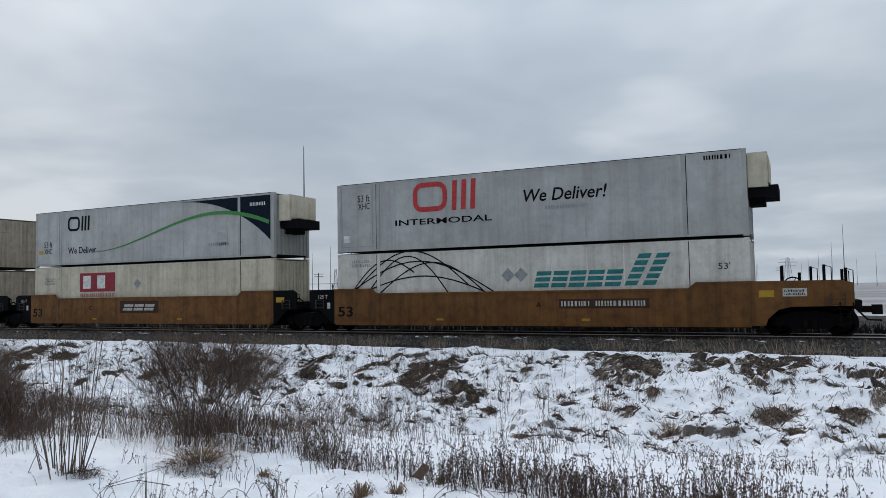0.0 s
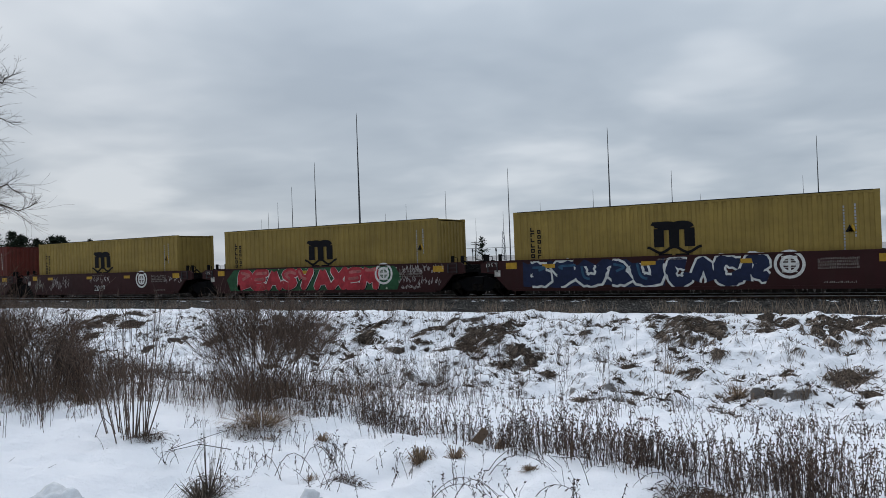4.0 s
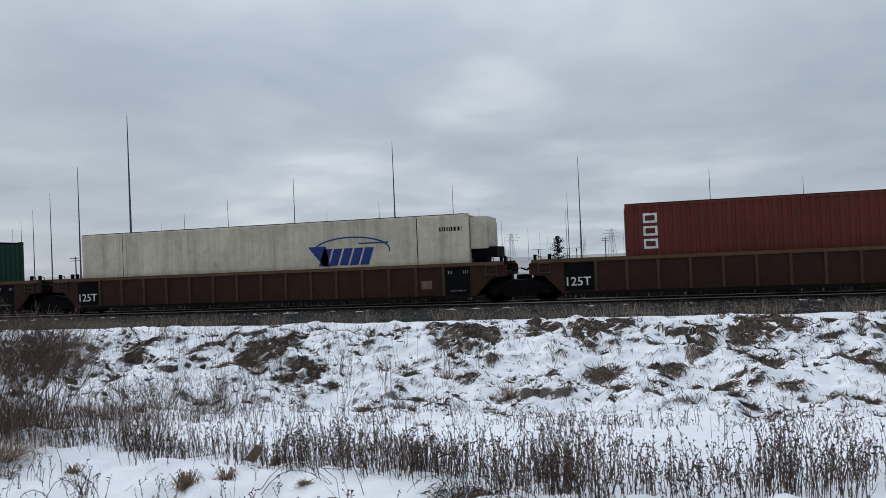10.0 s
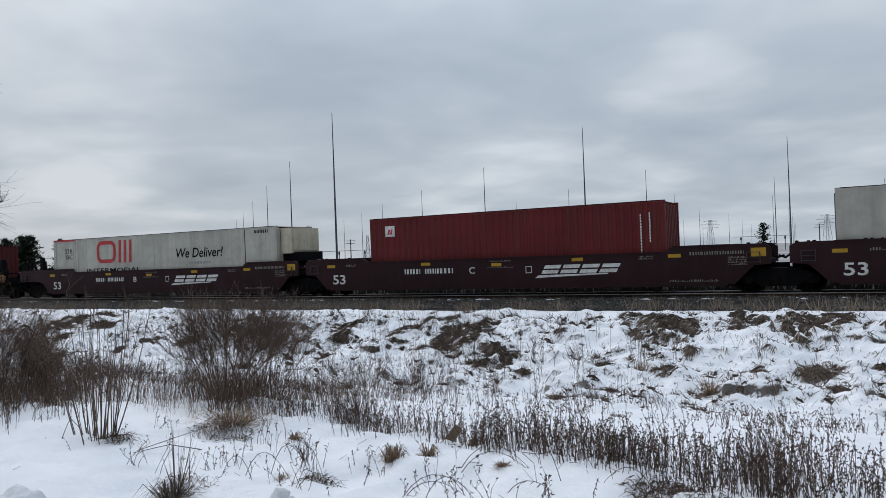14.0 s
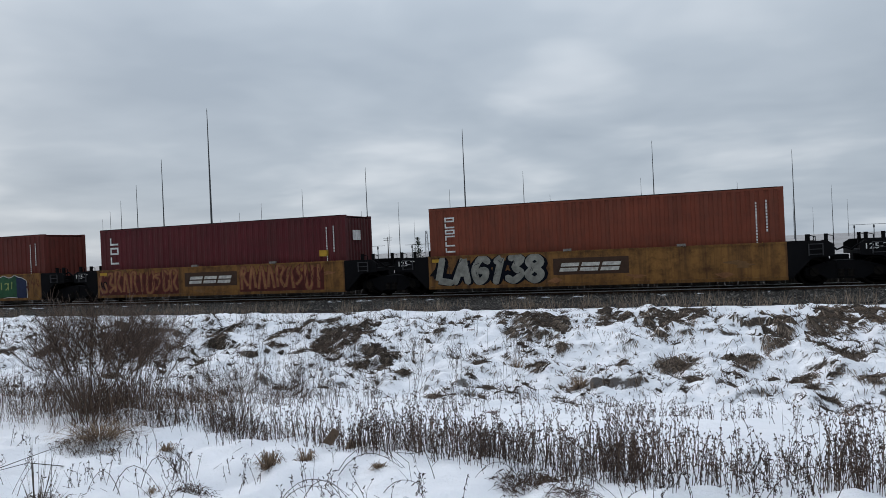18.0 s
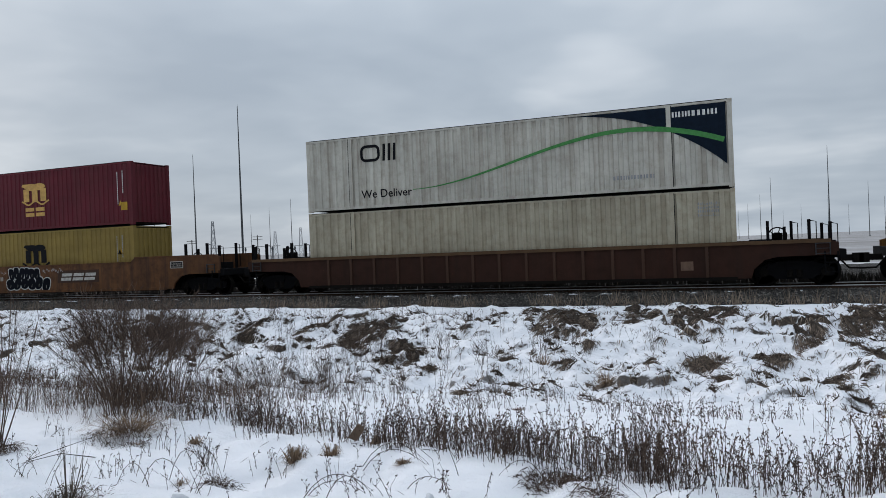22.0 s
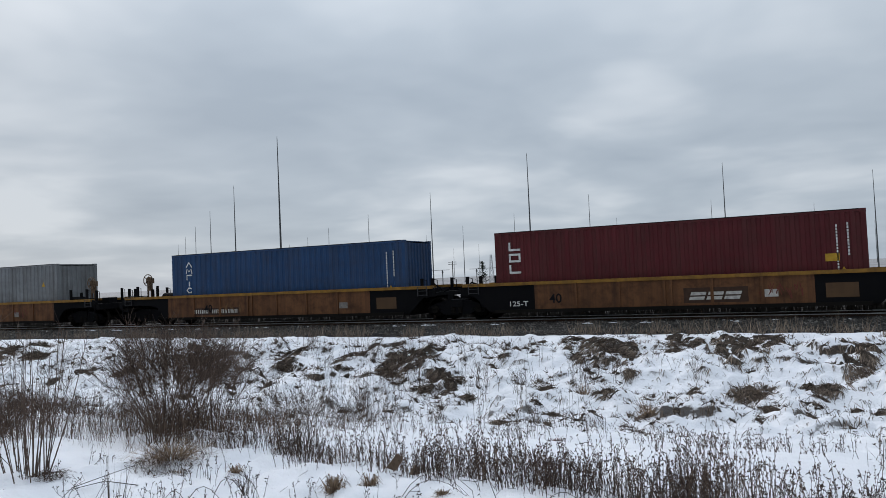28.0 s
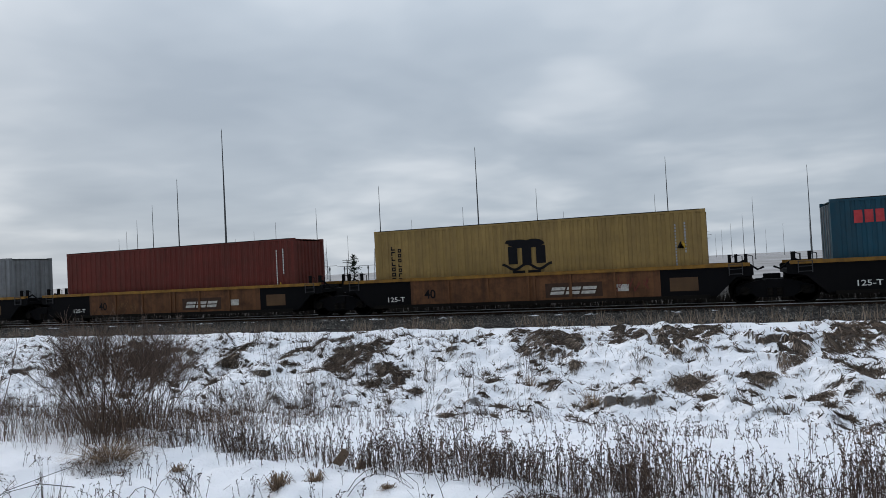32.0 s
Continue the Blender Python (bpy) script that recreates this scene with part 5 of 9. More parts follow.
def well_car(x, style, left, right, label, group):
    """One unit of a double-stack car. left, right: 'joint' (shared bogie) or 'coupled' (own bogie and coupler)."""
    half, low, top, raised, coat, chord, rib, dark = STYLE[style]
    ob = ride(thing("well_car", pose(x, TRACK_Y, 0), label, "rail car", group), x)
    body = CAR_PAINT[coat]
    edge = min(dark, half - 0.1)
    # coupled ends of the ribbed yellow cars have no black panel
    edges = [half - 0.15 if style == "rib40" and kind == "coupled" else edge for kind in (left, right)]
    for side in (-1, 1):
        y0, y1 = sorted((side * SIDE_Y, side * (SIDE_Y - 0.09)))
        if raised:
            outline = [(-edge, low), (edge, low), (edge, raised), (6.35, raised), (6.1, top), (-6.1, top), (-6.35, raised), (-edge, raised)]
        else:
            outline = [(-edges[0], low), (edges[1], low), (edges[1], top), (-edges[0], top)]
        part("side_sheet", lambda: Geo().plate(outline, y0, y1), body, ob, key=("sheet", style, side, *edges))
        yl, yh = sorted((side * (SIDE_Y + 0.035), side * (SIDE_Y - 0.12)))
        part("bottom_sill", lambda: Geo().box(-half + 0.2, half - 0.2, yl, yh, low - 0.05, low + 0.06), body if not rib else GRIT, ob, key=("sill", style, side))
        if chord:
            reach_l, reach_r = (2.75 if k == "coupled" else 1.15 for k in (left, right))
            yl, yh = sorted((side * (SIDE_Y + 0.06), side * (SIDE_Y - 0.14)))
            part("top_chord", lambda: Geo().box(-half - reach_l * 0.92, half + reach_r * 0.92, yl, yh, top - 0.10, top + 0.015), CAR_PAINT[chord], ob, key=("chord", style, side, left, right))
            n = max(2, round((edges[0] + edges[1]) / rib))
            for k in range(1, n):
                u = -edges[0] + k * (edges[0] + edges[1]) / n
                yl, yh = sorted((side * (SIDE_Y + 0.055), side * (SIDE_Y - 0.01)))
                part("rib", lambda: Geo().box(-0.05, 0.05, yl, yh, low + 0.06, top - 0.10), CAR_PAINT["rib"] if style == "rib53" else body, ob, key=("rib", style, side), at=pose(u, 0, 0))
                if style == "rib40" and k == n // 2:
                    part("rib", None, body, ob, key=("rib", style, side), at=pose(u + 0.22, 0, 0))
        else:
            yl, yh = sorted((side * (SIDE_Y + 0.03), side * (SIDE_Y - 0.14)))
            part("top_chord", lambda: Geo().box(-6.1 if raised else -edge, 6.1 if raised else edge, yl, yh, top - 0.045, top + 0.012), body, ob, key=("chord", style, side))
            if raised:
                for s in (-1, 1):
                    a, b = sorted((s * 6.35, s * edge))
                    part("top_chord", lambda: Geo().box(a, b, yl, yh, raised - 0.045, raised + 0.012), body, ob, key=("chord_end", style, side, s))
        for s, kind in ((-1, left), (1, right)):
            coupled = kind == "coupled"
            reach = 2.75 if coupled else 1.15
            edge = edges[0] if s < 0 else edges[1]
            pts = end_outline(s, edge + 0.1, half - edge + reach - 0.1, low, raised or top, coupled) if edge > half - 0.5 else end_outline(s, half, reach, low, top, coupled)
            if edge <= half - 0.5:
                pts = [(s * edge, low) if abs(px) < half and pz < 1 else (s * edge, top) if abs(px) < half else (px, pz) for px, pz in pts]
            end_paint = BLACK if dark < half + 0.5 and not (coupled and not rib) else body
            part("end_sheet", lambda: Geo().plate(pts, y0, y1), end_paint, ob, key=("end", style, side, s, kind))
    part("well_floor", lambda: floor_beams(half), GRIT, ob, key=("floor", half))
    for s, kind in ((-1, left), (1, right)):
        coupled = kind == "coupled"
        reach = 2.75 if coupled else 1.15
        a, b = sorted((s * (half + 0.05), s * (half + reach)))
        part("bulkhead", lambda: Geo().box(min(s * (half - 0.06), s * half), max(s * (half - 0.06), s * half), -1.36, 1.36, low, 1.25), GRIT, ob, key=("bulk", half, s))
        deck = part("end_deck", lambda: Geo().box(a, b, -1.37, 1.37, 1.0, 1.13).box(a, b, -0.28, 0.28, 0.72, 1.0), BLACK, ob, key=("deck", half, s, kind))
        z = 1.13
        u = s * (half + (2.3 if coupled else 0.62))
        part("ladder", end_ladder, LADDER_GREY, ob, "worn grey steel ladder rungs", key="ladder", at=pose(u, -SIDE_Y - 0.012, 0))
        if coupled:
            e = half + reach
            part("end_sill", lambda: Geo().box(min(s * e, s * (e + 0.2)), max(s * e, s * (e + 0.2)), -1.45, 1.45, 0.88, 1.16), BLACK, ob, key=("endsill", half, s))
            g = Geo().box(min(s * (e + 0.15), s * (e + 0.62)), max(s * (e + 0.15), s * (e + 0.62)), -0.1, 0.1, 0.74, 0.94)
            g.box(min(s * (e + 0.55), s * (e + 0.84)), max(s * (e + 0.55), s * (e + 0.84)), -0.17, 0.13, 0.68, 0.99)
            g.tube([(s * (e + 0.1), -0.35, 0.86), (s * (e + 0.4), -0.36, 0.52), (s * (e + 0.8), -0.2, 0.5)], 0.03, 6)
            part("coupler", g, GRIT, ob, "steel knuckle coupler with air hose")
            bogie(ob, s * (half + 1.5))
            tall = 1.45 if style in ("orange53", "rusty53") else 1.25 if style in ("maroon53", "rib53") else 0.95
            for u, yy, h in ((0.75, -1.2, tall), (1.25, -1.0, tall * 0.8), (1.95, -1.25, tall), (2.55, -1.2, tall * 0.9), (2.55, 1.2, tall * 0.9), (1.6, 1.2, tall)):
                stanchion(ob, s * (half + u), yy, z, h * 0.8, 0.045, u > 1.5)
            part("handrail", Geo().tube([(s * (half + 1.2), -1.3, z + 0.3), (s * (half + 2.7), -1.3, z + 0.3)], 0.022, 6).tube([(s * (half + 1.2), -1.3, z), (s * (half + 1.2), -1.3, z + 0.3)], 0.02, 6), BLACK, ob)
            if style == "maroon53":
                part("tall_grab_rail", Geo().tube([(s * (half + 0.9), -1.3, z), (s * (half + 0.9), -1.3, z + 1.25), (s * (half + 1.9), -1.3, z + 1.25), (s * (half + 2.35), -1.3, z + 0.85), (s * (half + 2.4), -1.3, z)], 0.03, 6).box(min(s * (half + 0.75), s * (half + 1.0)), max(s * (half + 0.75), s * (half + 1.0)), -1.36, -1.2, z, z + 1.22), BLACK, ob, "tall black grab rail and ladder box")
            brake_wheel(ob, s * (half + 1.75) if rib and half < 7 else s * (half + 1.05), z, -0.8, RUST_BROWN if style == "rib40" else None, 1.05 if style == "rib40" else 0.5)
            part("air_reservoir", Geo().tube([(s * (half + 0.15), -0.6, z + 0.22), (s * (half + 0.2), -0.6, z + 0.22), (s * (half + 0.9), -0.6, z + 0.22), (s * (half + 0.95), -0.6, z + 0.22)], [0.1, 0.19, 0.19, 0.1], 12), BLACK, ob)
            if style in ("maroon40", "yellow40"):
                e0, e1 = s * (half + 0.35), s * (half + 1.75)
                part("gear_platform", Geo().box(min(e0, e1), max(e0, e1), -1.2, 0.9, z + 0.34, z + 0.42).box(min(e0, e0 + s * 0.1), max(e0, e0 + s * 0.1), -1.15, -1.05, z, z + 0.34).box(min(e1 - s * 0.1, e1), max(e1 - s * 0.1, e1), -1.15, -1.05, z, z + 0.34), BLACK, ob, "black raised gear platform")
                part("brake_cylinder", Geo().tube([(s * (half + 0.55), -0.8, z + 0.58), (s * (half + 0.7), -0.8, z + 0.6), (s * (half + 1.25), -0.8, z + 0.62), (s * (half + 1.4), -0.8, z + 0.58)], [0.08, 0.2, 0.22, 0.1], 12), GRIT, ob, "grimy brake cylinder")
                g = Geo().box(min(s * (half + 1.85), s * (half + 2.05)), max(s * (half + 1.85), s * (half + 2.05)), -1.1, -0.85, z, z + 1.05)
                g.box(min(s * (half + 1.72), s * (half + 2.0)), max(s * (half + 1.72), s * (half + 2.0)), -1.15, -0.9, z + 0.8, z + 1.22).box(min(s * (half + 2.05), s * (half + 2.3)), max(s * (half + 2.05), s * (half + 2.3)), -1.05, -0.9, z + 0.3, z + 0.62)
                part("uncoupling_bracket", g, BLACK, ob, "tall black bracket with lever boxes")
                part("brake_pipe", Geo().tube([(s * (half + 0.3), -1.25, z + 0.05), (s * (half + 0.9), -1.28, z + 0.14), (s * (half + 1.6), -1.26, z + 0.08), (s * (half + 2.6), -1.28, z + 0.2)], 0.03, 6), GRIT, ob)
            part("valve_box", Geo().box(min(s * (half + 1.3), s * (half + 1.8)), max(s * (half + 1.3), s * (half + 1.8)), 0.2, 0.7, z, z + 0.3), BLACK, ob)
            part("step_ladder", Geo().box(min(s * (e - 0.42), s * (e - 0.38)), max(s * (e - 0.42), s * (e - 0.38)), -1.5, -1.46, 0.4, 1.1).box(min(s * (e - 0.06), s * (e - 0.02)), max(s * (e - 0.06), s * (e - 0.02)), -1.5, -1.46, 0.4, 1.1).box(min(s * (e - 0.4), s * (e - 0.04)), max(s * (e - 0.4), s * (e - 0.04)), -1.5, -1.46, 0.44, 0.47).box(min(s * (e - 0.4), s * (e - 0.04)), max(s * (e - 0.4), s * (e - 0.04)), -1.5, -1.46, 0.74, 0.77), BLACK, ob)
        else:
            for u, yy in ((0.45, -1.15), (0.95, -1.25), (0.7, 1.2)):
                stanchion(ob, s * (half + u), yy, z, 0.55, 0.05)
            g = Geo().box(min(s * (half + 0.2), s * (half + 0.85)), max(s * (half + 0.2), s * (half + 0.85)), -0.7, 0.5, z, z + 0.16)
            g.tube([(s * (half + 0.3), -0.9, z + 0.1), (s * (half + 0.9), -0.95, z + 0.32), (s * (half + 1.3), -0.9, z + 0.02), (s * (half + 1.5), -0.9, z + 0.1)], 0.035, 6)
            part("joint_casting", g, BLACK, ob)
    if left == "joint":
        bogie(ob, -(half + 1.51))
    return ob


def floor_beams(half):
    g = Geo()
    n = int(half * 2 / 2.0)
    for k in range(n + 1):
        u = -half + 0.15 + k * (2 * half - 0.3) / n
        g.box(u - 0.12, u + 0.12, -1.38, 1.38, 0.26, 0.35)
    g.box(-half + 0.1, half - 0.1, -1.38, -1.05, 0.28, 0.34).box(-half + 0.1, half - 0.1, 1.05, 1.38, 0.28, 0.34)
    return g


# ---- paint on the cars
NEAR = -SIDE_Y - 0.004


def curl(points, n=6):
    """A smooth line through points."""
    pts = [Vector((*p, 0)) for p in points]
    pts = [pts[0]] + pts + [pts[-1]]
    out = []
    for i in range(1, len(pts) - 2):
        a, b, c, d = pts[i - 1:i + 3]
        for k in range(n):
            t = k / n
            q = 0.5 * ((2 * b) + (c - a) * t + (2 * a - 5 * b + 4 * c - d) * t * t + (3 * b - a - 3 * c + d) * t ** 3)
            out.append((q.x, q.y))
    return out + [(pts[-2].x, pts[-2].y)]


def graffiti(car, x0, x1, z0, z1, count, fill, line, seed, fat=0.5, label="", shade=None, ground=None):
    """Spray-painted shapes in a row: fat strokes with a dark or bright rim."""
    rnd = random.Random(seed)
    spark = Geo()
    step, h = (x1 - x0) / count, z1 - z0
    w = step * fat * 0.5
    if ground:
        cloud, top, low = Geo(), [], []
        for k in range(25):
            u = x0 - 0.15 + (x1 - x0 + 0.3) * k / 24
            top.append((u, z1 - rnd.uniform(0.0, 0.22) * h))
            low.append((u, z0 + rnd.uniform(0.0, 0.12) * h))
        for k in range(24):
            cloud.sheet([low[k], low[k + 1], top[k + 1], top[k]], NEAR)
        part("graffiti_ground", cloud, SPRAY[ground], car)
    for k in range(count):
        a = x0 + k * step
        shapes = ([(0.15, 0.05), (0.2, 0.95), (0.8, 0.9), (0.55, 0.5), (0.85, 0.1)], [(0.85, 0.85), (0.3, 0.95), (0.15, 0.5), (0.3, 0.06), (0.85, 0.15), (0.8, 0.5)],
                  [(0.12, 0.05), (0.45, 0.95), (0.85, 0.05)], [(0.2, 0.95), (0.2, 0.1), (0.8, 0.1), (0.85, 0.95)], [(0.8, 0.9), (0.25, 0.8), (0.75, 0.45), (0.2, 0.08)],
                  [(0.5, 0.05), (0.45, 0.95)], [(0.2, 0.9), (0.75, 0.85), (0.45, 0.55), (0.85, 0.25), (0.2, 0.08)])
        base = shapes[rnd.randrange(len(shapes))]
        pts = [(a + step * (px + rnd.uniform(-0.1, 0.1)), z0 + w * 0.6 + (h - w * 1.2) * min(1, max(0, pz + rnd.uniform(-0.08, 0.08)))) for px, pz in base]
        line_pts = curl(pts, 6)
        wide = [w * rnd.uniform(0.75, 1.2) for _ in line_pts]
        rim, body = Geo(), Geo()
        rim.ribbon(line_pts, [q + max(0.07, w * 0.45) for q in wide], NEAR - 0.003 - 0.0004 * k)
        body.ribbon(line_pts, wide, NEAR - 0.007 - 0.0004 * k)
        stroke = part("graffiti_stroke", rim, SPRAY[line], car, label if k == 0 else "")
        part("stroke_fill", body, SPRAY[fill], stroke)
        if shade:
            spark.ribbon([(p[0] + w * 0.18, p[1] + w * 0.1) for p in line_pts[: len(line_pts) // 2]], w * 0.22, NEAR - 0.012)
    if shade:
        part("graffiti", spark, SPRAY[shade], car)


def half_buffed_graffiti(car):
    """Black and pale green graffiti whose middle has been painted over."""
    dark = [(-2.5, 0.34), (4.2, 0.34), (4.25, 0.7), (4.0, 1.40), (1.9, 1.42), (1.85, 1.15), (2.1, 0.84), (-0.3, 0.80), (-1.75, 0.84), (-1.65, 1.40), (-2.3, 1.36), (-2.2, 0.95), (-2.5, 0.72)]
    part("graffiti_ground", Geo().sheet(dark, NEAR - 0.002), SPRAY["deep"], car, "black sprayed ground")
    strokes = ([(-1.75, 1.38), (-2.2, 1.28), (-2.05, 0.95), (-2.38, 0.72), (-2.2, 0.42), (-1.9, 0.40)], [(-2.0, 0.72), (-1.85, 0.75), (-1.75, 1.0)],
               [(-1.45, 0.62), (-1.15, 0.52), (-1.05, 0.76), (-0.85, 0.44)], [(-0.55, 0.78), (-0.4, 0.64), (-0.25, 0.76)], [(0.15, 0.82), (0.1, 0.6), (0.2, 0.42), (0.0, 0.38)],
               [(0.5, 0.80), (0.72, 0.38)], [(0.95, 0.78), (1.25, 0.7), (1.3, 0.40)], [(1.5, 0.64), (1.7, 0.72), (2.2, 0.66), (2.35, 0.36)],
               [(1.95, 1.40), (2.05, 1.24), (2.4, 1.1), (2.35, 0.85), (2.1, 0.72)], [(2.0, 1.37), (2.6, 1.40), (3.2, 1.32), (3.6, 1.40)], [(3.65, 1.40), (3.6, 1.1), (3.3, 0.92), (2.95, 0.9)],
               [(2.95, 0.62), (3.4, 0.58), (3.6, 0.85), (3.95, 0.95), (3.9, 0.42)])
    for k, pts in enumerate(strokes):
        part("graffiti_stroke", Geo().ribbon(curl(pts, 6), 0.15 if k in (0, 8, 9, 10) else 0.08, NEAR - 0.005 - 0.0004 * k), SPRAY["pale"], car, "pale green stroke")
    for k, (x, z) in enumerate(((-1.6, 0.56), (-0.1, 0.66), (2.05, 0.92), (2.68, 0.8), (2.65, 0.55), (3.75, 0.62))):
        part("graffiti_stroke", Geo().ribbon(curl([(x - 0.12, z - 0.16), (x, z + 0.17), (x + 0.12, z - 0.14), (x - 0.14, z + 0.03)], 5), 0.075, NEAR - 0.011), SPRAY["pink"], car, "pink stroke")


GLYPH = {
    "C": (((0.9, 0.8), (0.5, 1), (0.1, 0.5), (0.5, 0.0), (0.9, 0.2)),),
    "K": (((0.1, 1), (0.1, 0)), ((0.85, 1), (0.2, 0.5), (0.9, 0))), "I": (((0.5, 1), (0.45, 0)),), "N": (((0.1, 0), (0.12, 1), (0.85, 0.05), (0.88, 1)),),
    "S": (((0.9, 0.85), (0.5, 1), (0.12, 0.78), (0.5, 0.52), (0.9, 0.25), (0.5, 0.0), (0.08, 0.15)),), "L": (((0.2, 1), (0.1, 0.1), (0.85, 0.0)),), "A": (((0.05, 0), (0.45, 1), (0.9, 0)), ((0.25, 0.35), (0.72, 0.38))),
    "G": (((0.88, 0.85), (0.45, 1), (0.1, 0.5), (0.45, 0.0), (0.85, 0.15), (0.85, 0.45), (0.5, 0.45)),), "1": (((0.3, 0.85), (0.55, 1), (0.5, 0)),), "3": (((0.12, 0.95), (0.75, 0.9), (0.4, 0.55), (0.85, 0.3), (0.45, 0.0), (0.08, 0.1)),),
    "8": (((0.5, 0.52), (0.15, 0.75), (0.5, 1), (0.85, 0.75), (0.5, 0.52), (0.12, 0.25), (0.5, 0), (0.88, 0.25), (0.5, 0.52)),), "H": (((0.15, 1), (0.1, 0)), ((0.85, 1), (0.9, 0)), ((0.15, 0.45), (0.85, 0.55))),
    "R": (((0.12, 0), (0.15, 0.95), (0.8, 0.85), (0.6, 0.5), (0.2, 0.48)), ((0.45, 0.48), (0.9, 0))), "O": (((0.5, 1), (0.12, 0.55), (0.45, 0), (0.88, 0.45), (0.5, 1)),), "E": (((0.9, 0.95), (0.15, 0.9), (0.12, 0.05), (0.92, 0.02)), ((0.15, 0.5), (0.75, 0.55))),
    "Y": (((0.05, 1), (0.3, 0.55), (0.55, 0.5)), ((0.92, 1), (0.6, 0.3), (0.45, 0))), "B": (((0.12, 0), (0.15, 1), (0.8, 0.8), (0.3, 0.52), (0.88, 0.28), (0.12, 0)),), "T": (((0.05, 0.95), (0.95, 1)), ((0.5, 0.97), (0.45, 0))), "X": (((0.05, 1), (0.92, 0)), ((0.95, 1), (0.1, 0))), "M": (((0.05, 0), (0.2, 1), (0.5, 0.4), (0.8, 1), (0.95, 0)),),
}


def spray_stroke(g, pts, wide, y):
    """A sprayed line with round ends and joints."""
    if len(pts) > 6:
        g.ribbon(pts, wide, y)
    else:
        for k, (a, b) in enumerate(zip(pts, pts[1:])):
            g.ribbon([a, b], wide, y - 0.0002 * k)
    for k in (0, len(pts) - 1):
        x, z = pts[k]
        g.sheet([(x + wide * 0.5 * math.cos(q * 0.785), z + wide * 0.5 * math.sin(q * 0.785)) for q in range(8)], y - 0.0001)


def piece(car, text, x0, x1, z0, z1, fill, line, label, slant=0.12, glow=None, rim=0.09, fat=0.2, shine=None):
    """Fat hand-sprayed letters with a rim, a second rim round that where it has one, and a drop shadow."""
    rnd = random.Random(len(text) * 7 + ord(text[0]))
    step, h = (x1 - x0) / len(text), z1 - z0
    layers = ([(glow, fat + rim * 1.6, 0.003, 0.0)] if glow else [("deep", fat + rim * 0.6, 0.003, 0.05)]) + [(line, fat + rim * 0.8, 0.006, 0.0), (fill, fat, 0.009, 0.0)]
    for k, ch in enumerate(text):
        grow, turn, lift = rnd.uniform(1.0, 1.18), rnd.gauss(0, 0.05), rnd.uniform(-0.04, 0.04)
        letter = None
        for coat, wide, depth, shift in layers:
            g = Geo()
            for n, stroke in enumerate(GLYPH[ch]):
                pts = [(x0 + (k + 0.5) * step + step * 0.42 * grow * (2 * a - 1) + (slant + turn) * (b - 0.5) * h + shift, z0 + wide * 0.5 + (h - wide) * min(1, max(0, b + lift)) - shift * 0.5) for a, b in stroke]
                spray_stroke(g, curl(pts, 5) if len(pts) > 3 else pts, wide, NEAR - depth - 0.0004 * (k % 2) - 0.0008 * n)
            made = part("graffiti_letter" if letter is None else "letter_layer", g, SPRAY[coat], letter or car, label if letter is None and k == 0 else "")
            letter = letter or made
        if shine:
            g = Geo()
            for n, stroke in enumerate(GLYPH[ch]):
                pts = [(x0 + (k + 0.5) * step + step * 0.42 * grow * (2 * a - 1) + (slant + turn) * (b - 0.5) * h, z0 + fat * 0.5 + (h - fat) * min(1, max(0, b + lift))) for a, b in stroke if b > 0.4]
                if len(pts) > 1:
                    spray_stroke(g, pts, fat * 0.38, NEAR - 0.0122 - 0.0006 * n)
            if g.v:
                part("pale_fill", g, SPRAY[shine], letter, "paler upper half")
        if fill in ("silver", "red", "navy"):
            g = Geo()
            for _ in range(3):
                a = x0 + (k + rnd.uniform(0.15, 0.85)) * step
                b = z0 + h * rnd.uniform(0.2, 0.8)
                g.ribbon([(a, b), (a + rnd.gauss(0, 0.1), b + rnd.uniform(0.05, 0.25))], 0.02, NEAR - 0.0145)
            part("inner_line", g, SPRAY["black" if fill == "silver" else line], letter)


def wild_style(car, x0, x1, z0, z1, count, fill, line, seed, label):
    """Interlocked angular strokes and arrows over a dark ground."""
    rnd = random.Random(seed)
    h = z1 - z0
    top, low = [], []
    for k in range(31):
        u = x0 + (x1 - x0) * k / 30
        top.append((u, z1 - rnd.uniform(0.0, 0.2) * h))
        low.append((u, z0 + rnd.uniform(0.0, 0.12) * h))
    cloud = Geo()
    for k in range(30):
        cloud.sheet([low[k], low[k + 1], top[k + 1], top[k]], NEAR)
    part("graffiti_ground", cloud, SPRAY[line], car, label)
    for k in range(count):
        u = x0 + (x1 - x0) * (k + 0.5) / count
        pts = [(u + rnd.uniform(-0.3, 0.3), z0 + h * q) for q in ((0.92, 0.55, 0.3, 0.06) if k % 3 else (0.08, 0.5, 0.7, 0.95))]
        pts = [(min(x1 - 0.1, max(x0 + 0.1, a)), b) for a, b in pts]
        if k % 4 == 1:
            pts.append((pts[-1][0] + rnd.choice((-0.3, 0.3)), pts[-1][1] + 0.1))
        rim, body = Geo(), Geo()
        spray_stroke(rim, pts, 0.19, NEAR - 0.004 - 0.0005 * (k % 4))
        spray_stroke(body, pts, rnd.uniform(0.065, 0.105), NEAR - 0.008 - 0.0005 * (k % 4))
        stroke = part("graffiti_stroke", rim, SPRAY[line], car)
        part("stroke_fill", body, SPRAY[fill], stroke)


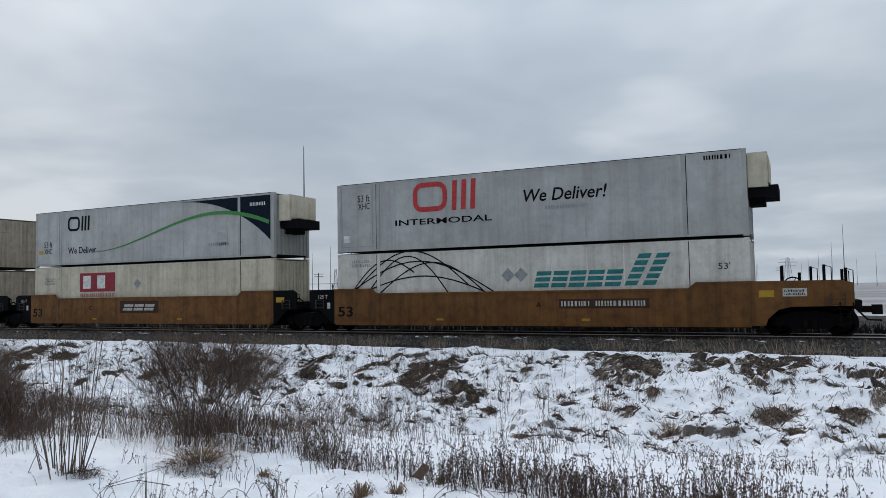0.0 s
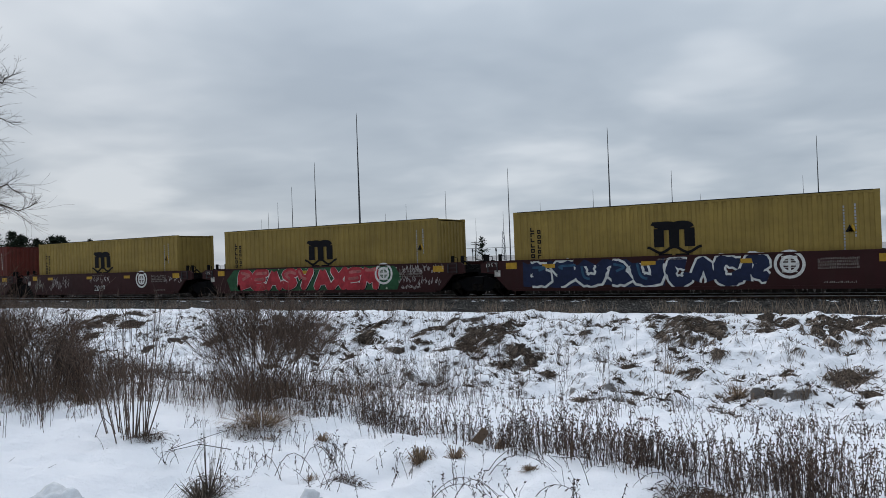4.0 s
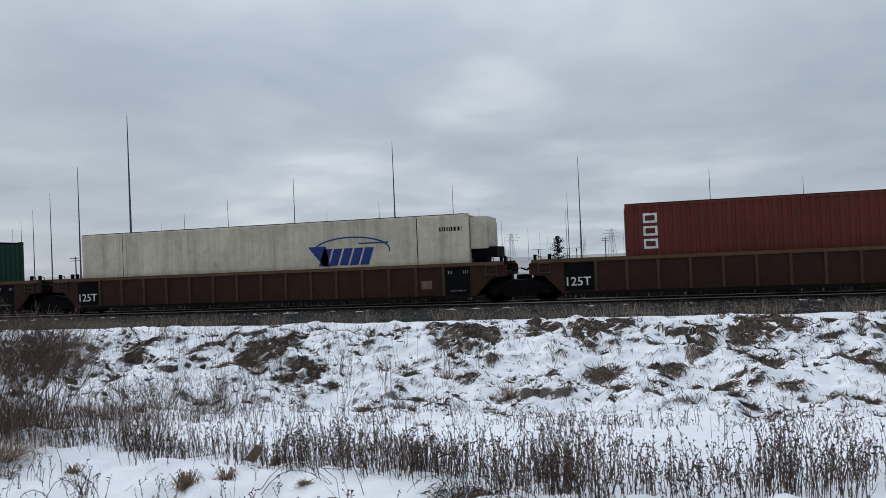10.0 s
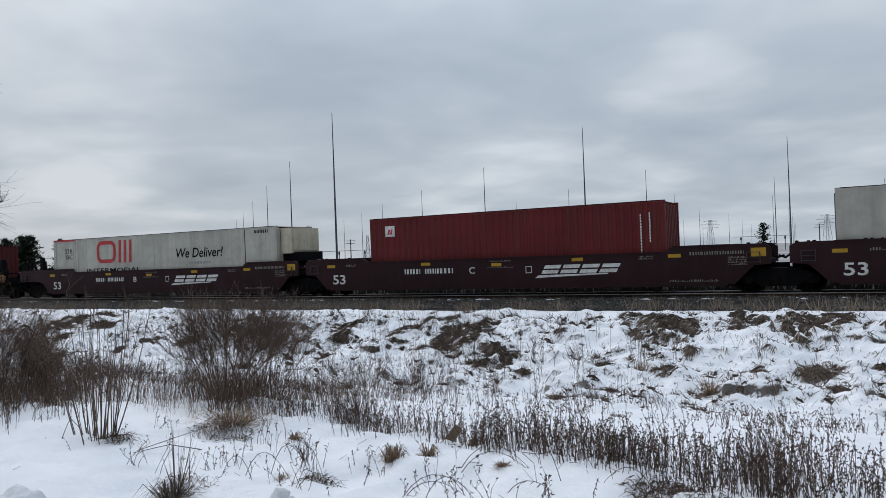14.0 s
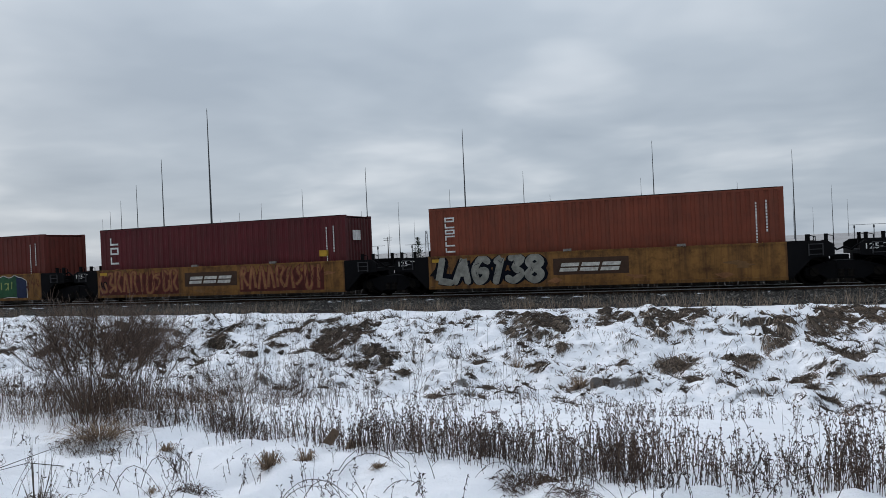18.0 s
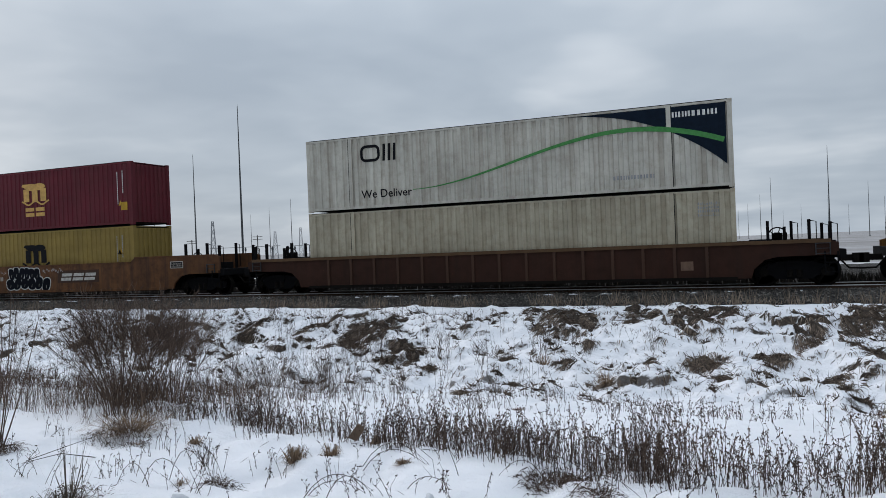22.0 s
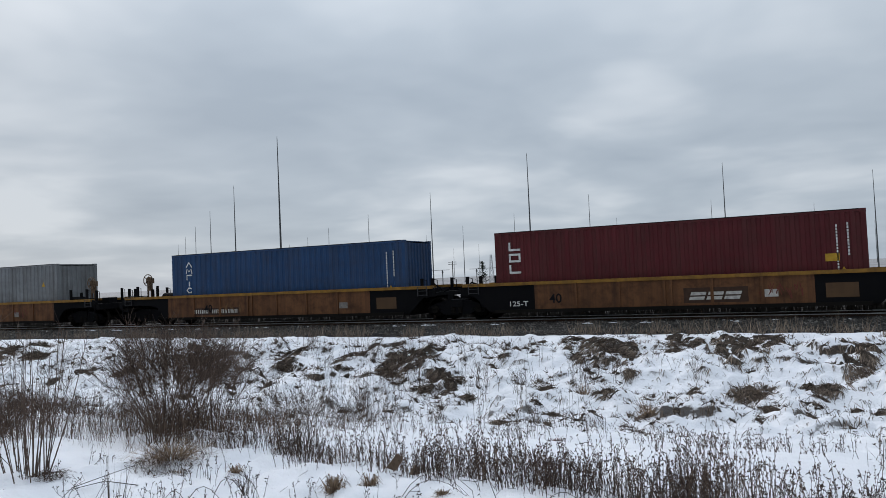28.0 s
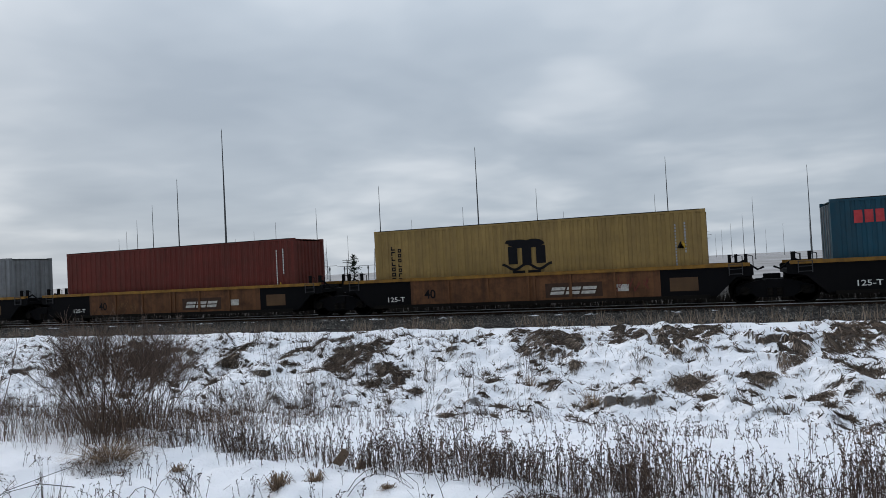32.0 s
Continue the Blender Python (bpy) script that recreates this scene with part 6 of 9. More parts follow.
def smudge(car, x0, x1, z0, z1, coat, seed, label=""):
    """A worn, cloudy patch of old paint with a few rounded letters still to be seen in it."""
    rnd = random.Random(seed)
    cx, cz, w, h = (x0 + x1) / 2, (z0 + z1) / 2, (x1 - x0) / 2, (z1 - z0) / 2
    for k in range(5):
        px, pz = cx + rnd.uniform(-0.6, 0.6) * w, cz + rnd.uniform(-0.2, 0.2) * h
        ring = []
        for q in range(22):
            a = 6.2832 * q / 22
            r = 1 + 0.35 * noise.noise((math.cos(a) * 1.4 + seed + k, math.sin(a) * 1.4, 0))
            ring.append((min(x1, max(x0, px + math.cos(a) * r * w * 0.5)), min(z1, max(z0, pz + math.sin(a) * r * h * 1.0))))
        part("graffiti_smudge", Geo().sheet(ring, NEAR - 0.0008 * (k + 1)), SPRAY[coat], car, label if k == 0 else "")
    for k in range(6):
        px, pz, r = x0 + (x1 - x0) * (k + 0.5) / 6, cz + rnd.uniform(-0.15, 0.15) * h, rnd.uniform(0.16, 0.3)
        arc = [(px + math.cos(a * 0.5) * r, pz + math.sin(a * 0.5) * r * 1.4) for a in range(rnd.randrange(0, 3), rnd.randrange(8, 12))]
        part("graffiti_stroke", Geo().ribbon([(min(x1, max(x0, a)), min(z1, max(z0, b))) for a, b in arc], 0.05, NEAR - 0.006 - 0.0004 * k), SPRAY["soot" if k % 3 == 2 else "wine"], car)


def bubble_piece(car, x0, x1, z0, z1, label):
    """A long green bubble with a white rim, dark teal and blue ends and pale letters sprayed inside."""
    def body(grow, a, b, y):
        g, n = Geo(), 36
        for k in range(n):
            cols = []
            for q in (k, k + 1):
                u = q / n
                x = a - grow + (b - a + 2 * grow) * u
                t = (x - x0) / (x1 - x0)
                top = z1 + grow - 0.13 * abs(math.sin(t * 15.7)) - 0.45 * max(0.0, 0.08 - t) * 8 - 0.4 * max(0.0, t - 0.92) * 8
                low = z0 - grow + 0.05 * math.sin(t * 11)
                cols.append((x, low, max(low + 0.05, top)))
            (xa, la, ta), (xb, lb, tb) = cols
            g.sheet([(xa, la), (xb, lb), (xb, tb), (xa, ta)], y)
        return g
    rim = part("graffiti_rim", body(0.05, x0, x1, NEAR), SPRAY["white"], car, label)
    part("rim_line", body(0.02, x0, x1, NEAR - 0.002), SPRAY["deep"], rim)
    part("graffiti_fill", body(0.0, x0, x1, NEAR - 0.004), SPRAY["green"], rim)
    part("graffiti_fill", body(0.0, x0, x0 + 0.75, NEAR - 0.006), SPRAY["teal"], rim, "dark teal end")
    part("graffiti_fill", body(0.0, x1 - 0.6, x1, NEAR - 0.006), SPRAY["navy"], rim, "dark blue end")
    rnd = random.Random(8)
    for k in range(9):
        x, z = x0 + 0.85 + (x1 - x0 - 1.5) * k / 9, z0 + (z1 - z0) * rnd.uniform(0.42, 0.58)
        pts = [(x, z + 0.16), (x + rnd.uniform(-0.04, 0.06), z - 0.14)] if k % 3 else curl([(x, z + 0.14), (x + 0.14, z + 0.17), (x + 0.2, z), (x + 0.05, z - 0.14)], 4)
        g = Geo()
        spray_stroke(g, pts, 0.05, NEAR - 0.009)
        part("graffiti_stroke", g, SPRAY["lime"], rim)
    for k, pts in enumerate(([(x0 + 0.1, z0 + 0.15), (x0 + 0.22, z1 - 0.3), (x0 + 0.5, z1 - 0.2)], [(x0 + 0.45, z0 + 0.2), (x0 + 0.6, z0 + 0.6), (x0 + 0.9, z1 - 0.25)])):
        part("graffiti_stroke", Geo().ribbon(curl(pts, 6), 0.05, NEAR - 0.010 - 0.001 * k), SPRAY["sky"], rim, "pale blue highlight")


def ring_letters(car, x0, x1, z0, z1, count, label, thin=0.75):
    """A row of tall rounded black letters, each with a thin white rim."""
    rnd = random.Random(int(z0 * 100))
    step = (x1 - x0) / count
    for k in range(count):
        cx, cz = x0 + (k + 0.5) * step, (z0 + z1) / 2 + rnd.uniform(-0.03, 0.05)
        w, h, lean = step * rnd.uniform(0.5, 0.6), (z1 - z0) / 2 * rnd.uniform(0.85, 1.05), rnd.gauss(0.0, 0.12)

        def loop(grow, power):
            pts = []
            for q in range(20):
                a = 6.2832 * q / 20
                ca, sa = math.cos(a), math.sin(a)
                px, pz = math.copysign(abs(ca) ** power, ca) * (w + grow), math.copysign(abs(sa) ** power, sa) * (h + grow)
                pts.append((cx + px + lean * pz, cz + pz))
            return pts
        rim = part("graffiti_letter", Geo().sheet(loop(0.025, thin), NEAR - 0.004 - 0.0005 * (k % 2)), SPRAY["white"], car, label if k == 0 else "")
        part("letter_fill", Geo().sheet(loop(-0.01, thin), NEAR - 0.006 - 0.0005 * (k % 2)), SPRAY["deep"], rim)
        part("inner_line", Geo().ribbon([(cx - 0.01, cz - h * 0.55), (cx + 0.02, cz - h * 0.1)], 0.03, NEAR - 0.0085), SPRAY["silver"], rim)


def tag_scrawl(car, x0, x1, z0, z1, colour, seed, count=5):
    rnd, g = random.Random(seed), Geo()
    step = (x1 - x0) / count
    for k in range(2 * count):
        a, mid = x0 + k // 2 * step, (z0 + z1) / 2 + (z1 - z0) * 0.22 * (1 if (k // 2) % 3 else -1) * (k % 2)
        half = (z1 - z0) * rnd.uniform(0.22, 0.42)
        pts = [(a + step * rnd.uniform(0.0, 1.0), min(z1, max(z0, mid + half * s * rnd.uniform(0.6, 1.1)))) for s in (1, -1, 0.3, -0.8)][: rnd.randrange(3, 5)]
        g.ribbon(curl(pts, 5) if rnd.random() < 0.5 else pts, 0.022, NEAR - 0.002 - 0.0006 * k)
    part("graffiti_tag", g, SPRAY[colour], car)


def striped_plate(car, x0, x1, z0, z1, panel=True):
    if panel:
        part("logo_panel", block(x0, x1, z0, z1, NEAR), PANEL_BROWN, car, "dark brown panel with white slab mark")
    w, h = x1 - x0, z1 - z0
    part("logo", mark_slabs(x0 + w * 0.08, x1 - w * 0.10, z0 + h * 0.2, z1 - h * 0.2, NEAR - 0.003, 3, 0.35 if panel else 0.12, 0.13, 1), OFFWHITE, car)


def number_plate(car, x0, x1, z0, z1, panel=True, colour=None):
    if panel:
        part("number_panel", block(x0 - 0.08, x1 + 0.08, z0 - 0.05, z1 + 0.05, NEAR), PANEL_BROWN, car)
    m = (x0 + x1) * 0.5 - (x1 - x0) * 0.12
    for a, b, seed in ((x0, m - 0.1, 3), (m + 0.1, x1, 4)):
        g = bars(a, b, z0, z1, NEAR - 0.003, 1, seed, 0.56)
        for q in g.f:
            one = Geo()
            one.v, one.f = [g.v[i] for i in q], [(0, 1, 2, 3)]
            part("number_bar", one, colour or OFFWHITE, car)


def round_emblem(car, x, z, r):
    part("emblem", disc(x, z, r, NEAR - 0.010, r * 0.80), WHITE, car, "round white emblem with a cross")
    part("emblem", disc(x, z, r * 0.62, NEAR - 0.010, r * 0.42), WHITE, car)
    part("emblem", block(x - r * 0.08, x + r * 0.08, z - r * 0.45, z + r * 0.45, NEAR - 0.011), WHITE, car)
    part("emblem", block(x - r * 0.45, x + r * 0.45, z - r * 0.08, z + r * 0.08, NEAR - 0.012), WHITE, car)
    part("emblem", upright_bars(x - r * 0.5, x + r * 0.5, z - r * 0.6, z + r * 0.6, NEAR - 0.009, 4, 2), OFFWHITE, car)


PRINT = plain("small_faded_print", (0.22, 0.20, 0.18), 0.7, 0.0, 0.5, 9.0)


def small_print(car, x0, x1, z0, z1, rows, seed):
    part("small_print", bars(x0, x1, z0, z1, NEAR - 0.008, rows, seed, 0.5), PRINT, car)


def reflectors(car, spots, w=0.5, h=0.15):
    for x, z in spots:
        part("reflector", block(x - w / 2, x + w / 2, z - h / 2, z + h / 2, NEAR - 0.009), YELLOW_TAG, car)


def words(car, text, x0, x1, z0, z1, colour, bold=0.01):
    part("lettering", lettering(text, x0, x1, z0, z1, NEAR - 0.008, 0, bold), colour, car)


def slanted_logo(car, x0, x1, z0, z1):
    part("logo", mark_slabs(x0, x1, z0 + (z1 - z0) * 0.3, z1, NEAR, 4, 0.55, 0.14, 1), WHITE, car, "white slanting company mark with an underline")
    part("logo", Geo().sheet([(x0 - 0.25, z0), (x1 - 0.4, z0 + 0.1), (x1 - 0.4, z0 + 0.14), (x0 - 0.1, z0 + 0.1)], NEAR), WHITE, car)


def build_cars():
    orange = [well_car(248.08, "orange53", "joint", "coupled", "orange-brown smooth-sided well car with a white number panel", "orange three-unit cars"),
              well_car(228.56, "orange53", "joint", "joint", "orange-brown smooth-sided well car with a dark mark panel", "orange three-unit cars"),
              well_car(209.04, "orange53", "coupled", "joint", "orange-brown smooth-sided well car with two number panels", "orange three-unit cars")]
    number_plate(orange[0], 1.70, 4.75, 1.0, 1.24)
    number_plate(orange[2], -5.10, -2.0, 0.95, 1.24)
    striped_plate(orange[1], -1.38, 1.23, 0.84, 1.44)
    for c in orange:
        words(c, "53", -7.95, -7.22, 0.66, 1.08, INK, 0.02)
        part("label_plate", block(8.3, 8.75, 1.28, 1.5, NEAR), YELLOW_TAG, c)
        reflectors(c, ((-3.2, 0.55), (2.6, 0.55)), 0.3, 0.08)
    for c in orange[:2]:
        words(c, "125 T", -8.95, -8.48, 1.42, 1.57, OFFWHITE)
        part("label_plate", block(-8.52, -8.36, 1.0, 1.25, NEAR), OFFWHITE, c)
    words(orange[0], "A", 0.75, 0.95, 1.0, 1.2, INK)
    words(orange[2], "B", -1.55, -1.3, 1.0, 1.2, INK)
    words(orange[1], "C", -3.6, -3.4, 1.0, 1.2, INK)
    part("spec_plate", block(9.0, 9.7, 1.3, 1.56, NEAR), OFFWHITE, orange[0])
    part("spec_plate", bars(9.05, 9.65, 1.33, 1.53, NEAR - 0.003, 2, 4), INK, orange[0])

    xs = (187.04, 171.41, 155.77, 140.15, 124.56)
    maroon = [well_car(x, "maroon40", "coupled" if k == 4 else "joint", "coupled" if k == 0 else "joint", "maroon smooth-sided well car with " + livery, "maroon five-unit cars")
              for k, (x, livery) in enumerate(zip(xs, ("large blue and white graffiti", "red and green graffiti along its side", "white scrawled tags", "silver block graffiti", "pale green and black graffiti")))]
    for k, c in enumerate(maroon):
        round_emblem(c, 3.55, 1.04, 0.46)
        reflectors(c, ((2.35, 1.18), (-4.6, 1.18), (-0.9, 1.18)))
        part("label_plate", block(6.0, 6.5, 1.06, 1.30, NEAR - 0.009), YELLOW_TAG, c)
        part("label_plate", block(-6.35, -5.9, 1.10, 1.34, NEAR - 0.009), YELLOW_TAG, c)
        part("label_plate", block(-6.85, -6.6, 0.82, 1.06, NEAR - 0.009), OFFWHITE, c)
        small_print(c, 4.35, 5.5, 0.86, 1.24, 4, k)
        small_print(c, 4.5, 5.4, 0.42, 0.5, 1, k + 9)
        small_print(c, -0.6, 0.4, 1.27, 1.34, 1, k + 5)
        words(c, "125 T", -7.2, -6.7, 1.19, 1.33, OFFWHITE) if k < 4 else None
    graffiti(maroon[0], -5.5, -0.5, 0.34, 1.40, 5, "navy", "white", 21, 0.8, "large navy graffiti with white rims", "blue", "navy")
    graffiti(maroon[0], -0.3, 3.0, 0.34, 1.40, 4, "navy", "white", 22, 0.8)
    part("graffiti_ground", Geo().sheet([(-5.5, 0.33), (4.2, 0.33), (4.45, 0.9), (4.1, 1.36), (1.5, 1.42), (-1.0, 1.40), (-5.2, 1.42), (-5.75, 0.9)], NEAR), SPRAY["green"], maroon[1], "green sprayed ground")
    piece(maroon[1], "BEASY", -4.95, -0.35, 0.35, 1.40, "scarlet", "white", "large red graffiti letters with white rims on green", 0.06, None, 0.07, 0.36, "rose")
    piece(maroon[1], "AXEM", -0.15, 3.25, 0.35, 1.40, "scarlet", "white", "large red graffiti letters with white rims on green", 0.1, None, 0.07, 0.34, "rose")
    speck = random.Random(40)
    for k in range(46):
        x, z, r = speck.uniform(-5.0, 4.3), speck.uniform(0.4, 1.38), speck.uniform(0.02, 0.05)
        part("spray_dot", disc(x, z, r, NEAR - 0.0022, 0.0, 8), SPRAY["pale"], maroon[1])
    for k, (x0, x1, z0, z1, n) in enumerate(((4.5, 5.3, 1.0, 1.42, 5), (5.3, 6.5, 1.0, 1.4, 6), (4.3, 5.2, 0.62, 0.9, 5), (5.2, 6.4, 0.5, 0.85, 7), (4.4, 5.4, 0.36, 0.56, 5))):
        tag_scrawl(maroon[1], x0, x1, z0, z1, "chalk", 140 + k, n)
    tag_scrawl(maroon[2], -4.7, -2.8, 0.45, 1.3, "chalk", 5, 6)
    tag_scrawl(maroon[2], -0.95, 0.9, 0.85, 1.28, "chalk", 6, 6)
    part("graffiti", lettering("2019", -0.5, 0.45, 0.45, 0.75, NEAR - 0.004, 0.15, -0.008), SPRAY["white"], maroon[2])
    tag_scrawl(maroon[2], 5.35, 6.7, 0.78, 1.2, "chalk", 7, 4)
    tag_scrawl(maroon[2], -6.2, -5.3, 0.4, 1.3, "silver", 17, 4)
    piece(maroon[3], "KINS", -4.4, -0.5, 0.36, 1.38, "silver", "deep", "silver block graffiti letters with black and white rims", 0.0, "white", 0.17, 0.22)
    tag_scrawl(maroon[3], 1.2, 2.3, 0.8, 1.38, "olive", 8, 5)
    tag_scrawl(maroon[3], 5.45, 6.5, 0.75, 1.1, "chalk", 9, 5)
    half_buffed_graffiti(maroon[4])
    part("logo", bars(-5.48, -4.72, 0.9, 1.15, NEAR, 1, 3), plain("dull_gold_print", (0.11, 0.062, 0.016), 0.7), maroon[4])
    words(maroon[4], "B", -0.75, -0.5, 0.86, 1.12, WHITE)

    brown = [well_car(102.84, "rib53", "joint", "coupled", "rusty brown ribbed well car under a red container", "ribbed brown cars"),
             well_car(83.25, "rib53", "joint", "joint", "rusty brown ribbed well car under a cream container", "ribbed brown cars"),
             well_car(63.84, "rib53", "coupled", "joint", "rusty brown ribbed well car under a green container", "ribbed brown cars"),
             well_car(-104.22, "rib53", "coupled", "coupled", "single rusty brown ribbed well car under stacked white containers", "ribbed brown cars")]
    for c in brown[1:3]:
        part("dark_panel", block(7.2, 8.1, 0.36, 1.34, NEAR), BLACK, c, "black panel with load marks")
        small_print(c, 7.3, 7.5, 1.1, 1.24, 1, 2)
        small_print(c, 7.85, 8.05, 1.1, 1.24, 1, 3)
        small_print(c, 7.35, 7.95, 0.48, 0.56, 1, 4)
    reflectors(brown[2], ((-6.6, 1.42), (-1.0, 1.42), (0.0, 1.42), (3.6, 1.42)), 0.45, 0.08)
    for c in brown:
        part("tarnished_plate", block(6.3, 6.7, 0.6, 0.9, NEAR), plain("faded_plate", (0.16, 0.10, 0.07), 0.8), c)
    for c in brown[:2]:
        part("dark_panel", block(-8.2, -7.2, 0.4, 1.34, NEAR), BLACK, c)
        words(c, "125T", -8.12, -7.3, 0.56, 0.86, WHITE)
    number_plate(brown[2], -5.77, -4.29, 0.9, 1.1, False, FADED_TAN)

    dark = [well_car(40.03, "maroon53", "joint", "coupled", "dark maroon smooth-sided well car with white marks", "dark maroon three-unit cars"),
            well_car(20.70, "maroon53", "joint", "joint", "dark maroon smooth-sided well car under a red container", "dark maroon three-unit cars"),
            well_car(1.46, "maroon53", "coupled", "joint", "dark maroon smooth-sided well car with a white slanting mark", "dark maroon three-unit cars")]
    for c, letter in zip(dark, "ACB"):
        words(c, "53", -7.92, -7.26, 0.55, 0.95, WHITE, 0.015)
        words(c, letter, -1.36, -1.12, 0.87, 1.13, WHITE)
        number_plate(c, -4.30, -2.05, 0.88, 1.14, False, WHITE)
        slanted_logo(c, 1.6, 4.5, 0.66, 1.18)
        reflectors(c, ((-3.3, 1.30), (3.0, 1.30), (-0.2, 1.20), (-8.0, 1.32), (6.4, 1.32)), 0.42, 0.12)
        small_print(c, -0.6, 0.5, 1.06, 1.14, 1, 3)
        small_print(c, -0.5, 0.4, 1.30, 1.37, 1, 4)
        small_print(c, -7.2, -6.7, 1.28, 1.4, 1, 5)
        small_print(c, 5.2, 5.7, 1.22, 1.36, 2, 5)
        small_print(c, 6.9, 8.6, 1.3, 1.44, 1, 6)
        small_print(c, 8.1, 8.7, 0.95, 1.25, 4, 7)
        small_print(c, 6.2, 7.8, 0.42, 0.52, 1, 8)
        part("label_plate", block(8.8, 9.25, 1.22, 1.5, NEAR), YELLOW_TAG, c)
        part("label_frame", Geo().ribbon([(1.0, 0.86), (1.22, 0.86), (1.22, 1.1), (1.0, 1.1), (1.0, 0.84)], 0.03, NEAR), WHITE, c)

    xs = (-20.10, -35.71, -51.41, -66.91, -82.61)
    liveries = ("faded brown graffiti", "silver block graffiti", "brown and maroon graffiti", "silver and green graffiti", "blue and silver graffiti")
    yellow = [well_car(x, "yellow40", "coupled" if k == 4 else "joint", "coupled" if k == 0 else "joint", "yellow smooth-sided well car with " + livery, "yellow five-unit cars")
              for k, (x, livery) in enumerate(zip(xs, liveries))]
    for k, c in enumerate(yellow):
        if 0 < k < 4:
            striped_plate(c, -1.42, 1.18, 0.64, 1.22, k < 3)
        if k < 4:
            words(c, "125-T", -7.3, -6.65, 1.15, 1.33, WHITE)
        words(c, "40", -6.05, -5.55, 0.62, 0.98, INK, 0.015)
        reflectors(c, ((-5.75, 1.28), (5.3, 1.28)) if k in (0, 4) else ((-5.75, 1.3),), 0.4, 0.12)
        for x in (-0.9, 2.9):
            part("lashing_clip", Geo().box(x - 0.14, x + 0.14, -1.5, -1.40, 1.45, 1.55), PRINT, c, "small pale clip on the top chord")
        # the lower edge is grimy and the sheet worn through to the primer in places
        worn = random.Random(900 + k)
        for n in range(7):
            px, pz = worn.uniform(-5.6, 5.6), worn.uniform(0.45, 1.3)
            ring = [(px + math.cos(q * 0.4833) * worn.uniform(0.08, 0.4), min(1.42, max(0.34, pz + math.sin(q * 0.4833) * worn.uniform(0.03, 0.12)))) for q in range(13)]
            part("worn_patch", Geo().sheet(ring, NEAR + 0.002 - 0.0002 * n), SPRAY["brown" if n % 2 else "sand"], c)
    for a, b in ((-3.3, -1.0), (0.0, 2.4), (4.0, 4.8)):
        part("rail_guard", Geo().box(a, b, -1.53, -1.44, 1.46, 1.53), CAR_PAINT["chord"], yellow[0])
    smudge(yellow[0], -3.56, -0.95, 0.42, 1.36, "soot", 51, "faded sooty graffiti")
    smudge(yellow[0], 1.05, 4.4, 0.42, 1.38, "soot", 52)
    part("graffiti_stroke", Geo().ribbon(curl([(-0.4, 1.2), (0.1, 0.9), (0.7, 0.75), (0.3, 1.1), (0.9, 1.15)], 6), 0.07, NEAR - 0.004), SPRAY["maroon"], yellow[0])
    number_plate(yellow[0], 2.33, 4.38, 0.92, 1.12, False, PRINT)
    tag_scrawl(yellow[0], -5.1, -4.0, 0.72, 1.02, "black", 3, 7)
    piece(yellow[1], "LAG138", -5.75, -1.75, 0.36, 1.46, "silver", "deep", "silver block graffiti letters with black rims", 0.1, None, 0.24, 0.25)
    for k, (a, b, n) in enumerate(((-6.0, -1.75, 10), (1.3, 5.2, 9))):
        flame = Geo()
        for q in range(24):
            u, v = a + (b - a) * q / 24, a + (b - a) * (q + 1) / 24
            flame.sheet([(u, 0.36), (v, 0.36), (v, 0.92 + 0.42 * abs(math.sin(q * 1.9 + 1.9))), (u, 0.92 + 0.42 * abs(math.sin(q * 1.9)))], NEAR)
        part("graffiti_ground", flame, SPRAY["wine"], yellow[2], "dark red flames")
        graffiti(yellow[2], a, b, 0.38, 1.44, n, "sand", "maroon", 54 + k, 0.5, "sand-coloured graffiti with dark red rims")
    for a, b, k in ((-5.9, -1.9, 56), (1.4, 5.1, 60)):
        tag_scrawl(yellow[2], a, b, 0.42, 1.42, "wine", k, 12)
    tag_scrawl(yellow[3], -1.6, -1.2, 0.45, 1.38, "wine", 58, 2)
    tag_scrawl(yellow[3], -1.2, 1.5, 0.4, 0.62, "wine", 57, 8)
    tag_scrawl(yellow[3], -1.2, 1.5, 1.24, 1.42, "wine", 58, 8)
    wild_style(yellow[3], -5.85, -1.5, 0.38, 1.42, 34, "tan", "wine", 56, "tangled tan wild-style graffiti on a dark red ground")
    bubble_piece(yellow[3], 1.7, 5.2, 0.38, 1.40, "green bubble graffiti with a white rim")
    tag_scrawl(yellow[3], 5.2, 6.0, 0.6, 1.4, "wine", 59, 3)
    for k, ring in enumerate(([(-6.2, 0.4), (-5.2, 0.38), (-5.3, 0.9), (-5.6, 1.4), (-6.15, 1.38), (-6.28, 0.9)], [(-2.9, 0.38), (-1.75, 0.38), (-1.9, 0.62), (-2.3, 0.8), (-2.8, 0.85)])):
        part("graffiti_ground", Geo().sheet(ring, NEAR - 0.001 * k), SPRAY["red"], yellow[4], "red sprayed ground")
    cloud = [(-5.5, 0.4), (-2.0, 0.38), (-2.2, 0.8), (-2.45, 1.2), (-2.9, 1.46), (-3.6, 1.4), (-4.5, 1.46), (-5.3, 1.38), (-5.75, 0.95)]
    part("graffiti_ground", Geo().sheet(cloud, NEAR - 0.002), SPRAY["blue"], yellow[4], "blue sprayed ground")
    piece(yellow[4], "CKOE", -5.75, -2.25, 0.38, 1.45, "teal", "sky", "dark teal graffiti letters with pale blue rims", 0.2, None, 0.05, 0.33)
    piece(yellow[4], "138", 0.8, 3.0, 0.36, 1.46, "tan", "deep", "tan graffiti numerals with heavy black rims", 0.14, None, 0.24, 0.25)
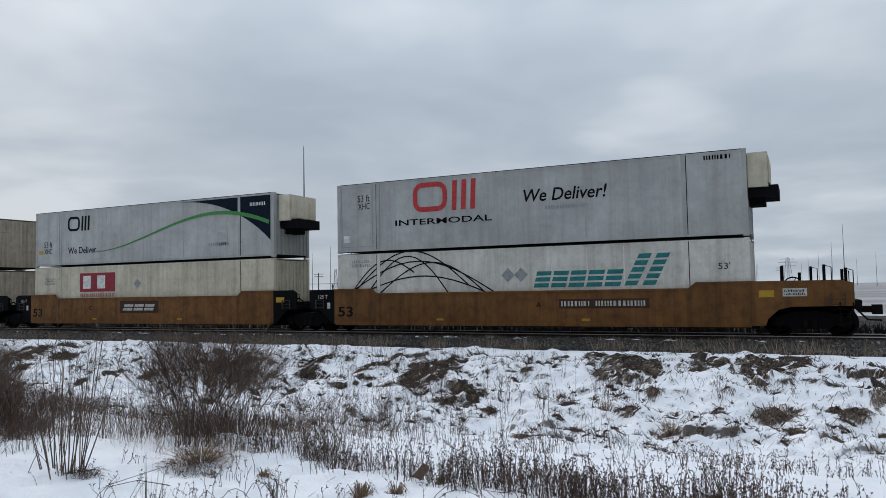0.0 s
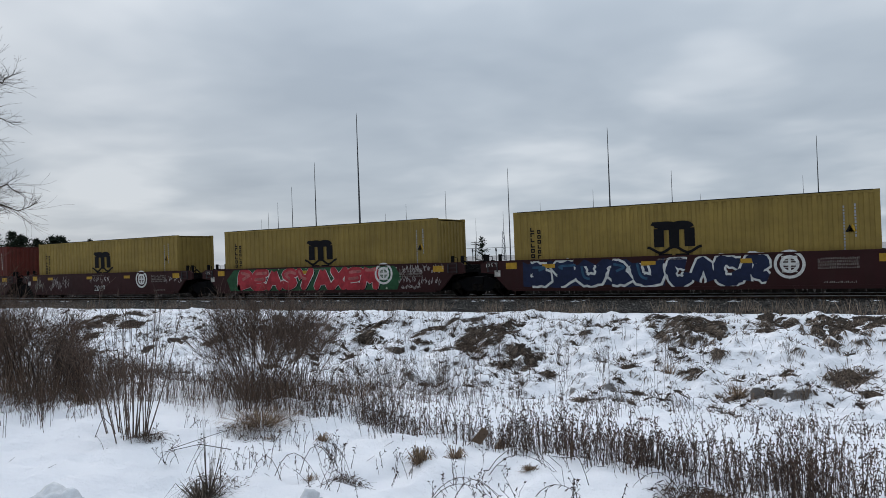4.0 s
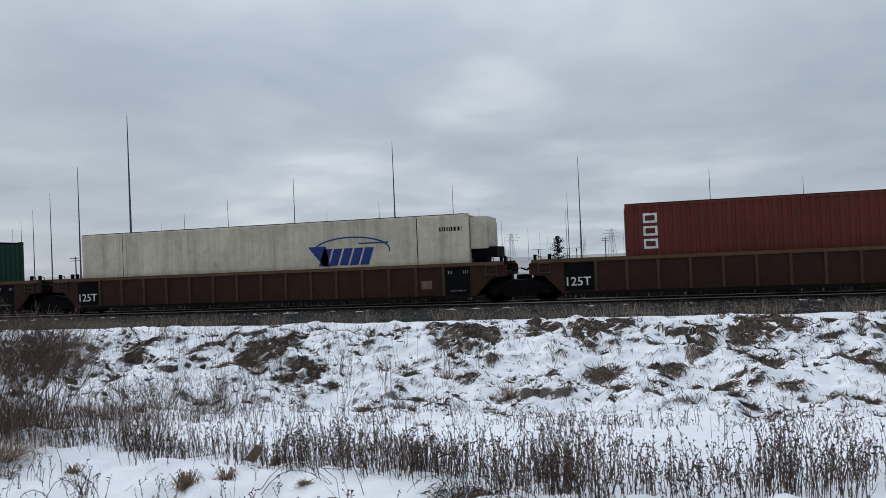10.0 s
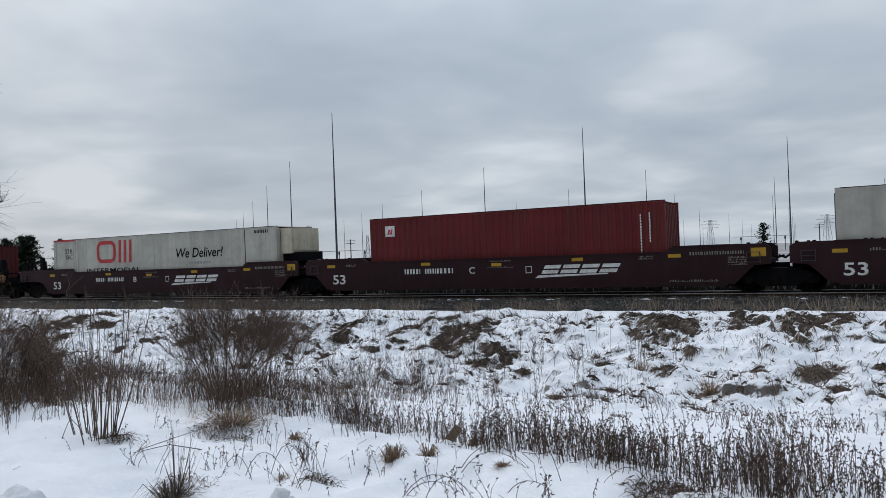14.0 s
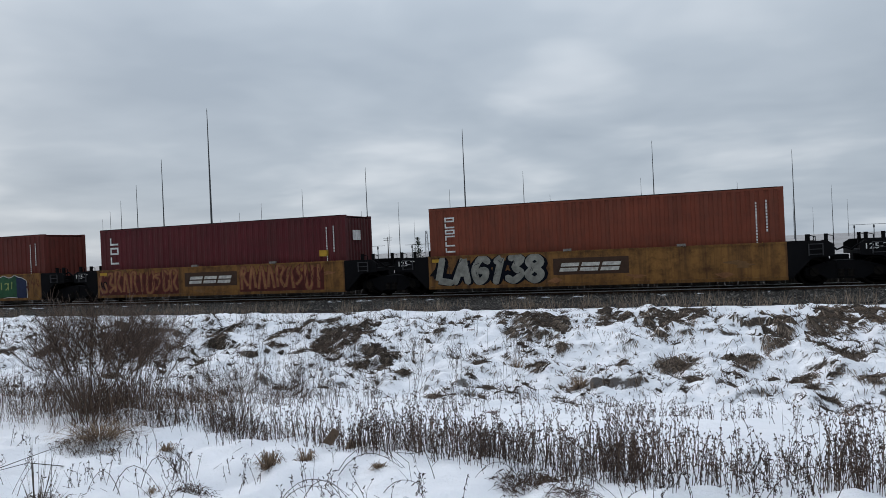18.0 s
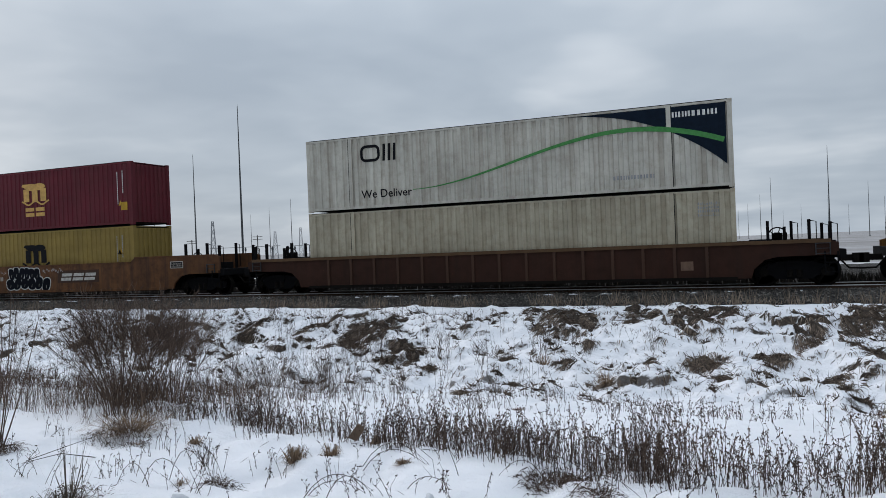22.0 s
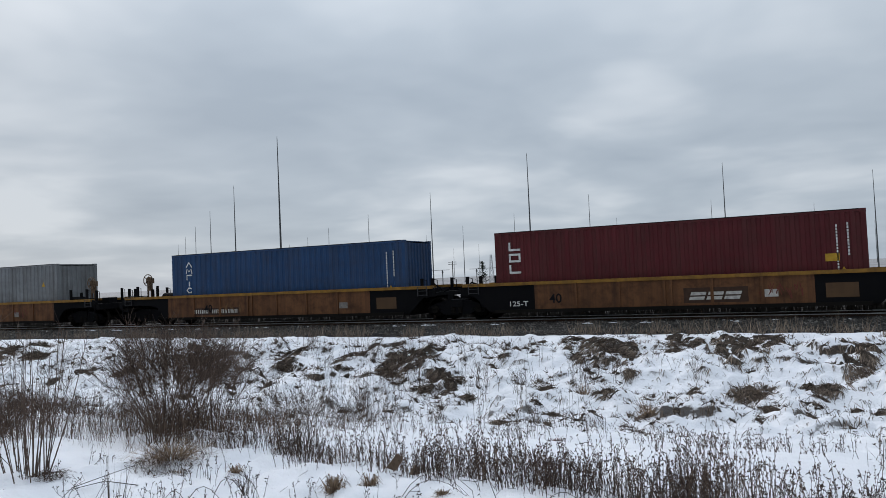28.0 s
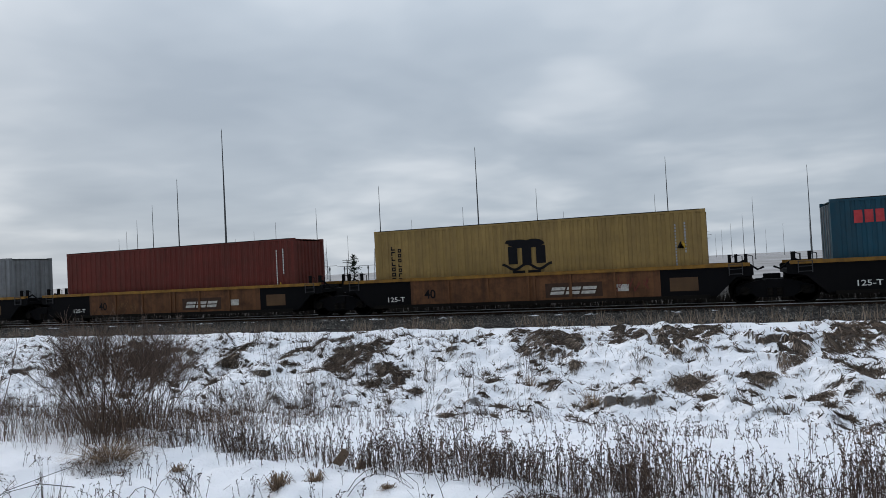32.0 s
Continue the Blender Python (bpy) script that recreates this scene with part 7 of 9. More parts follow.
    tag_scrawl(yellow[4], 3.6, 4.6, 0.7, 1.3, "brown", 12, 5)

    c = well_car(-127.68, "rusty53", "coupled", "coupled", "single rusty orange smooth-sided well car with black bubble graffiti", "orange single cars")
    number_plate(c, -4.89, -1.98, 0.86, 1.12, False)
    part("logo_panel", block(1.6, 4.2, 0.74, 1.32, NEAR), PANEL_BROWN, c)
    part("logo", mark_slabs(1.8, 4.0, 0.84, 1.24, NEAR - 0.003, 3, 0.35, 0.13, 1), OFFWHITE, c, "white slab mark")
    words(c, "53", -8.1, -7.4, 0.58, 1.02, INK, 0.02)
    ring_letters(c, -1.75, 1.1, 0.40, 1.02, 6, "black bubble graffiti with thin white rims")
    ring_letters(c, -1.6, 0.45, 0.92, 1.50, 6, "black bubble graffiti with thin white rims", 0.55)
    tag_scrawl(c, 0.6, 2.0, 1.22, 1.46, "chalk", 63, 5)
    tag_scrawl(c, -2.6, -1.8, 1.2, 1.4, "chalk", 64, 4)
    part("spec_plate", block(8.35, 9.05, 1.25, 1.55, NEAR), OFFWHITE, c)
    part("spec_plate", block(8.38, 9.02, 1.28, 1.52, NEAR - 0.003), INK, c, "dark plate with a white edge")
    part("spec_plate", bars(8.42, 8.98, 1.31, 1.49, NEAR - 0.006, 2, 4, 0.8), PRINT, c)

    xs = (-149.46, -165.29, -181.14, -197.07, -213.05, -232.95, -248.86, -264.74, -280.56, -296.4)
    for k, x in enumerate(xs):
        a = k in (0, 5)
        z = k in (4, 9)
        c = well_car(x, "rib40", "coupled" if z else "joint", "coupled" if a else "joint", "ochre ribbed well car with black ends" + (" and a white number" if a or z else " and a worn white mark"), "ribbed ochre cars")
        if a:
            number_plate(c, -4.2, -1.75, 0.52, 0.74)
        elif z:
            number_plate(c, -4.6, -2.1, 0.52, 0.74)
        else:
            striped_plate(c, 0.62, 2.62, 0.48, 0.98)
        if not z:
            words(c, "125-T", -5.5, -4.8, 0.52, 0.70, WHITE)
        words(c, "40", 0.77 if a else -4.0, 1.19 if a else -3.55, 0.60, 0.94, INK, 0.015)
        if not a:
            part("dull_patch", block(4.85, 5.75, 0.55, 1.0, NEAR), CAR_PAINT["brown_chord"], c)
        if k % 2:
            tag_scrawl(c, 2.9, 4.2, 0.55, 1.1, "maroon", 70 + k, 5)
        else:
            tag_scrawl(c, -3.3, -1.9, 0.5, 1.0, "brown", 70 + k, 4)
        small_print(c, -5.0, -1.2, 1.31, 1.36, 1, k)
        part("spec_plate", block(3.1, 3.5, 0.62, 0.86, NEAR), PRINT if a or z else OFFWHITE, c)


build_cars()

# ---------------------------------------------------------------- plants and small things near by
STALK = straw("dead_weed_stalks", (0.028, 0.019, 0.016), (0.112, 0.076, 0.060))
BROWN_STALK = straw("brown_weed_stalks", (0.046, 0.031, 0.024), (0.165, 0.112, 0.083))
GRASS = straw("dead_grass", (0.065, 0.052, 0.043), (0.22, 0.18, 0.14))
PALE_GRASS = straw("pale_dead_grass", (0.12, 0.080, 0.055), (0.40, 0.285, 0.19))
DARK_GRASS = straw("matted_dead_grass", (0.060, 0.047, 0.039), (0.31, 0.240, 0.188))
TWIG = straw("bare_twigs", (0.034, 0.026, 0.022), (0.20, 0.148, 0.120))
SHRUB_TWIG = straw("shrub_twigs", (0.048, 0.034, 0.028), (0.192, 0.136, 0.106))
RED_TWIG = straw("reddish_twigs", (0.040, 0.026, 0.020), (0.215, 0.145, 0.110))


def blade(g, root, tip, width, sag=0.0):
    """A thin leaf of two quads, bent in the middle."""
    root, tip = Vector(root), Vector(tip)
    mid = (root + tip) / 2 + Vector((0, 0, sag))
    side = Vector((tip - root)).cross(Vector((0.2, 1, 0.1)))
    side = side.normalized() * (width / 2) if side.length > 1e-6 else Vector((width / 2, 0, 0))
    n = len(g.v)
    g.v += [tuple(root - side), tuple(root + side), tuple(mid + side), tuple(mid - side), tuple(tip)]
    g.f += [(n, n + 1, n + 2, n + 3), (n + 3, n + 2, n + 4)]


def twig(g, points, r0, r1):
    k = len(points)
    g.tube(points, [r0 + (r1 - r0) * i / (k - 1) for i in range(k)], 3, False)


def weed(g, x, y, height, rnd, leaves=9, lean=0.12, heads=True):
    """A dead stem with shrivelled hanging leaves, forked near its top into small seed heads."""
    z = ground_z(x, y) - 0.03
    dx, dy = rnd.gauss(0, lean) * height, rnd.gauss(0, lean) * height
    bow = rnd.gauss(0, 0.05) * height

    def at(u):
        return (x + dx * u * u + bow * u * (1 - u) * 2, y + dy * u, z + height * u)
    twig(g, [at(0), at(0.35), at(0.7), at(1)], rnd.uniform(0.0026, 0.0042), 0.0016)
    for _ in range(leaves + leaves // 3):
        p = at(rnd.uniform(0.3, 1.0))
        a, size = rnd.uniform(0, 6.283), rnd.uniform(0.008, 0.034)
        blade(g, p, (p[0] + math.cos(a) * size * 0.7, p[1] + math.sin(a) * size * 0.5, p[2] - size * rnd.uniform(0.1, 1.1)), rnd.uniform(0.004, 0.010), rnd.uniform(0.0, 0.008))
    if heads:
        for _ in range(rnd.randrange(1, 5)):
            u = rnd.uniform(0.7, 1.0)
            p, a, r = at(u), rnd.uniform(0, 6.283), rnd.uniform(0.012, 0.05)
            q = (p[0] + math.cos(a) * r, p[1] + math.sin(a) * r, p[2] + rnd.uniform(0.02, 0.08))
            twig(g, [p, q], 0.0016, 0.0012)
            for _ in range(rnd.randrange(2, 5)):
                blade(g, q, (q[0] + rnd.gauss(0, 0.013), q[1] + rnd.gauss(0, 0.008), q[2] + rnd.gauss(0.0, 0.013)), rnd.uniform(0.005, 0.010), 0.004)


def make_weeds():
    rnd = random.Random(11)
    g, brown = Geo(), Geo()
    # the dense belt on the edge of the ditch
    for _ in range(250):
        cx = rnd.uniform(-8.4, 2.4)
        thick = float(np.interp(cx, (-8.4, -5, -4, -1.3, -0.3, 0.3, 2.4), (0.35, 0.55, 0.8, 1.0, 1.0, 0.7, 0.2)))
        if rnd.random() > thick:
            continue
        cy = float(np.interp(cx, BELT_X, BELT_Y)) + rnd.triangular(-0.12, 1.25, 0.25)
        wide, tall = rnd.uniform(0.08, 0.3), rnd.uniform(0.55, 1.15) * (0.8 if cx < -4.6 else 1.0)
        coat = brown if rnd.random() < 0.55 else g
        for _ in range(int(30 * wide)):
            px, py = rnd.gauss(cx, wide * 1.2), rnd.gauss(cy, wide * 0.7)
            pz = ground_z(px, py) - 0.02
            blade(brown, (px, py, pz), (px + rnd.gauss(0, 0.06), py + rnd.gauss(0, 0.04), pz + rnd.uniform(0.05, 0.22)), rnd.uniform(0.003, 0.007), 0.0)
        for _ in range(int(rnd.uniform(4, 9) + 42 * wide * rnd.random())):
            x, y = rnd.gauss(cx, wide), rnd.gauss(cy, wide * 0.6)
            weed(coat if rnd.random() < 0.8 else g, x, y, rnd.triangular(0.1, 0.56, 0.34) * tall, rnd, rnd.randrange(2, 13), 0.15)
    # the belt goes on, broader and browner, towards the thicket
    for _ in range(1450):
        x = rnd.uniform(-17.0, -7.6)
        y = float(np.interp(x, (-17, -14, -12.4, -10.4, -8.6, -7.6), (5.2, 5.9, 7.1, 7.9, 8.3, 8.4))) + rnd.triangular(0.0, 3.2, 0.6)
        if noise.noise((x * 1.1, y * 0.9, 15.0)) < -0.12:
            continue
        weed(brown if rnd.random() < 0.7 else g, x, y, rnd.triangular(0.15, 0.85, 0.4), rnd, rnd.randrange(2, 7), 0.2)
    # a sparse dark fringe in front of the thicket
    for _ in range(620):
        az, d = rnd.uniform(54, 86), rnd.triangular(10.9, 13.0, 12.3)
        x, y = at_bearing(az, d)
        if noise.noise((x * 1.7, y * 1.7, 8.0)) < -0.05:
            continue
        weed(g if rnd.random() < 0.6 else brown, x, y, rnd.triangular(0.12, 0.6, 0.3), rnd, rnd.randrange(3, 10), 0.12)
    # looser ones down in the ditch and up the bank
    for _ in range(2600):
        x, y = rnd.uniform(-24, 6), rnd.uniform(8.6, 22.5)
        if noise.noise((x * 0.6, y * 0.6, 4.0)) + (0.26 if x < -7.8 else -0.16) - 0.012 * (y - 9) < 0.0:
            continue
        weed(brown if rnd.random() < 0.4 else g, x, y, rnd.triangular(0.08, 0.5, 0.16), rnd, rnd.randrange(2, 7), 0.25)
    # fine low growth over the lower slope, thinning out towards bare drifts
    for _ in range(3600):
        x, y = rnd.uniform(-19, 4), rnd.triangular(9.0, 19.5, 12.0)
        if noise.noise((x * 0.5, y * 0.45, 31.0)) + 0.6 * noise.noise((x * 1.9, y * 1.6, 13.0)) + (0.30 if x < -7.8 else -0.22) < 0.05:
            continue
        weed(brown if rnd.random() < 0.5 else g, x, y, rnd.triangular(0.06, 0.34, 0.13), rnd, rnd.randrange(2, 6), 0.3)
    # dark clumps on the slope west of the shrubs' end
    for _ in range(60):
        cx, cy = rnd.uniform(-11.5, -4.2), rnd.triangular(9.8, 20.0, 15.0)
        if noise.noise((cx * 0.9, cy * 0.6, 33.0)) + 0.03 * (-6.5 - cx) < -0.12:
            continue
        wide = rnd.uniform(0.1, 0.35)
        for _ in range(rnd.randrange(5, 16)):
            weed(g if rnd.random() < 0.6 else brown, rnd.gauss(cx, wide), rnd.gauss(cy, wide), rnd.triangular(0.12, 0.75, 0.35), rnd, rnd.randrange(4, 11), 0.18)
    # tall thin stems near the crest of the bank
    for _ in range(110):
        cx, cy = rnd.uniform(-21, -3.6), rnd.triangular(15.5, 22.6, 18.5)
        if noise.noise((cx * 0.7, cy * 0.5, 21.0)) < -0.1:
            continue
        for _ in range(rnd.randrange(2, 10)):
            weed(g, rnd.gauss(cx, 0.22), rnd.gauss(cy, 0.2), rnd.triangular(0.25, 1.1, 0.6), rnd, rnd.randrange(4, 10), 0.1)
    # a leafy clump and a few single plants
    for cx, cy, n, h, spread in ((1.15, 7.05, 50, 0.78, 0.17), (1.55, 7.1, 34, 0.66, 0.14), (2.45, 7.35, 9, 0.3, 0.09), (-0.75, 7.25, 70, 0.6, 0.26), (-0.3, 7.5, 40, 0.52, 0.3), (-5.3, 7.5, 10, 0.42, 0.2), (-3.6, 14.6, 18, 0.35, 0.3), (0.3, 13.0, 30, 0.3, 0.5)):
        for _ in range(n):
            weed(brown if n > 30 else g, rnd.gauss(cx, spread), rnd.gauss(cy, spread), h * rnd.uniform(0.5, 1.1), rnd, 14)
    solid("dead_weeds", g, STALK, "dense belt of dead brown weed stalks standing in snow", "weed", kind="stuff")
    solid("brown_weeds", brown, BROWN_STALK, "patches of lighter brown dead weeds in the belt", "weed", kind="stuff")
    # pale grass at the foot of the ballast
    g = Geo()
    for _ in range(3600):
        x = rnd.uniform(-75, 12)
        if noise.noise((x * 0.5, 0.0, 2.0)) + 0.4 * noise.noise((x * 1.7, 3.0, 2.0)) + 0.3 * rnd.random() < 0.0:
            continue
        y = rnd.gauss(23.9, 0.35)
        z = ground_z(x, y) - 0.03
        h = rnd.triangular(0.12, 0.95, 0.3)
        for _ in range(3):
            px = x + rnd.gauss(0, 0.05)
            blade(g, (px, y, z), (px + rnd.gauss(0, 0.13), y + rnd.uniform(-0.1, 0.1), z + h * rnd.uniform(0.6, 1)), rnd.uniform(0.007, 0.014), 0.0)
    # added weeds in near-black tones, standing in for shade under the cars
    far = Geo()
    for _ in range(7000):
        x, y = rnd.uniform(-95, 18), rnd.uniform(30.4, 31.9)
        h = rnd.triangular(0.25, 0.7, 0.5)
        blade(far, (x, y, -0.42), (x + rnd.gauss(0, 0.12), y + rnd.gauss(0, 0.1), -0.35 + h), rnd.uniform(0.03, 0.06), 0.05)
    solid("far_weeds", far, straw("shade_dark_weeds", (0.010, 0.009, 0.008), (0.03, 0.025, 0.02)), "added weeds beyond the track, coloured dark for shade under the cars", "weed", kind="stuff")
    solid("trackside_grass", g, straw("bleached_grass", (0.11, 0.083, 0.062), (0.38, 0.295, 0.22)), "thin pale dead grass along the foot of the ballast", "grass", kind="stuff")


make_weeds()

# (x, y, width) of the clumps of bare dead grass on the bank
# larger mats of grass, hanging down from near the crest: x, y, width, depth
HANGING = [(-4.9, 20.8, 2.0, 2.2), (-2.4, 21.3, 1.0, 1.7), (-0.8, 21.1, 1.8, 2.3), (1.8, 20.0, 0.8, 2.2), (3.8, 20.9, 1.7, 2.4), (6.3, 19.8, 1.1, 1.7), (5.4, 21.0, 0.9, 1.3), (8.2, 20.6, 1.6, 1.8),
           (-10.3, 19.6, 1.7, 2.4), (-8.6, 18.4, 0.9, 1.2), (-12.7, 20.1, 0.8, 1.0), (-14.8, 20.2, 0.8, 1.2), (-6.9, 21.2, 0.8, 1.0)]
CLUMPS_EAST = [(-0.6, 18.5, 1.3), (0.7, 18.5, 1.0), (2.9, 18.7, 1.2), (4.7, 18.9, 1.2), (5.7, 18.3, 1.4), (1.8, 17.5, 0.9), (3.3, 17.3, 0.7), (4.3, 16.6, 1.0), (2.2, 16.2, 0.5), (-0.3, 17.2, 0.5)]
CLUMPS_MID = [(-3.5, 19.0, 0.4), (-3.9, 17.9, 0.6), (-2.7, 16.7, 0.5), (-5.4, 18.1, 0.5), (-5.3, 16.9, 0.3), (-4.7, 16.4, 0.4), (-5.5, 15.1, 0.6), (-1.9, 18.0, 0.4), (-7.2, 17.4, 0.6)]
CLUMPS_WEST = [(-10.2, 19.2, 1.7), (-8.6, 17.7, 1.3), (-11.0, 18.6, 0.9), (-12.4, 19.3, 1.2), (-14.3, 19.6, 1.1), (-12.3, 20.7, 0.6), (-13.8, 17.9, 1.0), (-16.5, 19.0, 1.4), (-18.5, 20.2, 1.2), (-20.5, 18.6, 1.6),
               (-23.4, 18.5, 1.4), (-27.0, 20.0, 2.0), (-29.1, 20.7, 2.4), (-25.0, 17.2, 1.6), (-31.5, 19.0, 2.2), (-16.0, 16.8, 1.0)]


def draped_patch(g, cx, cy, rx, ry, turn, rnd, rise=0.02, points=20):
    """A low ragged patch that follows the ground."""
    seed = rnd.uniform(0, 90)
    n = len(g.v)
    c, s = math.cos(turn), math.sin(turn)
    for f, up in ((1.0, -0.012), (0.72, rise * 0.8), (0.35, rise)):
        for k in range(points):
            a = 6.2832 * k / points
            r = f * max(0.25, 0.8 + 0.75 * noise.noise((math.cos(a) * 1.6 + seed, math.sin(a) * 1.6, 0)) + 0.45 * noise.noise((math.cos(a) * 5 + seed, math.sin(a) * 5, 4)))
            u, v = math.cos(a) * r * rx, math.sin(a) * r * ry
            x, y = cx + u * c - v * s, cy + u * s + v * c
            g.v.append((x, y, ground_z(x, y) + up + (rnd.uniform(-0.008, 0.014) if f < 1 else 0)))
    for b in (0, points):
        g.f += [(n + b + k, n + b + (k + 1) % points, n + b + points + (k + 1) % points, n + b + points + k) for k in range(points)]
    g.f.append(tuple(n + 2 * points + k for k in range(points)))


def make_clumps():
    rnd = random.Random(5)
    g, earth = Geo(), Geo()
    for x0, y0, w in CLUMPS_EAST + CLUMPS_MID + CLUMPS_WEST:
        w *= 0.65 if x0 < -8 else 1.0
        w *= 1.12 if y0 > 19.3 else 0.72
        slant = rnd.uniform(-0.5, 0.5)
        crest = max(0.0, min(1.0, (y0 - 19.0) / 1.5))
        for _ in range(3 + int(w * 3.5)):
            cx, cy = x0 + rnd.gauss(0, 0.26) * w, y0 + rnd.gauss(0, 0.24) * w
            s = w * rnd.uniform(0.18, 0.46)
            draped_patch(earth, cx, cy, s * rnd.uniform(0.45, 0.85), s * rnd.uniform(0.35, 0.7) * (1 + 0.6 * crest), slant + rnd.gauss(0, 0.5), rnd, 0.03, 26)
            for _ in range(int(420 * s) + 20):
                x, y = cx + rnd.gauss(0, 0.46) * s, cy + rnd.gauss(0.1, 0.36 + 0.15 * crest) * s
                fall, side = rnd.uniform(0.08, 0.28) * (1 + crest), rnd.gauss(slant * 0.15, 0.09)
                tip = (x + side, y - fall, ground_z(x + side, y - fall) + rnd.uniform(-0.015, 0.03))
                blade(g, (x, y, ground_z(x, y)), tip, rnd.uniform(0.008, 0.022), rnd.uniform(0.01, 0.07))
            for _ in range(int(40 * s) + 4):
                x, y = cx + rnd.gauss(0, 0.4) * s, cy + rnd.gauss(0, 0.3) * s
                z = ground_z(x, y)
                blade(g, (x, y, z), (x + rnd.gauss(0, 0.1), y + rnd.gauss(0, 0.08), z + rnd.uniform(0.05, 0.26)), 0.006, 0.0)
    for x0, y0, w, deep in HANGING:
        top = min(y0 + 0.35 + deep * 0.5, 22.8)
        seed, slant = rnd.uniform(0, 50), rnd.uniform(-0.35, 0.35)

        def tongue(u):
            """Upper edge and length of the mat at u across its width."""
            rim = top - 0.25 * abs(noise.noise((u * 2.4, seed, 3)))
            length = deep * (0.95 + 0.75 * noise.noise((u * 1.7, seed, 1)) + 0.55 * noise.noise((u * 5.5, seed, 2)))
            return rim, max(0.15, length) * (1 - 0.6 * (2 * u / w) ** 4)
        for _ in range(int(1050 * w * deep ** 0.7)):
            u = rnd.uniform(-0.5, 0.5) * w
            rim, length = tongue(u)
            v = rnd.random() * length
            x, y = x0 + u - v * slant, rim - v
            if noise.noise((x * 3.1, y * 1.5, seed)) < -0.2:
                continue
            fall, side = rnd.uniform(0.15, 0.5), rnd.gauss(slant * 0.3, 0.08)
            tip = (x + side, y - fall, ground_z(x + side, y - fall) + rnd.uniform(-0.02, 0.03))
            blade(g, (x, y, ground_z(x, y) - 0.01), tip, rnd.uniform(0.009, 0.022), rnd.uniform(0.01, 0.05))
        for _ in range(int(14 * w * deep) + 5):
            u = rnd.uniform(-0.45, 0.45) * w
            rim, length = tongue(u)
            v = rnd.uniform(0.08, 0.85) * length
            x, y = x0 + u - v * slant, rim - v
            if noise.noise((x * 3.1, y * 1.5, seed)) > -0.2:
                draped_patch(earth, x, y, rnd.uniform(0.1, 0.24), rnd.uniform(0.12, 0.3), rnd.uniform(0, 3), rnd, 0.02, 14)
    # dark specks where hummocks break through the snow
    for _ in range(4200):
        x, y = rnd.uniform(-40, 9), rnd.uniform(14.6, 23.0)
        if noise.noise((x * 0.4, y * 0.55, 6.0)) + 0.55 * noise.noise((x * 1.4, y * 1.8, 3.0)) + 0.3 * rnd.random() < (0.0 if x < -7 else 0.1):
            continue
        s = 0.025 + 0.13 * rnd.random() ** 4
        draped_patch(earth, x, y, s * rnd.uniform(1.0, 2.0), s * rnd.uniform(0.4, 0.8), rnd.gauss(-0.15, 0.4), rnd, 0.012, 9)
        for _ in range(int(s * 170) + 3):
            px, py = x + rnd.gauss(0, s * 0.7), y + rnd.gauss(0, s * 0.4)
            fall, side = rnd.uniform(0.02, 0.12), rnd.gauss(0, 0.06)
            blade(g, (px, py, ground_z(px, py) - 0.01), (px + side * 1.5, py - fall, ground_z(px + side, py - fall) + rnd.uniform(0.0, 0.16)), rnd.uniform(0.005, 0.012), rnd.uniform(0, 0.03))
    # grass hanging over the steep faces of the ledges
    for _ in range(24000):
        x, y = rnd.uniform(-30, 9.5), rnd.uniform(14.0, 22.8)
        z = ground_z(x, y)
        rise = (ground_z(x, y + 0.06) - z) / 0.06
        if rise < 0.85:
            continue
        for _ in range(3 if rise > 1.3 else 2):
            px, fall, side = x + rnd.gauss(0, 0.07), rnd.uniform(0.05, 0.17), rnd.gauss(0, 0.06)
            blade(g, (px, y + 0.08, ground_z(px, y + 0.08) + 0.005), (px + side, y + 0.06 - fall, ground_z(px + side, y + 0.06 - fall) + rnd.uniform(-0.01, 0.02)), rnd.uniform(0.008, 0.02), rnd.uniform(0.0, 0.03))
        if rnd.random() < 0.02:
            blade(g, (x, y, z), (x + rnd.gauss(0, 0.08), y + rnd.gauss(0, 0.05), z + rnd.uniform(0.08, 0.3)), 0.006, 0.0)
    solid("bare_earth", earth, plain("dark_earth", (0.062, 0.049, 0.040), 0.95, 0.0, 0.75, 22.0), "patches of dark bare earth on the snowy bank", "earth", kind="stuff")
    solid("dead_grass_clumps", g, DARK_GRASS, "matted brown grass clumps bare of snow on the bank", "grass", kind="stuff")
    # thin single stems and stubble poking through the snow
    g = Geo()
    for _ in range(750):
        x, y = rnd.uniform(-40, 9), rnd.uniform(9.5, 22.9)
        if noise.noise((x * 0.35, y * 0.5, 6.0)) + 0.45 * rnd.random() < (0.02 if x < -7 else 0.14):
            continue
        z = ground_z(x, y) - 0.02
        tall = rnd.uniform(0.4, 1.0) ** 2
        for _ in range(rnd.randrange(2, 6)):
            px, py = x + rnd.gauss(0, 0.09), y + rnd.gauss(0, 0.05)
            blade(g, (px, py, z), (px + rnd.gauss(0, 0.07), py + rnd.gauss(0, 0.05), z + rnd.uniform(0.08, 0.42) * tall), rnd.uniform(0.003, 0.008), 0.0)
    solid("grass_tufts", g, DARK_GRASS, "small tufts of dead grass poking through the snow", "grass", kind="stuff")


make_clumps()


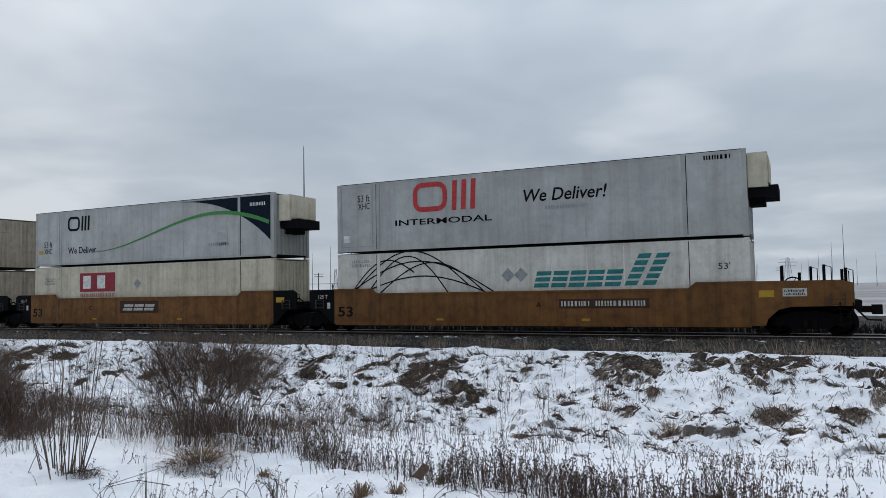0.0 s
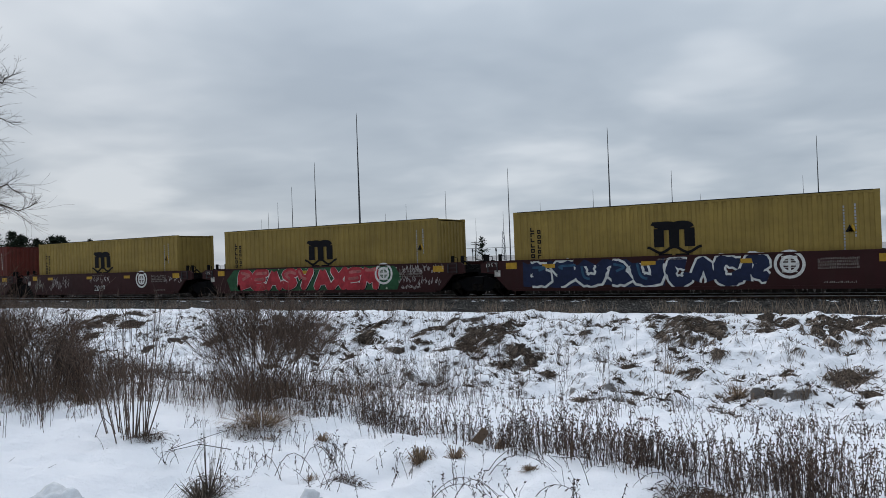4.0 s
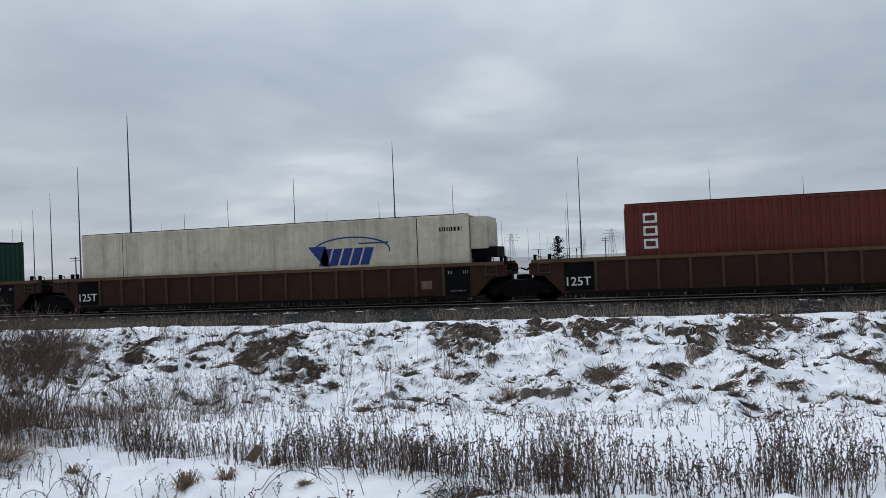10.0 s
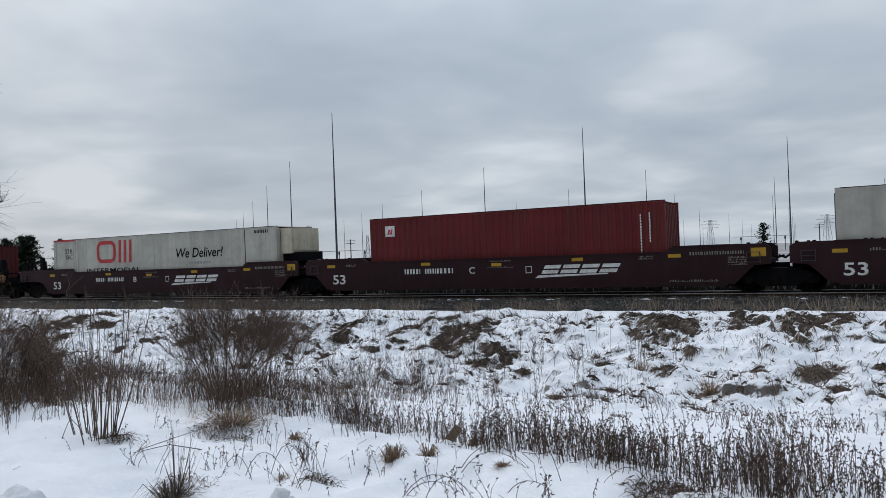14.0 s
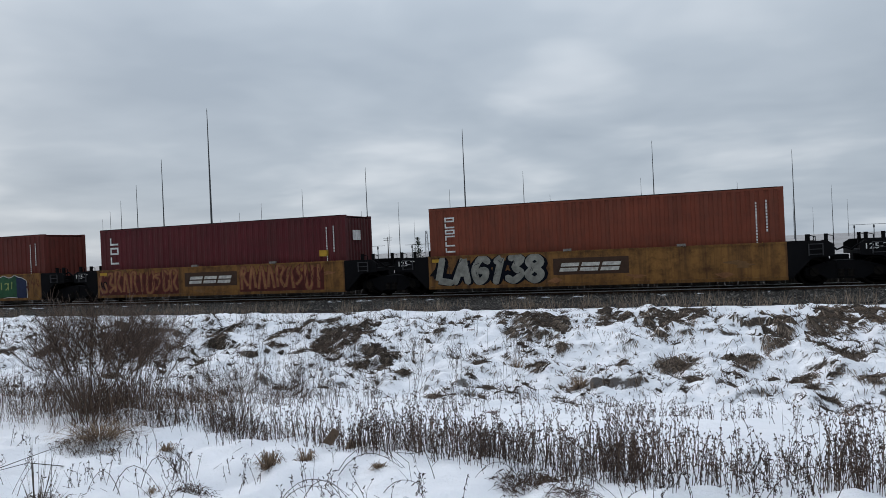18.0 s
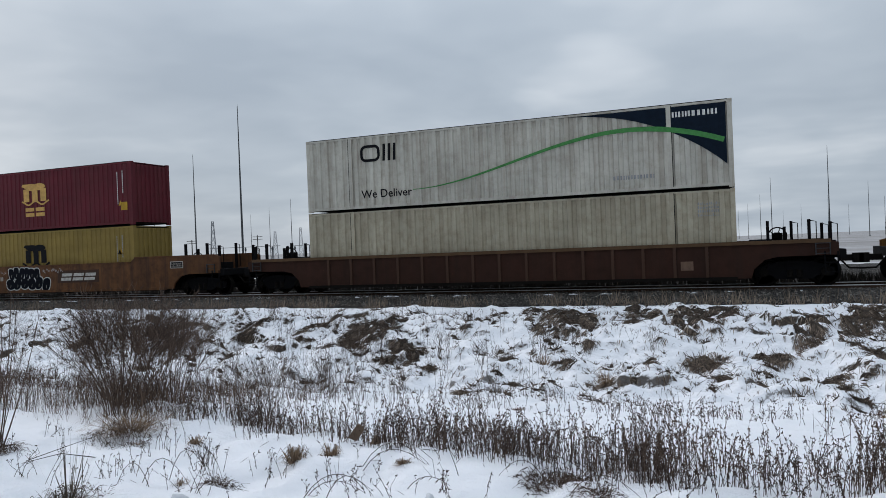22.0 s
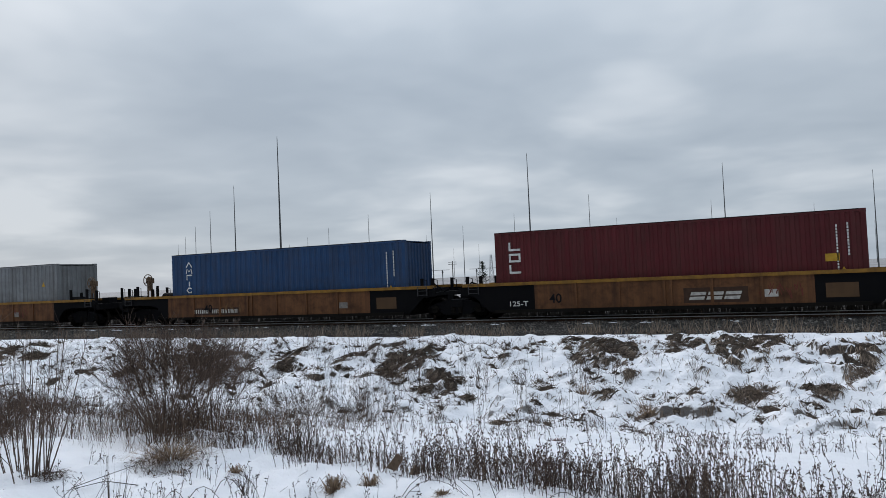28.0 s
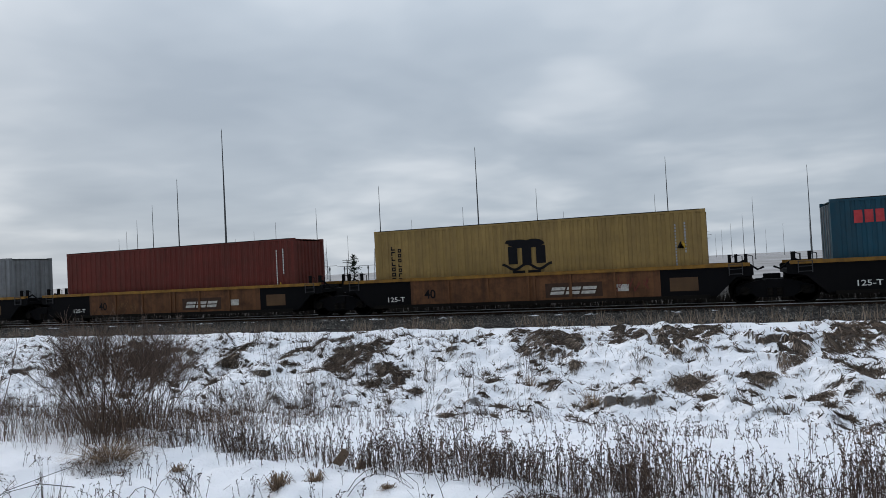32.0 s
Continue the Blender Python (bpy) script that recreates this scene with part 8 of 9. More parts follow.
def tuft(x, y, wide, tall, count, seed, label, coat, name="grass_tuft", upright=0.3):
    """One tuft of dead grass in the near snow: fine blades that rise and droop."""
    rnd = random.Random(seed)
    g = Geo()
    z = ground_z(x, y) - 0.03
    for _ in range(count):
        a, r = rnd.uniform(0, 6.283), abs(rnd.gauss(0, 0.22)) * wide
        px, py = x + math.cos(a) * r, y + math.sin(a) * r * 0.7
        out = rnd.uniform(0.1, 1.15) * wide
        h = tall * (0.12 + 0.88 * rnd.random() ** 1.6)
        stiff = rnd.random() < upright
        end = h if stiff else h * rnd.uniform(0.0, 0.6)
        lift = 0.5 if stiff else rnd.uniform(0.5, 0.85)
        m = Vector((px + math.cos(a) * out * 0.5, py + math.sin(a) * out * 0.5, z + h * lift))
        q = Vector((px + math.cos(a) * out, py + math.sin(a) * out, z + end))
        w = rnd.uniform(0.0018, 0.0044)
        side = Vector((w, rnd.uniform(-w, w), 0))
        n = len(g.v)
        b = Vector((px, py, z))
        g.v += [tuple(b - side), tuple(b + side), tuple(m + side * 0.8), tuple(m - side * 0.8), tuple(q)]
        g.f += [(n, n + 1, n + 2, n + 3), (n + 3, n + 2, n + 4)]
    return solid(name, g, coat, label, "grass", "grass tufts in the near snow")


for k, (x, y, w, t, n) in enumerate(((-4.15, 6.5, 0.17, 0.26, 300), (-3.95, 6.85, 0.13, 0.22, 150), (-3.0, 6.6, 0.11, 0.1, 160), (-4.9, 5.7, 0.11, 0.12, 120), (-5.75, 6.9, 0.13, 0.18, 120), (-6.7, 7.0, 0.12, 0.12, 90))):
    tuft(x, y, w, t, n, 100 + k, "small tuft of pale dead grass standing in snow", PALE_GRASS, upright=0.1)
tuft(-5.1, 4.55, 0.26, 0.26, 420, 120, "tuft of pale dead grass at the foot of tall stems", GRASS, upright=0.2)
tuft(-5.1, 4.6, 0.2, 0.8, 60, 119, "thin tall dead grass stems in near snow", GRASS, upright=0.95)
tuft(-7.1, 7.3, 0.65, 0.28, 420, 123, "wide pale tuft of dead grass under a bare shrub", PALE_GRASS, upright=0.4)
tuft(-7.5, 7.7, 0.8, 0.36, 300, 128, "pale grass standing between shrub stems", PALE_GRASS, upright=0.6)
tuft(-3.75, 13.2, 0.16, 0.12, 160, 124, "low reddish tuft of dead leaves on snow", straw("rust_leaves", (0.07, 0.028, 0.018), (0.17, 0.08, 0.05)))
tuft(2.3, 14.3, 0.16, 0.18, 120, 125, "small orange-brown tuft of leaves on snow", straw("orange_leaves", (0.09, 0.04, 0.015), (0.22, 0.11, 0.04)))
tuft(-2.7, 16.7, 0.28, 0.6, 160, 126, "upright tuft of pale grass on the bank", PALE_GRASS, upright=0.6)
tuft(-4.4, 17.9, 0.25, 0.4, 100, 127, "thin upright tuft of pale grass on the bank", PALE_GRASS, upright=0.6)


def branch(g, start, way, length, radius, depth, rnd, droop=0.0, sides=5, spread=0.6):
    """A limb that bends and forks into thinner ones."""
    pts = [Vector(start)]
    d = Vector(way).normalized()
    n = 4 if depth > 1 else 3
    for k in range(n):
        d = (d + Vector((rnd.gauss(0, 0.16), rnd.gauss(0, 0.16), rnd.gauss(0.03, 0.10) - droop))).normalized()
        pts.append(pts[-1] + d * (length / n))
    tip = max(radius * 0.45, 0.0019)
    g.tube(pts, [radius + (tip - radius) * i / n for i in range(n + 1)], sides if radius > 0.012 else 3, False)
    if depth <= 0:
        return
    for k in range(rnd.randrange(3, 5) if depth > 1 else rnd.randrange(3, 6)):
        i = rnd.randrange(1, n + 1)
        out = (d + Vector((rnd.gauss(0, spread), rnd.gauss(0, spread), rnd.gauss(0.12, spread * 0.6)))).normalized()
        r = max(0.0022, (radius + (tip - radius) * i / n) * rnd.uniform(0.5, 0.72))
        branch(g, pts[i], out, length * rnd.uniform(0.5, 0.82), r, depth - 1, rnd, droop, sides, spread)


def bare_tree():
    """A bare leaning tree at the edge of the thicket."""
    x, y = at_bearing(67.3, 20.0)
    z = ground_z(x, y) - 0.1
    ob = thing("bare_tree", pose(x, y, z), "bare forked tree with many fine twigs rising from brush", "tree")
    rnd = random.Random(31)
    # u runs across the spread of the crown
    u = Vector((math.cos(radians(39.6)), math.sin(radians(39.6)), 0))

    def at(a, h, off=0.0):
        return u * min(a, 1.5 + (a - 1.5) * 0.82) + Vector((0, 0, h - z)) + Vector((-u.y, u.x, 0)) * off

    def line(*pts):
        drift = rnd.gauss(0, 0.5)
        return [at(a, h, drift * k / len(pts)) for k, (a, h) in enumerate(pts)]
    trunk = Geo()
    trunk.tube([at(0.2, z - 0.1), at(0.26, 0.6), at(0.34, 1.5), at(0.43, 1.95), at(0.65, 2.46), at(0.92, 3.02)], [0.19, 0.15, 0.13, 0.12, 0.10, 0.075], 9)
    part("trunk", trunk, BARK, ob)
    limbs = ((line((0.92, 3.0), (1.18, 3.45), (1.44, 4.05), (1.6, 4.35), (1.68, 4.76), (1.89, 4.9), (1.97, 5.5), (2.2, 6.0), (2.34, 6.5), (2.27, 7.15)), 0.085),
             (line((0.91, 3.0), (0.7, 3.47), (0.66, 3.6), (0.71, 4.07), (0.7, 4.55), (0.6, 5.0), (0.4, 5.5), (0.16, 5.85), (-0.3, 6.5)), 0.06),
             (line((0.71, 4.3), (1.12, 4.75), (1.45, 5.15), (1.26, 5.6), (1.05, 6.1), (0.45, 6.65)), 0.045),
             (line((1.45, 5.15), (1.7, 5.3), (1.93, 5.55), (2.2, 5.75), (2.6, 5.9), (2.86, 6.1)), 0.028),
             (line((0.85, 2.8), (1.28, 2.9), (1.64, 3.2), (1.92, 3.45), (2.33, 3.5), (2.74, 3.6), (3.07, 3.4)), 0.055),
             (line((1.64, 3.2), (2.1, 3.25), (2.58, 3.15), (3.0, 3.0), (3.46, 3.2)), 0.035),
             (line((1.1, 2.85), (1.56, 3.0), (2.03, 2.9), (2.57, 3.0)), 0.03),
             (line((0.67, 3.55), (0.25, 3.85), (-0.07, 4.05), (-0.46, 4.3), (-1.0, 4.5)), 0.045),
             (line((-0.33, 4.2), (-0.7, 4.6), (-1.05, 4.9)), 0.028),
             (line((-0.07, 4.05), (-0.5, 4.7), (-0.75, 5.3), (-0.8, 5.8)), 0.022),
             (line((1.28, 3.6), (1.15, 4.2), (1.15, 4.6), (0.93, 5.0), (0.92, 5.4), (1.16, 5.6), (1.4, 6.05), (1.5, 6.7)), 0.04),
             (line((1.96, 5.4), (1.8, 6.05), (1.75, 6.45), (1.95, 6.9)), 0.025),
             (line((1.93, 4.9), (2.16, 5.25), (2.4, 5.6), (2.8, 5.9)), 0.025),
             (line((1.64, 4.5), (2.13, 4.7), (2.22, 4.45), (2.25, 4.2)), 0.02),
             (line((1.7, 3.35), (2.08, 3.8), (2.43, 4.1), (2.9, 4.4)), 0.028),
             (line((1.47, 5.1), (2.15, 5.15), (2.75, 5.0)), 0.02),
             (line((0.3, 3.8), (0.05, 4.5), (-0.2, 5.1), (-0.35, 5.5)), 0.024),
             (line((-0.07, 4.05), (-0.7, 4.1), (-1.25, 4.0), (-1.6, 4.1)), 0.024),
             (line((0.5, 3.6), (-0.1, 3.45), (-0.7, 3.5), (-1.1, 3.35)), 0.02),
             (line((0.68, 4.6), (0.3, 4.9), (-0.1, 5.5), (-0.3, 5.9)), 0.022))
    crown = Geo()
    for pts, r in limbs:
        smooth = [pts[0]]
        for a, b in zip(pts, pts[1:]):
            smooth += [(a + b) / 2 + Vector((rnd.gauss(0, 0.03), rnd.gauss(0, 0.06), rnd.gauss(0, 0.03))), b]
        n = len(smooth) - 1
        limb = Geo().tube(smooth, [r * 0.62 + (0.008 - r * 0.62) * i / n for i in range(n + 1)], 7, False)
        part("limb", limb, BARK, ob)
        for i in range(1, n + 1):
            for _ in range(5 if i < n else 5):
                way = (smooth[i] - smooth[i - 1]).normalized() + Vector((rnd.gauss(0, 0.55), rnd.gauss(0, 0.55), rnd.gauss(0.05, 0.4)))
                branch(crown, smooth[i - 1] + (smooth[i] - smooth[i - 1]) * rnd.random(), way, rnd.uniform(0.2, 0.68) * (0.55 if i > n - 2 else 1.0), 0.005, 1, rnd, 0.02, 4, 0.4)
    part("crown", crown, TWIG, ob, "fine dark twigs")


bare_tree()


def shrub(x, y, height, spread, stems, seed, label, coat=None, depth=2, head=0.3, twigs=3, root=0.11):
    """A many-stemmed bare shrub."""
    rnd = random.Random(seed)
    place = pose(x, y, ground_z(x, y) - 0.05)
    g = Geo()
    for _ in range(stems):
        a, lean = rnd.uniform(0, 6.283), abs(rnd.gauss(0, 0.5)) * spread / height
        way = (math.cos(a) * lean, math.sin(a) * lean, 1.0)
        r = rnd.uniform(0.004, 0.009) * (height / 1.6) ** 0.5 * (1.4 if rnd.random() < 0.15 else 1.0)
        base = Vector((rnd.gauss(0, root) * spread, rnd.gauss(0, root) * spread, 0))
        branch(g, base, way, height * rnd.uniform(0.5, 0.92), r, 0, rnd, 0.0, 4)
        for _ in range(twigs):
            w = Vector(way).normalized()
            p = base + w * (height * rnd.uniform(head, 0.75))
            branch(g, p, (w.x + rnd.gauss(0, 0.4), w.y + rnd.gauss(0, 0.4), 0.8), height * rnd.uniform(0.2, 0.4), r * 0.5, depth - 1, rnd, 0.0, 3, 0.5)
    return solid("bare_shrub", g, coat or TWIG, label, "shrub", "bare shrubs", place=place)


def vase_shrub(x, y, height, wide, stems, seed, label, crown=7):
    """A shrub whose stems fan out of one root, bare below and dense with fine twigs above; each stem is a part."""
    rnd = random.Random(seed)
    ob = thing("bare_shrub", pose(x, y, ground_z(x, y) - 0.05), label, "shrub", "bare shrubs")
    for k in range(stems):
        g = Geo()
        a = rnd.uniform(0, 6.283)
        out = wide * 0.5 * rnd.uniform(0.1, 1.0) ** 0.7
        tall = height * rnd.uniform(0.62, 1.0) * (1.0 - 0.22 * out / wide)
        foot = Vector((math.cos(a) * 0.14, math.sin(a) * 0.12, 0)) * wide * rnd.uniform(0.2, 1.2)
        sway = rnd.gauss(0, 0.05)

        def at(t):
            return foot + Vector((math.cos(a) * out * t ** 1.25 + sway * math.sin(t * 5), math.sin(a) * out * t ** 1.25, tall * t))
        r = rnd.uniform(0.005, 0.010)
        g.tube([at(q / 6) for q in range(7)], [r * (1 - 0.13 * q) for q in range(7)], 4, False)
        for _ in range(crown):
            t = rnd.uniform(0.58, 1.0)
            d = (at(t) - at(t - 0.15)).normalized()
            way = Vector((d.x + rnd.gauss(0, 0.35), d.y + rnd.gauss(0, 0.35), d.z * 0.9 + rnd.gauss(0, 0.15)))
            branch(g, at(t), way, height * rnd.uniform(0.10, 0.24), 0.003, 1, rnd, 0.0, 3, 0.5)
        part("stem", g, SHRUB_TWIG, ob)
    return ob


vase_shrub(-9.1, 9.1, 1.75, 1.95, 44, 61, "bare many-stemmed shrub with a dense dark crown", 16)
vase_shrub(-9.75, 10.4, 1.7, 1.9, 26, 62, "bare twiggy shrub with a dense top, behind another", 14)
vase_shrub(-8.6, 9.7, 1.6, 1.45, 24, 65, "dense fine-twigged shrub beside the ditch", 12)
vase_shrub(-8.5, 8.5, 1.25, 1.7, 24, 67, "low open shrub with bare dark stems", 3)
shrub(-6.0, 8.6, 0.9, 0.9, 12, 66, "low bare shrub among dead weeds")


def stem_bundle(x, y, height, count, seed, label):
    """Straight bare shoots that rise side by side from one root; each is a part."""
    rnd = random.Random(seed)
    ob = thing("bare_shrub", pose(x, y, ground_z(x, y) - 0.05), label, "shrub", "bare shrubs")
    for _ in range(count):
        g = Geo()
        fx, fy = rnd.gauss(0, 0.13), rnd.gauss(0, 0.1)
        lx, ly = fx * rnd.uniform(0.6, 2.2) + rnd.gauss(0, 0.07), fy * 1.5 + rnd.gauss(0, 0.07)
        tall, bow = height * rnd.triangular(0.35, 1.0, 0.8), rnd.gauss(0, 0.03)

        def at(t):
            return Vector((fx + lx * t + bow * math.sin(t * 3.1), fy + ly * t, tall * t))
        r = rnd.uniform(0.005, 0.0095)
        g.tube([at(q / 5) for q in range(6)], [r * (1 - 0.13 * q) for q in range(6)], 5, False)
        for _ in range(rnd.randrange(0, 4)):
            t = rnd.uniform(0.35, 0.95)
            branch(g, at(t), (rnd.gauss(0, 0.3), rnd.gauss(0, 0.3), 1.0), height * rnd.uniform(0.08, 0.22), 0.0032, 1, rnd, 0.0, 3, 0.4)
        part("stem", g, SHRUB_TWIG, ob)
    return ob


stem_bundle(-7.95, 5.95, 1.85, 30, 63, "upright bundle of bare brown stems in near snow")


def leaning_weeds(x, y, count, height, seed):
    """A small loose group of thin dead weeds in open snow."""
    rnd, g = random.Random(seed), Geo()
    for _ in range(count):
        weed(g, rnd.gauss(x, 0.12), rnd.gauss(y, 0.08), height * rnd.uniform(0.4, 1.0), rnd, rnd.randrange(3, 9), 0.4)
    solid("leaning_weed", g, STALK, "thin leaning dead weeds standing alone in snow", "weed", "weeds in open snow")


leaning_weeds(-7.35, 3.75, 4, 0.55, 64)
leaning_weeds(-5.9, 5.3, 4, 0.4, 68)
leaning_weeds(-3.55, 6.2, 3, 0.42, 69)
leaning_weeds(-4.75, 5.95, 7, 0.34, 70)
leaning_weeds(-5.45, 6.5, 6, 0.3, 71)
leaning_weeds(-2.9, 5.75, 4, 0.3, 72)
leaning_weeds(-6.1, 6.9, 7, 0.36, 73)
leaning_weeds(-0.5, 6.1, 5, 0.34, 74)
leaning_weeds(-5.75, 5.75, 9, 0.3, 75)
leaning_weeds(-5.0, 6.2, 10, 0.26, 76)
leaning_weeds(-4.3, 5.35, 7, 0.28, 77)
leaning_weeds(-6.6, 5.4, 6, 0.34, 78)
rnd_brush = random.Random(17)
for k in range(118):
    az, d = rnd_brush.uniform(56.0, 87) if k > 9 else rnd_brush.uniform(54.5, 58), rnd_brush.uniform(14.0, 23.5)
    tall = rnd_brush.uniform(1.5, 2.7) * min(1.08, 0.42 + 0.048 * max(0.0, az - 54))
    if k <= 9:
        tall *= 0.6
    bx, by = at_bearing(az, d)
    shrub(bx, by, tall, tall * rnd_brush.uniform(0.9, 1.4) * (0.45 if az < 62 else 1.0), 16, 200 + k, "bare brown brush in a dense thicket", RED_TWIG if k % 2 == 0 else TWIG)
for k, (bx, by, h) in enumerate(((-15.5, 17.5, 1.0), (-18.0, 16.5, 1.3), (-13.0, 17.0, 0.9), (-21.5, 17.0, 1.5), (-11.6, 20.2, 0.8), (-14.2, 20.8, 0.9), (-24.5, 19.5, 1.2), (-28.0, 18.0, 1.5), (-32.0, 20.5, 1.6), (-9.6, 16.2, 0.8), (-1.9, 18.9, 0.7), (-7.8, 13.4, 0.5), (-7.2, 15.6, 0.6), (-8.9, 14.6, 0.75), (-5.9, 17.6, 0.8), (-7.4, 18.4, 0.9), (-10.2, 13.0, 0.6), (-9.2, 18.6, 0.9))):
    shrub(bx, by, h, h * 0.7, 14, 300 + k, "small bare shrub on the railway bank", None, 1)


for k in range(14):
    bx = rnd_brush.uniform(-15.5, -9.4)
    by = rnd_brush.uniform(9.2, 13.2) - 0.25 * max(0.0, -bx - 11)
    shrub(bx, by, rnd_brush.uniform(0.35, 0.7), 0.8, 14, 420 + k, "low bare brush between the ditch and the thicket", RED_TWIG if k % 2 else TWIG)


for k in range(16):
    bx, by = at_bearing(rnd_brush.uniform(63.5, 72), rnd_brush.uniform(16.5, 20.5))
    shrub(bx, by, rnd_brush.uniform(2.4, 3.3), 1.6, 14, 520 + k, "tall bare brush round the foot of a tree", TWIG)
for k in range(12):
    bx, by = at_bearing(rnd_brush.uniform(55.0, 60.5), rnd_brush.uniform(12.6, 15.0))
    shrub(bx, by, rnd_brush.uniform(0.3, 0.55), 0.8, 14, 450 + k, "low dark scrub at the edge of the thicket", RED_TWIG if k % 3 else TWIG)


def make_brambles():
    """Long thin canes arching through the thicket and over its edge."""
    rnd, g = random.Random(83), Geo()
    for _ in range(620):
        az, d = rnd.uniform(54.5, 87), rnd.uniform(13.0, 19.5)
        x, y = at_bearing(az, d)
        z = ground_z(x, y)
        a, reach = rnd.uniform(0, 6.283), rnd.uniform(0.5, 1.9)
        tall = rnd.uniform(0.35, 1.5) * min(1.0, 0.45 + 0.05 * max(0.0, az - 52))
        dx, dy = math.cos(a) * reach, math.sin(a) * reach * 0.7
        end = rnd.uniform(0.1, 0.9)
        twig(g, [(x + dx * t + rnd.gauss(0, 0.02), y + dy * t, z + tall * (2.3 * t - (2.3 - end) * t * t)) for t in (0, 0.17, 0.34, 0.5, 0.67, 0.84, 1.0)], rnd.uniform(0.003, 0.008), 0.002)
    solid("brambles", g, TWIG, "long thin dead canes arching through the thicket", "bramble", kind="stuff")


make_brambles()


def make_thicket_grass():
    rnd = random.Random(23)
    g = Geo()
    for _ in range(6200):
        az, d = rnd.uniform(54.0, 87), rnd.triangular(12.2, 20.5, 13.2)
        if az < 57 and rnd.random() < 0.35:
            continue
        x, y = at_bearing(az, d)
        z = ground_z(x, y) - 0.03
        h = rnd.triangular(0.2, 1.1, 0.45) * (0.6 if az < 58 else 1.0)
        lean = rnd.gauss(0, 0.18)
        blade(g, (x, y, z), (x + lean, y + rnd.gauss(0, 0.1), z + h), rnd.uniform(0.005, 0.013), 0.0)
    solid("thicket_grass", g, straw("brown_reeds", (0.062, 0.043, 0.032), (0.30, 0.205, 0.145)), "tall brown dead grass at the foot of the thicket", "grass", kind="stuff")


make_thicket_grass()


def make_shrub_grass():
    """Brown grass and stems standing between the shrubs on the edge of the ditch."""
    rnd, g = random.Random(29), Geo()
    for _ in range(1800):
        x, y = rnd.gauss(-9.3, 1.5), rnd.gauss(9.6, 1.0)
        if y < 7.6 or x > -6.2:
            continue
        z = ground_z(x, y) - 0.03
        blade(g, (x, y, z), (x + rnd.gauss(0, 0.12), y + rnd.gauss(0, 0.1), z + rnd.triangular(0.15, 0.8, 0.3)), rnd.uniform(0.003, 0.008), 0.0)
    solid("shrub_grass", g, MATS["brown_reeds"], "brown dead grass standing between bare shrubs", "grass", kind="stuff")


make_shrub_grass()


def bent_stalks():
    """Single dead canes bowed over the near snow."""
    rnd = random.Random(41)
    spots = ((-3.43, 6.56, 0.68, 0.1, 0.24), (-3.4, 6.5, 0.62, 0.14, 0.2), (-3.57, 5.7, 0.6, 0.2, 0.2), (-3.62, 5.85, 0.55, 0.1, 0.14), (-3.3, 5.6, 0.45, 0.1, 0.24), (-2.75, 6.1, 0.4, 0.1, 0.12),
             (-5.2, 5.5, 0.7, -0.1, 0.3), (-5.1, 5.75, 0.65, -0.15, 0.34), (-4.9, 5.3, -0.5, 0.1, 0.25), (-4.85, 5.9, 0.5, -0.25, 0.3), (-1.3, 6.2, 0.6, 0.0, 0.2),
             (-7.65, 3.1, -0.35, 1.35, 0.3), (-7.6, 3.15, -0.5, 1.1, 0.45), (-0.4, 6.6, 0.5, 0.1, 0.25), (-1.75, 6.6, 0.55, 0.2, 0.22), (-1.6, 6.7, -0.4, -0.2, 0.2), (0.4, 6.5, 0.7, 0.3, 0.25), (0.9, 6.4, 0.5, 0.25, 0.3))
    for k, (x, y, dx, dy, h) in enumerate(spots):
        g = Geo()
        z = ground_z(x, y) - 0.02
        zt = ground_z(x + dx, y + dy)
        pts = [(x + dx * t, y + dy * t, z + (zt - z) * t + h * 4 * t * (1 - t) * (1.1 - 0.3 * t)) for t in (0, 0.15, 0.3, 0.45, 0.6, 0.75, 0.9, 0.98)]
        twig(g, pts, 0.0042, 0.0018)
        for _ in range(5):
            t = rnd.randrange(2, 8)
            p = pts[t]
            blade(g, p, (p[0] + rnd.uniform(-0.07, 0.07), p[1] + rnd.uniform(-0.04, 0.04), p[2] - rnd.uniform(0.01, 0.07)), 0.006, 0.0)
            if rnd.random() < 0.4:
                q = (p[0] + rnd.uniform(-0.12, 0.12), p[1], p[2] + rnd.uniform(-0.02, 0.14))
                twig(g, [p, q], 0.002, 0.001)
        solid("bent_cane", g, STALK, "dead brown cane bowed down over the snow", "plant stem", "bent canes in the snow")


bent_stalks()


def forked_stick(x, y, turn, label, limbs):
    """A dead stick with side branches standing in the snow."""
    g = Geo()
    for pts, r in limbs:
        twig(g, pts, r * 0.65, r * 0.4)
    ob = solid("forked_stick", g, BARK, label, "stick", "dead sticks in the snow")
    ob.matrix_world = pose(x, y, ground_z(x, y) - 0.03, 0, 0, turn)


forked_stick(-2.35, 6.42, 30, "dark forked stick standing in the near snow", (([(0, 0, 0), (-0.03, 0, 0.12), (-0.09, 0.02, 0.30)], 0.007), ([(-0.09, 0.02, 0.29), (-0.2, 0.03, 0.27), (-0.36, 0.02, 0.30)], 0.006), ([(-0.34, 0.02, 0.29), (-0.24, 0.0, 0.2), (-0.22, -0.02, 0.0)], 0.005), ([(-0.03, 0, 0.14), (0.05, 0.0, 0.22)], 0.004)))
forked_stick(-6.5, 6.2, 35, "broken dark branch leaning over the near snow", (([(0, 0, 0.02), (-0.35, 0.0, 0.10), (-0.8, 0.02, 0.02)], 0.009), ([(-0.7, 0.02, 0.05), (-0.3, 0.05, 0.16), (0.1, 0.05, 0.27)], 0.008), ([(-0.62, 0.0, 0.05), (-0.82, -0.05, -0.02)], 0.006)))
